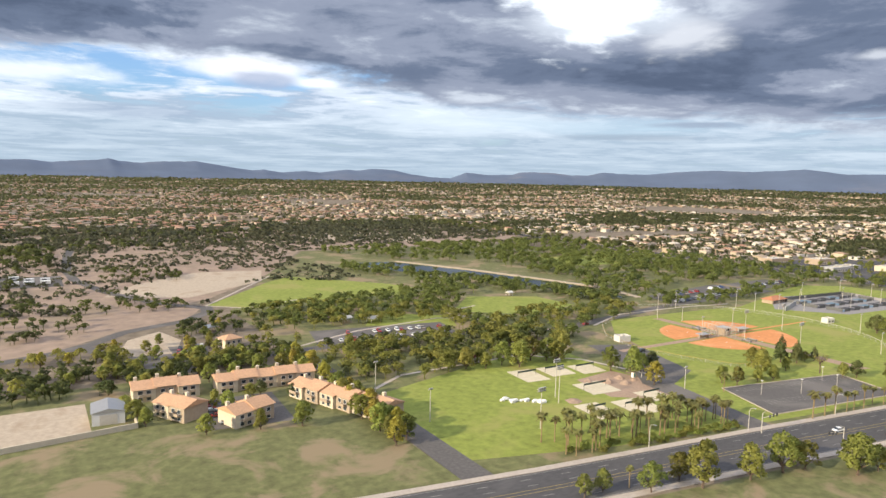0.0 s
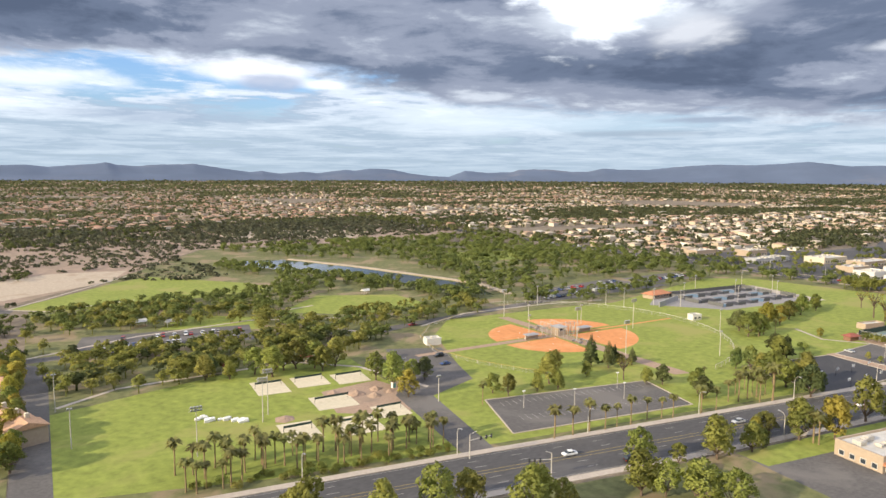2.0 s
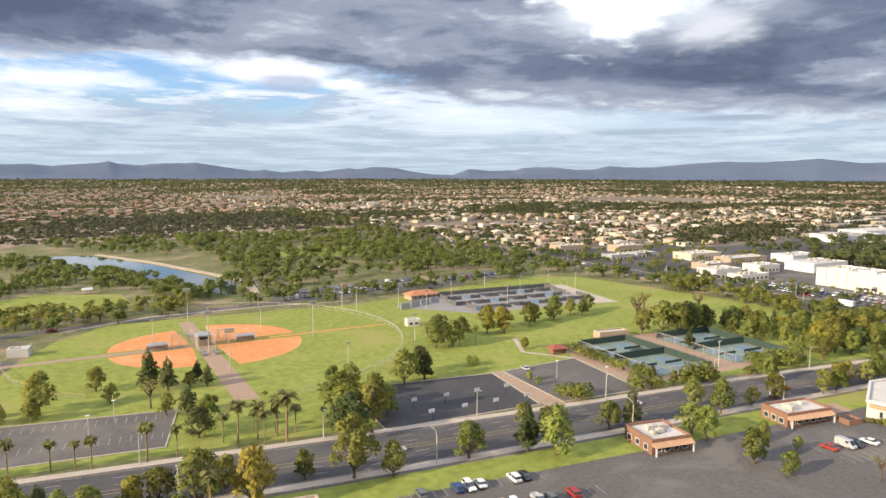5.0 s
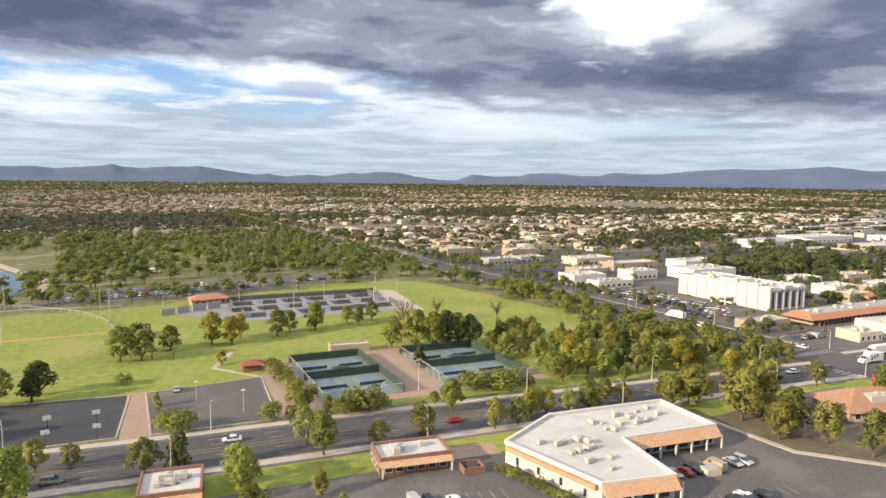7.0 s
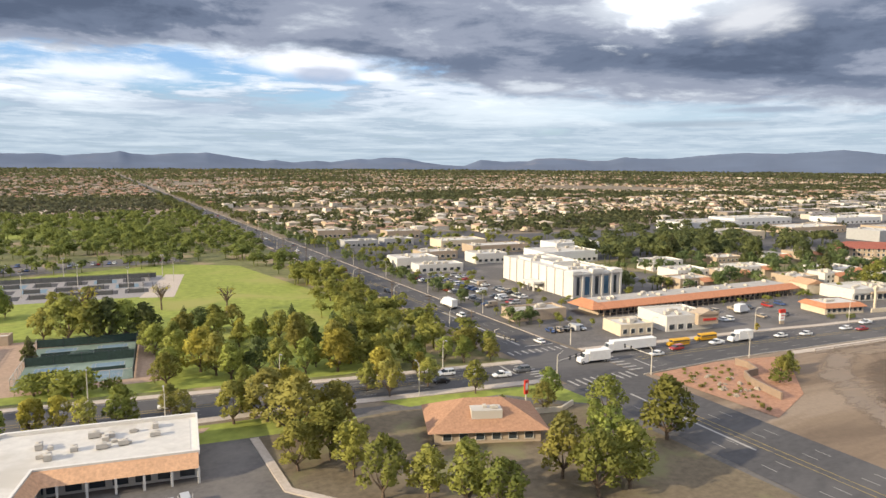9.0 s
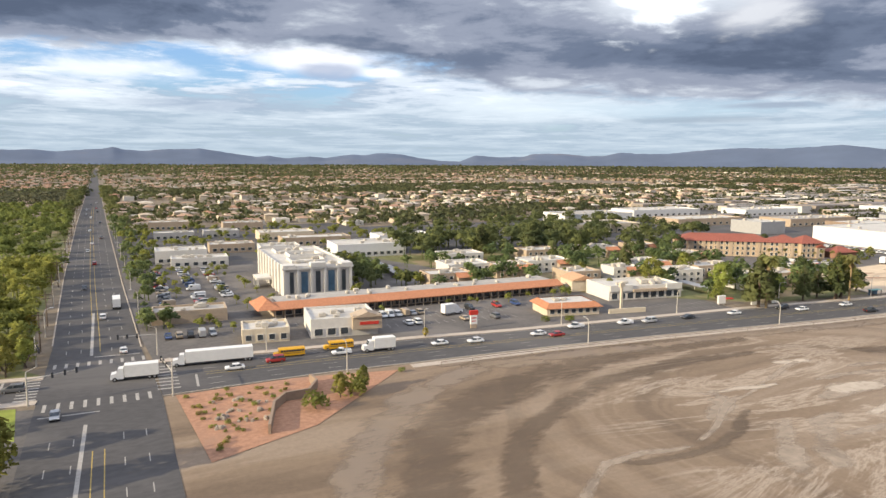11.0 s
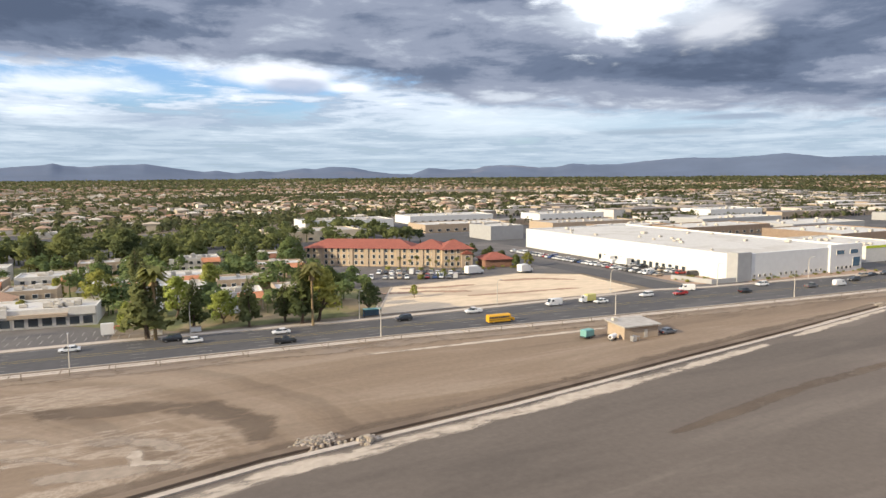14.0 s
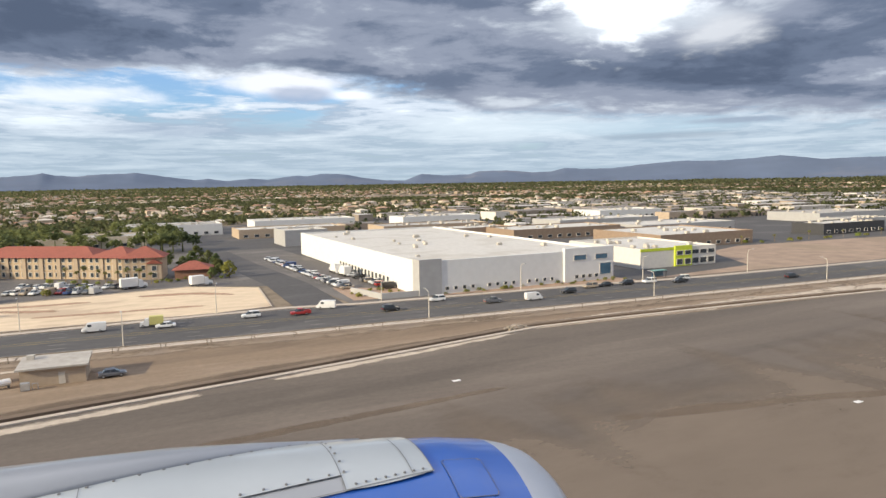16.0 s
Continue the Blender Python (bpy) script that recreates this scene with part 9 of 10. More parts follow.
def wash(line, w0, w1, z, mt, label, fade=2.0):
    """A streak of paler or darker soil; its edge frays out over a short way."""
    pts = dense(line, 1.6)
    fade = min(fade, 0.3 + w0)
    k = len(pts)
    rows = [[], [], [], []]
    for i, p in enumerate(pts):
        a, b = Vector(pts[max(i - 1, 0)]), Vector(pts[min(i + 1, k - 1)])
        d = (b - a).normalized()
        n = Vector((-d.y, d.x))
        taper = min(1.0, 0.15 + i / (k * 0.25), 0.15 + (k - 1 - i) / (k * 0.25))
        wl = (w0 + (w1 - w0) * i / k) * taper * (1 + 0.35 * noise.noise((p[0] * 0.2, p[1] * 0.2, w0)))
        wr = (w0 + (w1 - w0) * i / k) * taper * (1 + 0.35 * noise.noise((p[0] * 0.2, p[1] * 0.2, w0 + 9)))
        for row, off in zip(rows, (wl + fade, wl * 0.7, -wr * 0.7, -wr - fade)):
            row.append((p[0] + n.x * off, p[1] + n.y * off, z))
    s = Shape()
    s.add([p for r in rows for p in r], [(j * k + i, (j + 1) * k + i, (j + 1) * k + i + 1, j * k + i + 1) for j in range(3) for i in range(k - 1)])
    me = s.mesh("soil_streak", frayed(mt))
    core = me.attributes.new("core", "FLOAT", "POINT")
    core.data.foreach_set("value", [0.0 if j in (0, 3) or i in (0, k - 1) else 1.0 for j in range(4) for i in range(k)])
    return upward(setting("soil_streak", me, None, label, "ground"))


FRAYED = {}


def frayed(key):
    """A soil that thins out towards the rim of its streak, in grains and patches."""
    if key in FRAYED:
        return FRAYED[key]
    m = M[key].copy()
    nt = m.node_tree
    at = nt.nodes.new("ShaderNodeAttribute")
    at.attribute_name = "core"
    pos = nt.nodes.new("ShaderNodeNewGeometry").outputs["Position"]
    mp = nt.nodes.new("ShaderNodeMapping")
    mp.inputs["Rotation"].default_value = (0, 0, radians(-24))
    mp.inputs["Scale"].default_value = (0.45, 1.0, 1.0)
    link(nt, pos, mp.inputs[0])
    broad = node(nt, "ShaderNodeTexNoise", Scale=0.22, Detail=7, Roughness=0.66, Distortion=0.9)
    ns = node(nt, "ShaderNodeTexNoise", Scale=1.1, Detail=9, Roughness=0.75, Distortion=0.4)
    link(nt, mp.outputs[0], broad.inputs["Vector"])
    link(nt, mp.outputs[0], ns.inputs["Vector"])
    rough = math_node(nt, "ADD", math_node(nt, "MULTIPLY", math_node(nt, "SUBTRACT", broad.outputs[0], 0.5), 3.0), math_node(nt, "MULTIPLY", math_node(nt, "SUBTRACT", ns.outputs[0], 0.5), 1.7))
    if key == "airfield_light":
        rough = math_node(nt, "MULTIPLY", rough, 0.3)
    v = math_node(nt, "ADD", math_node(nt, "MULTIPLY", at.outputs["Fac"], 1.0), rough)
    full = {"airfield_brown": 0.6, "airfield_light": 0.8, "wash_sand": 0.6, "wash_bright": 0.8}.get(key, 0.85)
    mask = ramp(nt, math_node(nt, "MULTIPLY", v, math_node(nt, "GREATER_THAN", at.outputs["Fac"], 0.0)), [(0.12, (0, 0, 0)), (1.0, (full,) * 3)])
    mask = math_node(nt, "MULTIPLY", mask, math_node(nt, "MULTIPLY", at.outputs["Fac"], 2.2, True))
    ms = nt.nodes.new("ShaderNodeMixShader")
    link(nt, mask, ms.inputs[0])
    link(nt, nt.nodes.new("ShaderNodeBsdfTransparent").outputs[0], ms.inputs[1])
    link(nt, nt.nodes["Principled BSDF"].outputs[0], ms.inputs[2])
    link(nt, ms.outputs[0], nt.nodes["Material Output"].inputs["Surface"])
    FRAYED[key] = m
    return m


M["airfield_pale"] = surface("pale_airfield_soil", (0.275, 0.21, 0.15), 0.95, 0.14, 0.6, 0.1, 0.2, tint=(0.25, 0.195, 0.148), tint_at=(0.45, 0.62))
M["wash_sand"] = surface("washed_silt", (0.45, 0.365, 0.28), 0.95, 0.2, 0.9, 0.25, 0.2, tint=(0.30, 0.24, 0.185), tint_at=(0.5, 0.62))
M["wash_bright"] = surface("bleached_silt", (0.56, 0.47, 0.37), 0.95, 0.15, 0.9, 0.25, 0.2, tint=(0.44, 0.36, 0.28), tint_at=(0.5, 0.66))
M["airfield_brown"] = surface("damp_airfield_soil", (0.15, 0.11, 0.078), 0.95, 0.12, 0.6, 0.1, 0.2, tint=(0.185, 0.138, 0.098), tint_at=(0.45, 0.62))
wash([(392, -34), (397, -12), (402, 3), (407.5, 13), (415, 21.6), (423, 27.6), (431, 30.6), (446, 30.2), (470, 28.4)], 2.0, 1.1, -0.02, "airfield_pale", "pale compacted shoulder curving off the road")
wash([(400, -30), (406, -6), (412.5, 9.8), (417.2, 13.7), (424.4, 18.6), (433.9, 22.8), (446, 26), (460, 27.4), (480, 25.5)], 2.8, 1.2, -0.03, "airfield_brown", "dark damp band curving across the dirt", 4.0)
wash([(408, -30), (414, -6), (421, 5), (430, 12), (442, 17.5), (456, 20), (474, 19)], 1.2, 0.8, -0.029, "airfield_brown", "dark turning track across the dirt", 3.0)
wash([(418, -9), (421.6, -5.8), (426.1, -2.7), (430.8, -2.3), (434.4, -3.2), (438.1, -3.2)], 0.35, 0.3, -0.018, "wash_sand", "bleached sand where water ran", 0.6)
wash([(438.1, -2.9), (442.5, -0.9), (446.5, 1.6), (449, 3.4), (452, 4.9), (455, 5.4), (458.2, 6.6), (462, 8.2), (465.9, 9.6), (470, 11.4), (474.5, 12.7), (473.6, 14.4), (471.4, 15.1)], 0.16, 0.34, -0.018, "wash_sand", "bleached sand where water ran", 0.5)
wash([(444, 0.6), (450, 4.4), (452, 7.5), (449, 8.5)], 0.9, 0.4, -0.02, "wash_sand", "bleached sand where water ran", 1.2)
wash([(427, -3.6), (434, -4.5), (440, -4.2), (444.4, -2.6), (448, 0.0), (452, 2.6)], 0.55, 0.25, -0.015, "airfield_brown", "dark gully edge in the dirt", 0.8)
wash([(440.8, -13.6), (445, -8.7), (449.8, -4.4), (453, -1.6)], 1.1, 0.5, -0.02, "wash_sand", "bleached sand where water ran", 1.2)
wash([(446, -14), (450, -9), (455, -5), (461, -3)], 1.0, 0.6, -0.02, "wash_sand", "bleached sand where water ran", 1.6)
wash([(462, 0.2), (465.6, 0.8), (470, 1.4), (475.5, 1.2), (481, 0.4)], 0.9, 0.6, -0.02, "wash_sand", "bleached sand where water ran", 1.4)
VEINS = (([(450.9, 8.2), (455.6, 7.8), (460.3, 6.9), (464, 7.2)], 0.35, "wash_bright"), ([(466, 1.4), (469.5, 2.2), (473.5, 1.4), (477, 0.6)], 1.6, "wash_bright"), ([(479, 8.0), (484, 7.4), (488.3, 5.9), (491.4, 2.3)], 0.4, "wash_sand"),
         ([(462.3, -5.6), (469.9, -4.5), (478, -3.8), (483.8, -5.7)], 0.5, "wash_bright"), ([(477, -11.3), (483.3, -11.1), (486.2, -11.6)], 0.5, "wash_sand"), ([(458.4, -11.9), (465, -11.3), (472.3, -10.6)], 0.6, "wash_bright"),
         ([(496.8, -0.9), (497, -4.7), (500.7, -6.5)], 0.35, "wash_bright"), ([(481.4, -2), (484.4, -0.8), (487.6, -0.4)], 0.8, "wash_bright"), ([(454, -8), (462, -8.6), (470, -7.6), (477, -8)], 0.4, "wash_sand"),
         ([(468, 5.6), (474, 5.9), (480, 5.0), (486, 3.2)], 0.4, "wash_sand"), ([(478, 2), (484, 2.3), (490, 0.2), (493, -3)], 0.3, "wash_sand"), ([(447, -17), (456, -14.6), (466, -14)], 0.5, "wash_sand"))
for line, w, mt in VEINS:
    wash(line, w, w * 0.7, -0.017, mt, "bleached sand where water ran", 1.1)
wash([(488, 12.6), (497.3, 10.2), (504.5, 6.6), (507.8, 0.4), (507.1, -6.1)], 1.4, 1.0, -0.03, "airfield_brown", "dark damp band curving across the dirt", 2.5)
wash([(470, 13.6), (474, 13.1), (478, 12.8)], 0.5, 0.3, -0.02, "wash_bright", "bleached sand where water ran", 0.8)
wash([(481, -3.4), (483.8, -1.8), (486, -0.4), (488.6, 0.4)], 0.5, 0.25, -0.02, "wash_bright", "bleached sand where water ran", 0.6)
wash([(492, 2.4), (496.2, 1.2), (499, -1), (501.6, -6)], 0.7, 0.5, -0.02, "wash_sand", "bleached sand where water ran", 1.4)
wash([(488, -4), (495, -5.6), (501, -6.8)], 0.7, 0.5, -0.02, "wash_sand", "bleached sand where water ran", 1.2)
wash([(424, 34), (446, 31), (470, 29), (504, 25), (540, 21), (576, 16), (620, 11), (680, 4), (760, -4)], 1.2, 1.4, -0.022, "airfield_pale", "pale graded shoulder along the road")
M["lot_red"] = surface("reddish_lot_soil", (0.40, 0.25, 0.165), 0.95, 0.15, 0.8, 0.2, 0.2, tint=(0.33, 0.22, 0.15))
for line, w in (([(546, 60), (556, 57.6), (565, 53)], 0.8), ([(552, 63.5), (560, 61), (570, 60)], 0.6), ([(560, 49), (574, 47), (586, 45.4)], 0.5), ([(576, 62), (586, 60), (593, 54)], 0.7)):
    wash(line, w, w * 0.7, 0.004, "lot_red", "reddish damp stain on the sandy lot", 1.2)
wash([(526, 18), (544, 16), (560, 14.4), (566, 14)], 0.25, 0.35, -0.012, "wash_bright", "thin white sand line beside the road")
wash([(436, -30), (470, -20), (506, -12.4), (532, -10.2), (561, -7.0), (578, -4.8)], 0.55, 0.8, -0.008, "wash_bright", "bleached sand rim of the ditch")
wash([(584, -3.8), (604, -1), (618, 1)], 0.5, 0.3, -0.008, "wash_bright", "bleached sand rim of the ditch")
M["airfield_light"] = surface("dry_airfield_soil", (0.198, 0.155, 0.117), 0.95, 0.1, 0.3, 0.02, 0.15, tint=(0.168, 0.132, 0.10), tint_at=(0.42, 0.72), stretch=(0.4, 1, 1))
wash([(500, -90), (540, -86), (577, -81), (620, -79.5), (664, -81), (760, -90), (900, -104)], 61, 62, -0.018, "airfield_light", "paler dry dirt of the open airfield", 2.5)
wash([(540, -22), (566, -19), (590, -18.4), (604, -18)], 0.8, 0.3, -0.012, "airfield_brown", "dark tyre-worn streak on the dirt", 0.5)
wash([(606, -30), (622, -34), (640, -40)], 0.7, 0.4, -0.012, "airfield_brown", "dark tyre-worn streak on the dirt", 0.6)
wash([(436, -25), (455, -19.2), (474, -14.6), (506, -8.6), (532, -6.6), (561, -3.0), (585, 0.2), (606, 2.4), (622, 4.4)], 1.7, 1.9, -0.02, "airfield_brown", "dark bed of the drainage ditch", 0.6)
wash([(596, -0.4), (608, 0.8), (621, 1.8), (637, 0.4), (659, -1.5), (690, -5.5), (760, -12.5), (880, -24), (1000, -36)], 0.35, 0.5, -0.006, "wash_bright", "bleached lip at the edge of the apron", 0.35)
wash([(619, 4.0), (634, 2.6), (647, 1.0), (672, -0.6), (700, -3.8), (740, -8.0), (800, -14)], 1.9, 1.7, -0.012, "wash_bright", "pale sandy strip beside the dark apron")
# the drainage ditch: a sunk channel with two low banks
ditch = [(436, -25.5), (455, -19.6), (474, -15.0), (506, -9.0), (532, -7.0), (561, -3.6), (585, -1.0), (606, 1.6), (622, 3.6), (638, 2.2), (660, -0.4), (690, -4.6)]
setting("ditch_bank", raised(dense(ditch, 3), 0.5, -0.05, 0.22), M["airfield_brown"], "low dark bank of the drainage ditch", "bank")
setting("ditch_bank", raised(dense([(x, y - 1.5) for x, y in ditch], 3), 0.35, -0.05, 0.12), M["concrete"], "pale lip of the drainage ditch", "bank")


def rock_heap(x, y, w, d, n, label, seed):
    rg = random.Random(seed)
    s = Shape()
    for _ in range(n):
        a, b = rg.gauss(0, w / 2.4), rg.gauss(0, d / 2.4)
        r = rg.uniform(0.12, 0.34)
        z = max(0, 0.35 - (abs(a) / w + abs(b) / d) * 0.3)
        pts = [(math.cos(i * 1.047) * r * rg.uniform(0.7, 1.1), math.sin(i * 1.047) * r * rg.uniform(0.7, 1.1)) for i in range(6)]
        s.add([(x + a + p, y + b + q, z - r * 0.3) for p, q in pts] + [(x + a + p * 0.6, y + b + q * 0.6, z + r * 0.7) for p, q in pts],
              [(i, (i + 1) % 6, 6 + (i + 1) % 6, 6 + i) for i in range(6)] + [(6, 7, 8, 9, 10, 11)])
    return tagged(part("rock_heap", s, M["rubble"]), label, "rocks", "rock heaps", "stuff")


rock_heap(511.5, -8.0, 2.6, 1.5, 220, "heap of pale broken rock across the ditch", 1)
rock_heap(515.5, -9.6, 1.2, 1.0, 60, "heap of pale broken rock across the ditch", 2)
rock_heap(619, 3.0, 2.6, 0.6, 80, "line of pale broken rock by the ditch", 3)
# boundary fence along the airfield side of the road
chain_fence([(x, y - 3.4) for x, y in NEAR_KERB2 if 420 < x < 720], 0.8, "low chain-link airfield fence beside the road", "airfield fence", step=5.0, mt="wire_brown", top="wire_brown", post_mt="wire_brown")
# jointed concrete strip between the road and the fence
strip = thing("concrete_strip", "cracked tan concrete strip beside the road", "pavement")
slab = Shape().chamfer_box(-2.62, -0.85, -0.05, 2.62, 0.85, 0.05, 0.02).mesh("slab", M["concrete"])
sx = 424.0
while sx < 760:
    sy = along(NEAR_KERB2, sx) - 1.3
    part("slab", slab, None, strip, at=pose(sx, sy, tones.uniform(-0.015, 0.01), 0, 0, math.degrees(math.atan2(along(NEAR_KERB2, sx + 2) - along(NEAR_KERB2, sx - 2), 4))))
    sx += 5.36
# beside the utility shed
t = thing("generator", "teal generator on a trailer beside the shed", "generator", m=pose(558, 10.4, 0, 0, 0, 10))
part("housing", Shape().chamfer_box(-0.9, -0.55, 0.35, 0.9, 0.55, 1.3, 0.1), M["teal"], t)
part("frame", Shape().box(-1.1, -0.5, 0.2, 1.3, 0.5, 0.35), M["steel_dark"], t)
for sg in (-1, 1):
    part("wheel", WHEEL_MESH, None, t, at=pose(0, sg * 0.55, 0.2))
t = thing("fuel_tank", "white fuel tank on a low frame", "tank", m=pose(560.3, 7.6, 0, 0, 0, 20))
part("tank", Shape().tube([(-0.8, 0, 0.55), (-0.7, 0, 0.55), (0.7, 0, 0.55), (0.8, 0, 0.55)], [0.2, 0.36, 0.36, 0.2], 10), M["sign_white"], t)
part("frame", Shape().box(-0.6, -0.3, -0.03, -0.5, 0.3, 0.3).box(0.5, -0.3, -0.03, 0.6, 0.3, 0.3), M["steel_dark"], t)
car(570.2, 6.6, 0, "sedan", "grey", "", "parked beside the utility shed")
t = thing("antenna_box", "small utility cabinet with pipes", "cabinet", m=pose(562.4, 5.6, 0))
part("cabinet", Shape().chamfer_box(-0.4, -0.25, 0, 0.4, 0.25, 0.8, 0.04), M["metal"], t)
part("pipe", Shape().tube([(0.6, 0, 0), (0.6, 0, 0.6), (1.1, 0, 0.6), (1.1, 0, 0)], [0.05] * 4, 6), M["metal"], t)
part("door_panel", Shape().box(-0.35, -0.27, 0.1, 0.35, -0.25, 0.7), M["steel_pale"], t)
t = thing("shed_trim", "grey door in the shed wall", "door", m=pose(565.6, 6.5, 0, 0, 0, -6))
part("leaf", Shape().box(-0.3, -0.06, 0, 0.3, -0.0, 1.2), M["steel_pale"], t)
for x, y in ((627, -38), (600, -14)):
    lay("marker_slab", [(x, y), (x + 0.9, y), (x + 0.9, y + 0.5), (x, y + 0.5)], 0.02, M["sign_white"], "small white marker slab on the dirt", "marker")
# red gravel bed: curved wall, boulders, desert plants
setting("bed_wall", raised(dense([(397.6, 18.6), (399.6, 25.6), (401.5, 28.2), (404.6, 28.4), (406.4, 31.6), (406.2, 34.0)], 1.2), 0.16, -0.05, 1.15), M["brown_panel"], "curved dark brown screen wall on the gravel bed", "wall")
bed = [(390.5, 35), (404, 35.4), (400, 27), (396, 20), (392, 16)]
br = random.Random(8)
k = 0
while k < 46:
    p = (br.uniform(390, 405), br.uniform(15, 36))
    if inside(p, bed):
        tree("bush", p[0], p[1], br.uniform(0.28, 0.6), "desert plants")
        k += 1
for i in range(10):
    p = (br.uniform(392, 400), br.uniform(22, 34))
    rock_heap(p[0], p[1], 0.8, 0.5, 7, "a few brown boulders on the gravel bed", 20 + i)
for x, y in ((394, -6), (397, -14), (391, -14)):
    tree("bush", x, y, 0.6, "desert plants")


# traffic signals on long arms
def traffic_signal(x, y, turn, arm=5.5):
    t = thing("traffic_signal", "traffic signal mast with a long arm", "traffic signal", "traffic signals", pose(x, y, 0, 0, 0, turn))
    part("mast", Shape().tube([(0, 0, -0.05), (0, 0, 4.2)], [0.11, 0.07], 7), M["steel_pale"], t)
    ar = part("arm", Shape().tube([(0, 0, 3.2), (arm, 0, 3.6)], [0.07, 0.045], 6), M["steel_pale"], t)
    part("lamp_arm", Shape().tube([(0, 0, 4.2), (1.2, 0, 4.7)], [0.05, 0.035], 5), M["steel_pale"], t)
    for k in (0.5, 0.75, 0.98):
        part("signal_head", Shape().chamfer_box(-0.12, -0.1, -0.35, 0.12, 0.1, 0.35, 0.03), M["steel_dark"], ar, at=pose(arm * k, 0, 3.15 + 0.4 * k))


traffic_signal(373.2, 39.5, 10)
traffic_signal(389.2, 36.0, 100)
traffic_signal(388.6, 56.5, 190)
traffic_signal(372.6, 57.5, -80)
traffic_signal(127, 80.6, -10, 4)
traffic_signal(134, 68, 170, 4)
# roadside signs and shelters
t = thing("pylon_sign", "tall pylon sign with red and white panels", "sign", m=pose(440.4, 51.2, 0, 0, 0, -6) @ Matrix.Scale(0.8, 4))
part("post", Shape().box(-0.7, -0.2, -0.05, 0.7, 0.2, 0.9), M["stucco_tan"], t)
part("red_panel", Shape().chamfer_box(-1.0, -0.25, 3.0, 1.0, 0.25, 4.0, 0.05), M["sign_red"], t)
part("white_panel", Shape().chamfer_box(-0.8, -0.24, 0.9, 0.8, 0.24, 2.95, 0.05), M["sign_white"], t)
part("letter_bar", Shape().box(-0.6, -0.26, 2.2, 0.6, -0.242, 2.45).box(-0.6, -0.26, 1.5, 0.5, -0.242, 1.7), M["sign_red"], t)
t = thing("tall_sign_post", "tall pale sign pylon beside the white shop", "sign", m=pose(475, 52.5, 0))
part("post", Shape().box(-0.22, -0.22, -0.05, 0.22, 0.22, 5.6), M["stucco_cream"], t)
part("cap", Shape().chamfer_box(-0.6, -0.3, 4.6, 0.6, 0.3, 5.4, 0.06), M["stucco_cream"], t)
t = thing("street_sign_board", "white sign board with a red awning", "sign", m=pose(497, 47, 0, 0, 0, -8))
part("board", Shape().chamfer_box(-0.9, -0.2, 0.3, 0.9, 0.2, 2.0, 0.05), M["sign_white"], t)
part("post", Shape().box(-0.7, -0.1, -0.05, -0.55, 0.1, 0.3).box(0.55, -0.1, -0.05, 0.7, 0.1, 0.3), M["steel_pale"], t)
part("awning", Shape().box(0.9, -0.5, 1.2, 2.6, 0.5, 1.4), M["sign_red"], t)
for x in (503.5, 509.0):
    t = thing("low_sign", "low white entrance sign", "sign", "entrance signs", pose(x, along(FAR_KERB2, x) + 3, 0, 0, 0, -8))
    part("panel", Shape().chamfer_box(-0.8, -0.15, 0, 0.8, 0.15, 0.75, 0.04), M["sign_white"], t)
    part("cap", Shape().box(-0.9, -0.2, 0.75, 0.9, 0.2, 0.85), M["stucco_tan"], t)
for x, y in ((536.5, 39.6), (670, 27.0)):
    t = thing("bus_shelter", "glass bus shelter with a flat roof", "shelter", "bus shelters", pose(x, y, 0, 0, 0, -6))
    part("roof", Shape().box(-1.5, -0.6, 1.4, 1.5, 0.6, 1.5), M["teal"], t)
    part("back_pane", Shape().box(-1.4, 0.45, 0.15, 1.4, 0.5, 1.4), M["glass_blue"], t)
    for a in (-1.4, 1.4):
        part("post", Shape().box(a - 0.05, -0.5, 0, a + 0.05, -0.4, 1.4), M["steel_dark"], t)
    part("bench", Shape().box(-1.0, 0.0, 0.25, 1.0, 0.35, 0.32), M["steel_dark"], t)
setting("lot_wall", raised(dense([(622, 33.6), (613, 34.6), (611, 44)], 2), 0.15, -0.05, 1.0), M["tilt_grey"], "grey block wall round the warehouse yard", "wall")
setting("shop_wall", raised(dense([(470, 50.2), (478, 48.8)], 2), 0.15, -0.05, 0.9), M["stucco_cream"], "low cream block wall", "wall")
# power poles along the cross road
for y in (66, 84, 104, 126, 150, 176, 206, 240, 280, 320):
    t = thing("power_pole", "wooden power pole with two crossarms", "power pole", "power poles", pose(372.6 - (y - 60) * 0.018, y, 0))
    part("pole", shared("power_pole", lambda: Shape().tube([(0, 0, -0.05), (0, 0, 6.2)], [0.12, 0.08], 6).mesh("pole", M["bark"])), None, t)
    part("crossarm", shared("power_arm", lambda: Shape().box(-0.9, -0.05, 5.6, 0.9, 0.05, 5.72).mesh("crossarm", M["bark"])), None, t)
    part("crossarm", shared("power_arm2", lambda: Shape().box(-0.7, -0.05, 4.9, 0.7, 0.05, 5.0).mesh("crossarm", M["bark"])), None, t)
# two towers far off on the skyline
for dx in (0, 26):
    t = thing("far_tower", "brown tower block far off on the skyline", "tower", "far towers", pose(3880 + dx, 2120 + dx * 1.6, 0))
    part("wall", Shape().chamfer_box(-10, -8, -1, 10, 8, 44, 2), M["brick"], t)
    part("window_band", Shape().box(-10.2, -8.2, 8, 10.2, 8.2, 9).box(-10.2, -8.2, 20, 10.2, 8.2, 21).box(-10.2, -8.2, 32, 10.2, 8.2, 33), M["glass"], t)

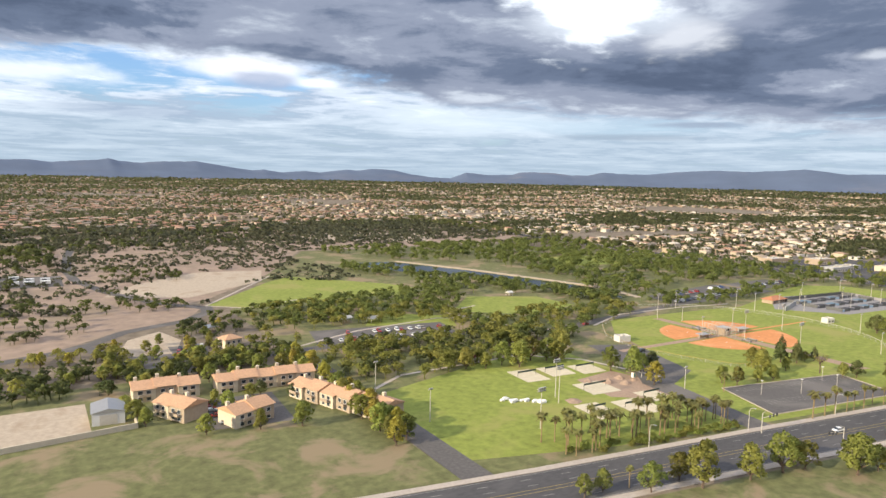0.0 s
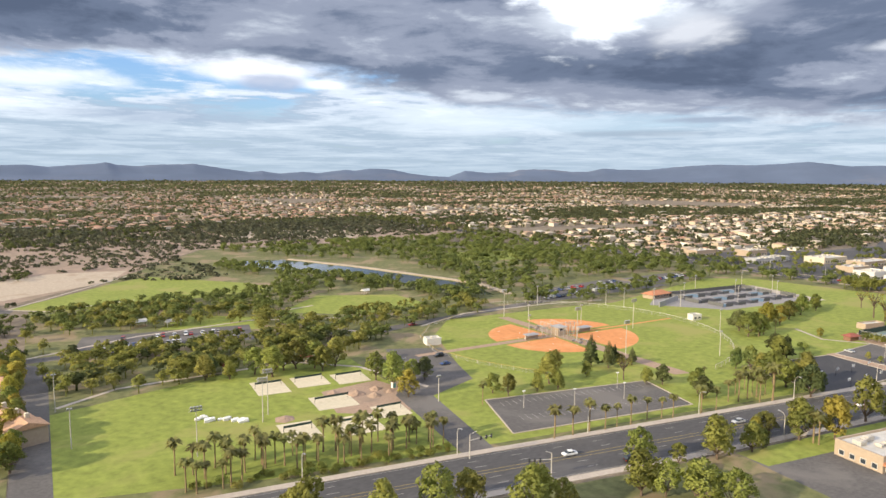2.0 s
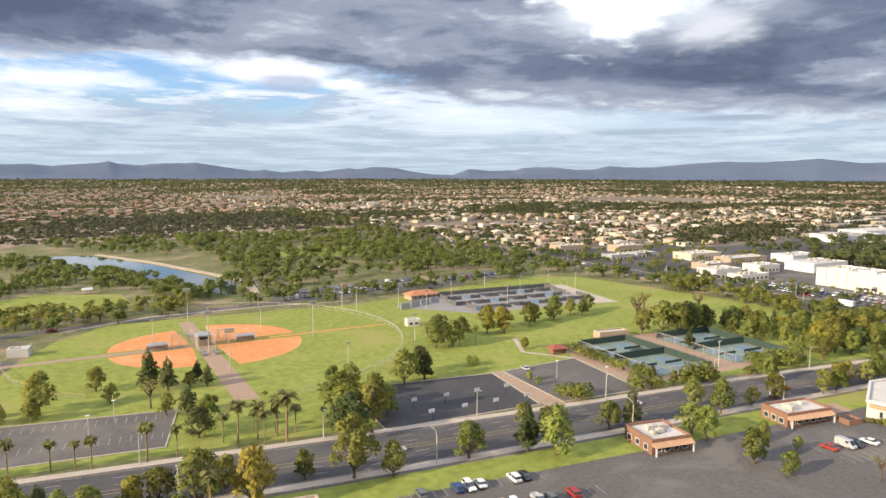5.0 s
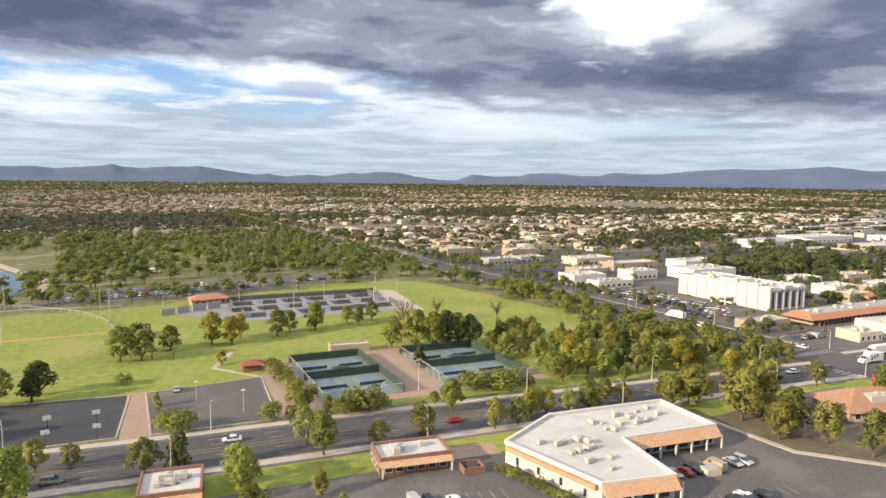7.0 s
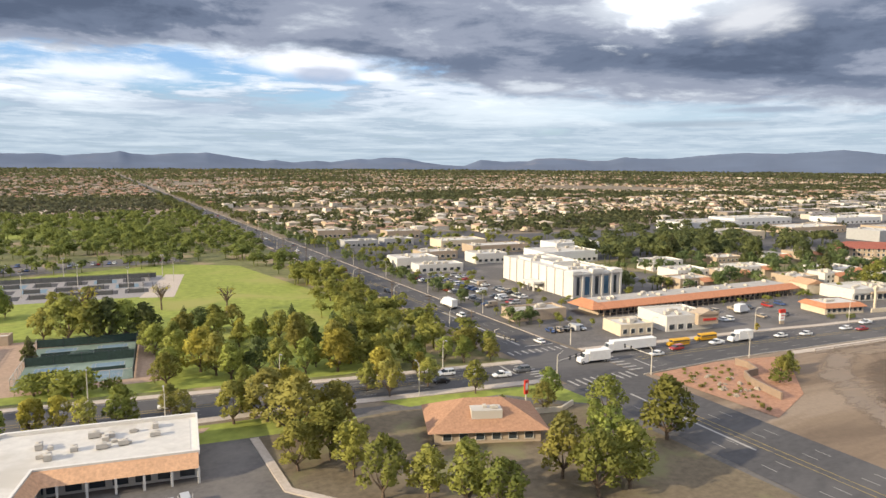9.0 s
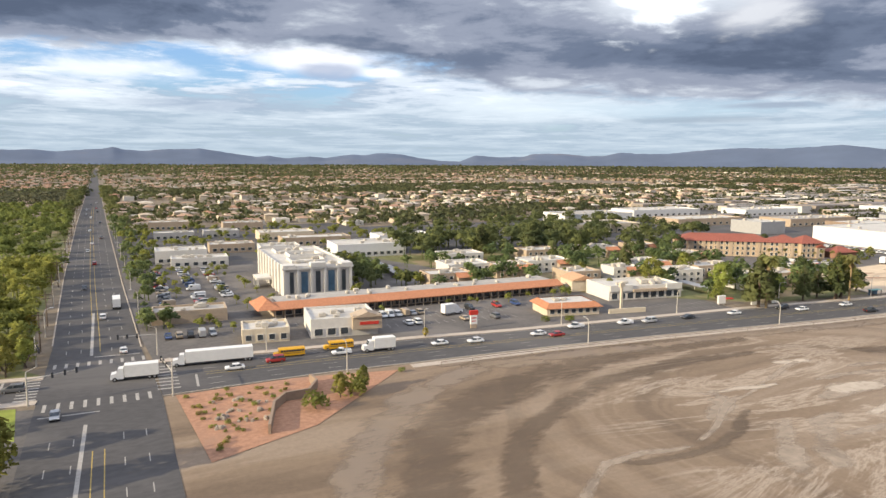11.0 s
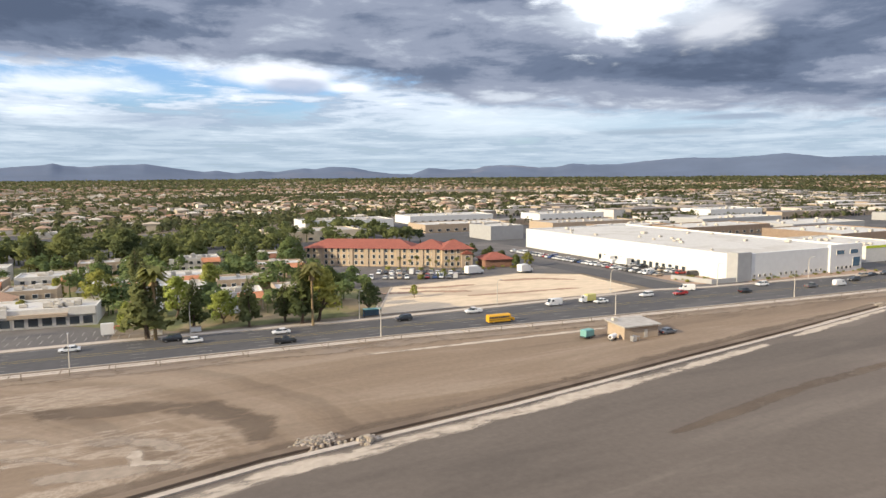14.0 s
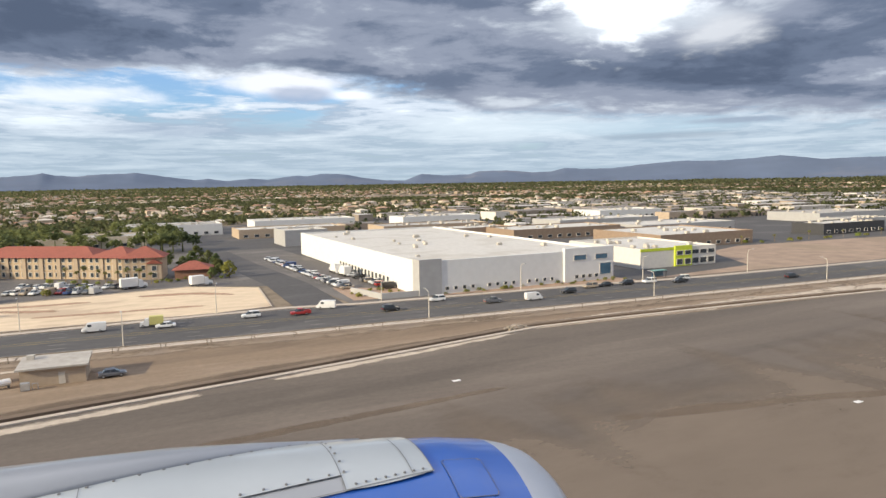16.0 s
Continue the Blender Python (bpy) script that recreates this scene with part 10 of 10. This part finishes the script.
# planting before the warehouse and the hotel
lay("warehouse_bed", [(622.5, 32.4), (664, 26.4), (663, 34.2), (624, 34.8)], -0.004, M["tan_gravel"], "brown planted strip before the warehouse", "ground")
lay("warehouse_bed", [(608.5, 36), (621, 34.2), (621, 44), (610, 52)], -0.004, M["tan_gravel"], "brown planted corner beside the side road", "ground")
hr = random.Random(31)
for i in range(26):
    x = hr.uniform(624, 662)
    tree("bush", x, along(FAR_KERB2, x) + hr.uniform(3, 6), hr.uniform(0.4, 0.75), "desert plants")
for i in range(14):
    tree("bush", hr.uniform(610, 619), hr.uniform(38, 45), hr.uniform(0.4, 0.8), "desert plants")
for i in range(9):
    tree("palm", 565 + i * 1.9 + hr.uniform(-0.5, 0.5), 90 - i * 1.55 + hr.uniform(-1.0, 0.4), hr.uniform(2.6, 3.8), "hotel palms")
for i in range(8):
    tree("bush", 562 + i * 2.2, 90.5 - i * 1.7 + hr.uniform(-1.0, 0.4), hr.uniform(0.7, 1.2), "hotel shrubs")
for x, y, h in ((592.5, 78.6, 2.6), (595.2, 76.8, 3.2), (594.6, 81.5, 3.4), (596.4, 84, 2.8), (595.8, 90, 3.4), (596.6, 97, 3.6), (593, 94, 3.2), (589, 96, 3.6), (592, 103, 4.0), (596.5, 107, 3.8), (586, 104, 3.8), (595, 116, 4.2), (588, 114, 4.0)):
    tree("dark", x, y, h, "hotel trees")
for i in range(16):
    tree("bush", hr.uniform(578, 597), 80.4 - 0.2 * i + hr.uniform(-1.2, 1.2), hr.uniform(0.5, 0.9), "hotel shrubs")
for i in range(13):
    tree("palm" if i % 3 == 0 else "bush", 738 + i * 5 + hr.uniform(-1, 1), 62.4 - i * 0.6 + hr.uniform(-1, 2), hr.uniform(2.4, 3.2) if i % 3 == 0 else hr.uniform(1.0, 1.6), "plants along the bare lot")
# ---------- the jet engine beside the window, as it hangs at the end of the way ----------
M["nacelle_blue"] = paint("nacelle_blue", (0.018, 0.085, 0.36), 0.3)
M["nacelle_silver"] = paint("nacelle_silver", (0.27, 0.275, 0.285), 0.32)
M["nacelle_white"] = paint("nacelle_pale", (0.36, 0.38, 0.385), 0.3)
M["bare_metal"] = surface("polished_lip", (0.55, 0.55, 0.56), 0.42, 0.05, 3.0, 0.5, metal=0.5)
M["seam"] = surface("panel_seam", (0.16, 0.16, 0.165), 0.7, 0.1, 3.0, 0.5)
PROFILE = [(0.02, 0.50), (0.045, 0.535), (0.0, 0.575), (-0.06, 0.60), (-0.16, 0.625), (-0.34, 0.645), (-0.6, 0.655), (-1.0, 0.655), (-1.5, 0.648), (-2.1, 0.632), (-2.7, 0.605), (-3.2, 0.57)]


def cowl_radius(x):
    pts = sorted(PROFILE[2:])
    for (a, b), (c, d) in zip(pts, pts[1:]):
        if a <= x <= c:
            return b + (d - b) * (x - a) / (c - a)
    return pts[0][1] if x < pts[0][0] else pts[-1][1]


def cowl(x0, x1, a0=0.0, a1=360.0, lift=0.0, nx=14, na=72, a1_front=None, a0_front=None):
    """A stretch of the nacelle's skin between two stations and two angles; 90 is the top."""
    s = Shape()
    rows = []
    for i in range(nx + 1):
        x = x0 + (x1 - x0) * i / nx
        r = cowl_radius(x) + lift
        f = i / nx
        b0 = a0 if a0_front is None else a0 + (a0_front - a0) * f ** 2
        b1 = a1 if a1_front is None else a1 + (a1_front - a1) * f ** 2
        rows.append([(x, r * math.cos(radians(b0 + (b1 - b0) * j / na)), r * math.sin(radians(b0 + (b1 - b0) * j / na))) for j in range(na + 1)])
    n = na + 1
    return s.add([p for r in rows for p in r], [(i * n + j, i * n + j + 1, (i + 1) * n + j + 1, (i + 1) * n + j) for i in range(nx) for j in range(na)])


def smooth(ob):
    ob.data.polygons.foreach_set("use_smooth", [True] * len(ob.data.polygons))
    return ob


ENGINE_AT = (569.545, -69.647, 18.20)
t = thing("jet_engine", "blue and silver jet engine nacelle under a wing", "engine", m=pose(*ENGINE_AT, 0, 4.3, -5.4))
s = Shape()
rings = [[(x, r * math.cos(2 * math.pi * j / 72), r * math.sin(2 * math.pi * j / 72)) for j in range(72)] for x, r in [(-0.5, 0.46), (-0.12, 0.47)] + PROFILE[:5]]
s.add([p for r in rings for p in r], [(i * 72 + j, i * 72 + (j + 1) % 72, (i + 1) * 72 + (j + 1) % 72, (i + 1) * 72 + j) for i in range(len(rings) - 1) for j in range(72)])
smooth(part("intake_lip", s, M["bare_metal"], t, "polished bare metal intake lip"))
smooth(part("fan_cowl", cowl(-0.50, -0.16), M["nacelle_blue"], t, "glossy blue fan cowl"))
smooth(part("rear_cowl", cowl(-3.2, -0.50), M["nacelle_blue"], t, "blue rear cowl below the silver panels"))
smooth(part("upper_cowl", cowl(-3.2, -0.50, 30, 125, 0.004, 24, 72, 105.5), M["nacelle_silver"], t, "silver upper cowl panels"))
panel = smooth(part("side_panel", cowl(-3.0, -0.84, 110, 119, 0.009, 26, 40, 103.5, 68), M["nacelle_white"], t, "pale side panel with fasteners"))
skirt = smooth(part("fairing_skirt", cowl(-0.838, -0.502, 40, 110, 0.008, 10, 48, 105.5), M["nacelle_white"], t, "pale fairing between the silver panels and the blue cowl"))
# the raised strip along the top, that carries the pylon
s = Shape()
secs = []
for x, lift in ((-0.66, 0.002), (-0.75, 0.014), (-0.84, 0.022), (-0.95, 0.030), (-1.09, 0.036), (-1.25, 0.041), (-1.38, 0.045), (-1.65, 0.051), (-2.2, 0.055), (-3.2, 0.06)):
    r = cowl_radius(x)
    e = 110 - 42 * max(0.0, min(1.0, (x + 3.0) / 2.16)) ** 2
    row = ((e + 1.0, r * 0.99), (e, r + 0.012 + lift * 0.3), (e - 7, r + lift * 0.9), (e - 15, r + lift), (e - 27, r + lift * 0.9), (e - 42, r * 0.98))
    secs.append([(x, q * math.cos(radians(b)), q * math.sin(radians(b))) for b, q in row])
loft(s, secs)
smooth(part("pylon_fairing", s, M["nacelle_silver"], t, "silver raised strip along the top of the nacelle"))


def edge_angle(x, rear, front):
    return rear + (front - rear) * max(0.0, (x + 3.0) / 2.16) ** 2


# seams round the panels
for x, a0, a1 in ((-0.504, 20, 105.5), (-0.585, 50, 106.5), (-0.84, 66, 110), (-1.65, 66, 118)):
    part("seam", cowl(x - 0.0015, x + 0.0015, a0, a1, 0.0105, 1), M["seam"], t)
part("seam", cowl(-3.0, -0.84, 109.9, 110.1, 0.0105, 26, 1, 68.1, 67.9), M["seam"], t)
part("seam", cowl(-3.0, -0.84, 118.9, 119.1, 0.0105, 26, 1, 103.6, 103.4), M["seam"], t)
part("seam", cowl(-3.2, -0.50, 124.9, 125.2, 0.0105, 24, 1, 105.7, 105.4), M["seam"], t)
# service hatch outlined on the blue cowl
hatch = smooth(part("hatch", cowl(-0.45, -0.29, 100, 117.5, 0.002, 6, 12), M["nacelle_blue"], t, "rounded service hatch in the blue cowl"))
for x0, x1, a0, a1 in ((-0.451, -0.449, 101.5, 116), (-0.291, -0.289, 101.5, 116), (-0.437, -0.303, 99.9, 100.1), (-0.437, -0.303, 117.4, 117.6)):
    part("seam", cowl(x0, x1, a0, a1, 0.0035, 2, 8), M["seam"], hatch)
for xc, ac, q in ((-0.437, 101.5, 2), (-0.303, 101.5, 3), (-0.303, 116, 0), (-0.437, 116, 1)):
    arc_pts = []
    for k in range(5):
        b = radians(90 * q + 22.5 * k)
        xx, aa = xc + 0.013 * math.cos(b), ac + 1.5 * math.sin(b)
        r = cowl_radius(xx) + 0.0035
        arc_pts.append((xx, r * math.cos(radians(aa)), r * math.sin(radians(aa))))
    part("seam", Shape().tube(arc_pts, [0.0012] * 5, 4), M["seam"], hatch)
# hoist point and placard bars on the upper cowl
r = cowl_radius(-1.52) + 0.006
part("hoist_point", Shape().tube([(-1.52, r * math.cos(radians(87)), r * math.sin(radians(87))), (-1.52, (r + 0.012) * math.cos(radians(87)), (r + 0.012) * math.sin(radians(87)))], [0.014, 0.009], 10), M["seam"], t)
part("placard", cowl(-1.485, -1.445, 86.4, 87.0, 0.006, 2, 2), M["seam"], t, "small dark placard bars")
fastener = Shape().tube([(0, 0, 0), (0, 0, 0.003)], [0.0055, 0.0045], 8).mesh("fastener", M["seam"])
for edge, x0, x1, n, holder in ((0, -2.3, -0.88, 20, panel), (1, -2.3, -0.88, 20, panel), (2, -0.80, -0.54, 8, skirt), (3, -0.825, -0.825, 6, skirt)):
    for i in range(n):
        x = x0 + (x1 - x0) * i / max(1, n - 1)
        a = (edge_angle(x, 111.2, 69.4), edge_angle(x, 117.8, 102.3), 108.6 - (x + 0.84) * 13.5, 72 + 6 * i)[edge]
        r = cowl_radius(x) + 0.010
        part("fastener", fastener, None, holder, at=pose(x, r * math.cos(radians(a)), r * math.sin(radians(a)), a - 90, 0, 0))
fan = Shape()
for i in range(24):
    b = 2 * math.pi * i / 24
    c, d = math.cos(b), math.sin(b)
    fan.add([(-0.44, 0.10 * c, 0.10 * d), (-0.40, 0.10 * c - 0.03 * d, 0.10 * d + 0.03 * c), (-0.36, 0.455 * c - 0.11 * d, 0.455 * d + 0.11 * c), (-0.46, 0.455 * c, 0.455 * d)], [(0, 1, 2, 3)])
fan_part = part("fan", fan, M["steel_dark"], t)
part("spinner", Shape().tube([(-0.48, 0, 0), (-0.36, 0, 0), (-0.22, 0, 0)], [0.15, 0.12, 0.01], 16), M["steel_dark"], fan_part)
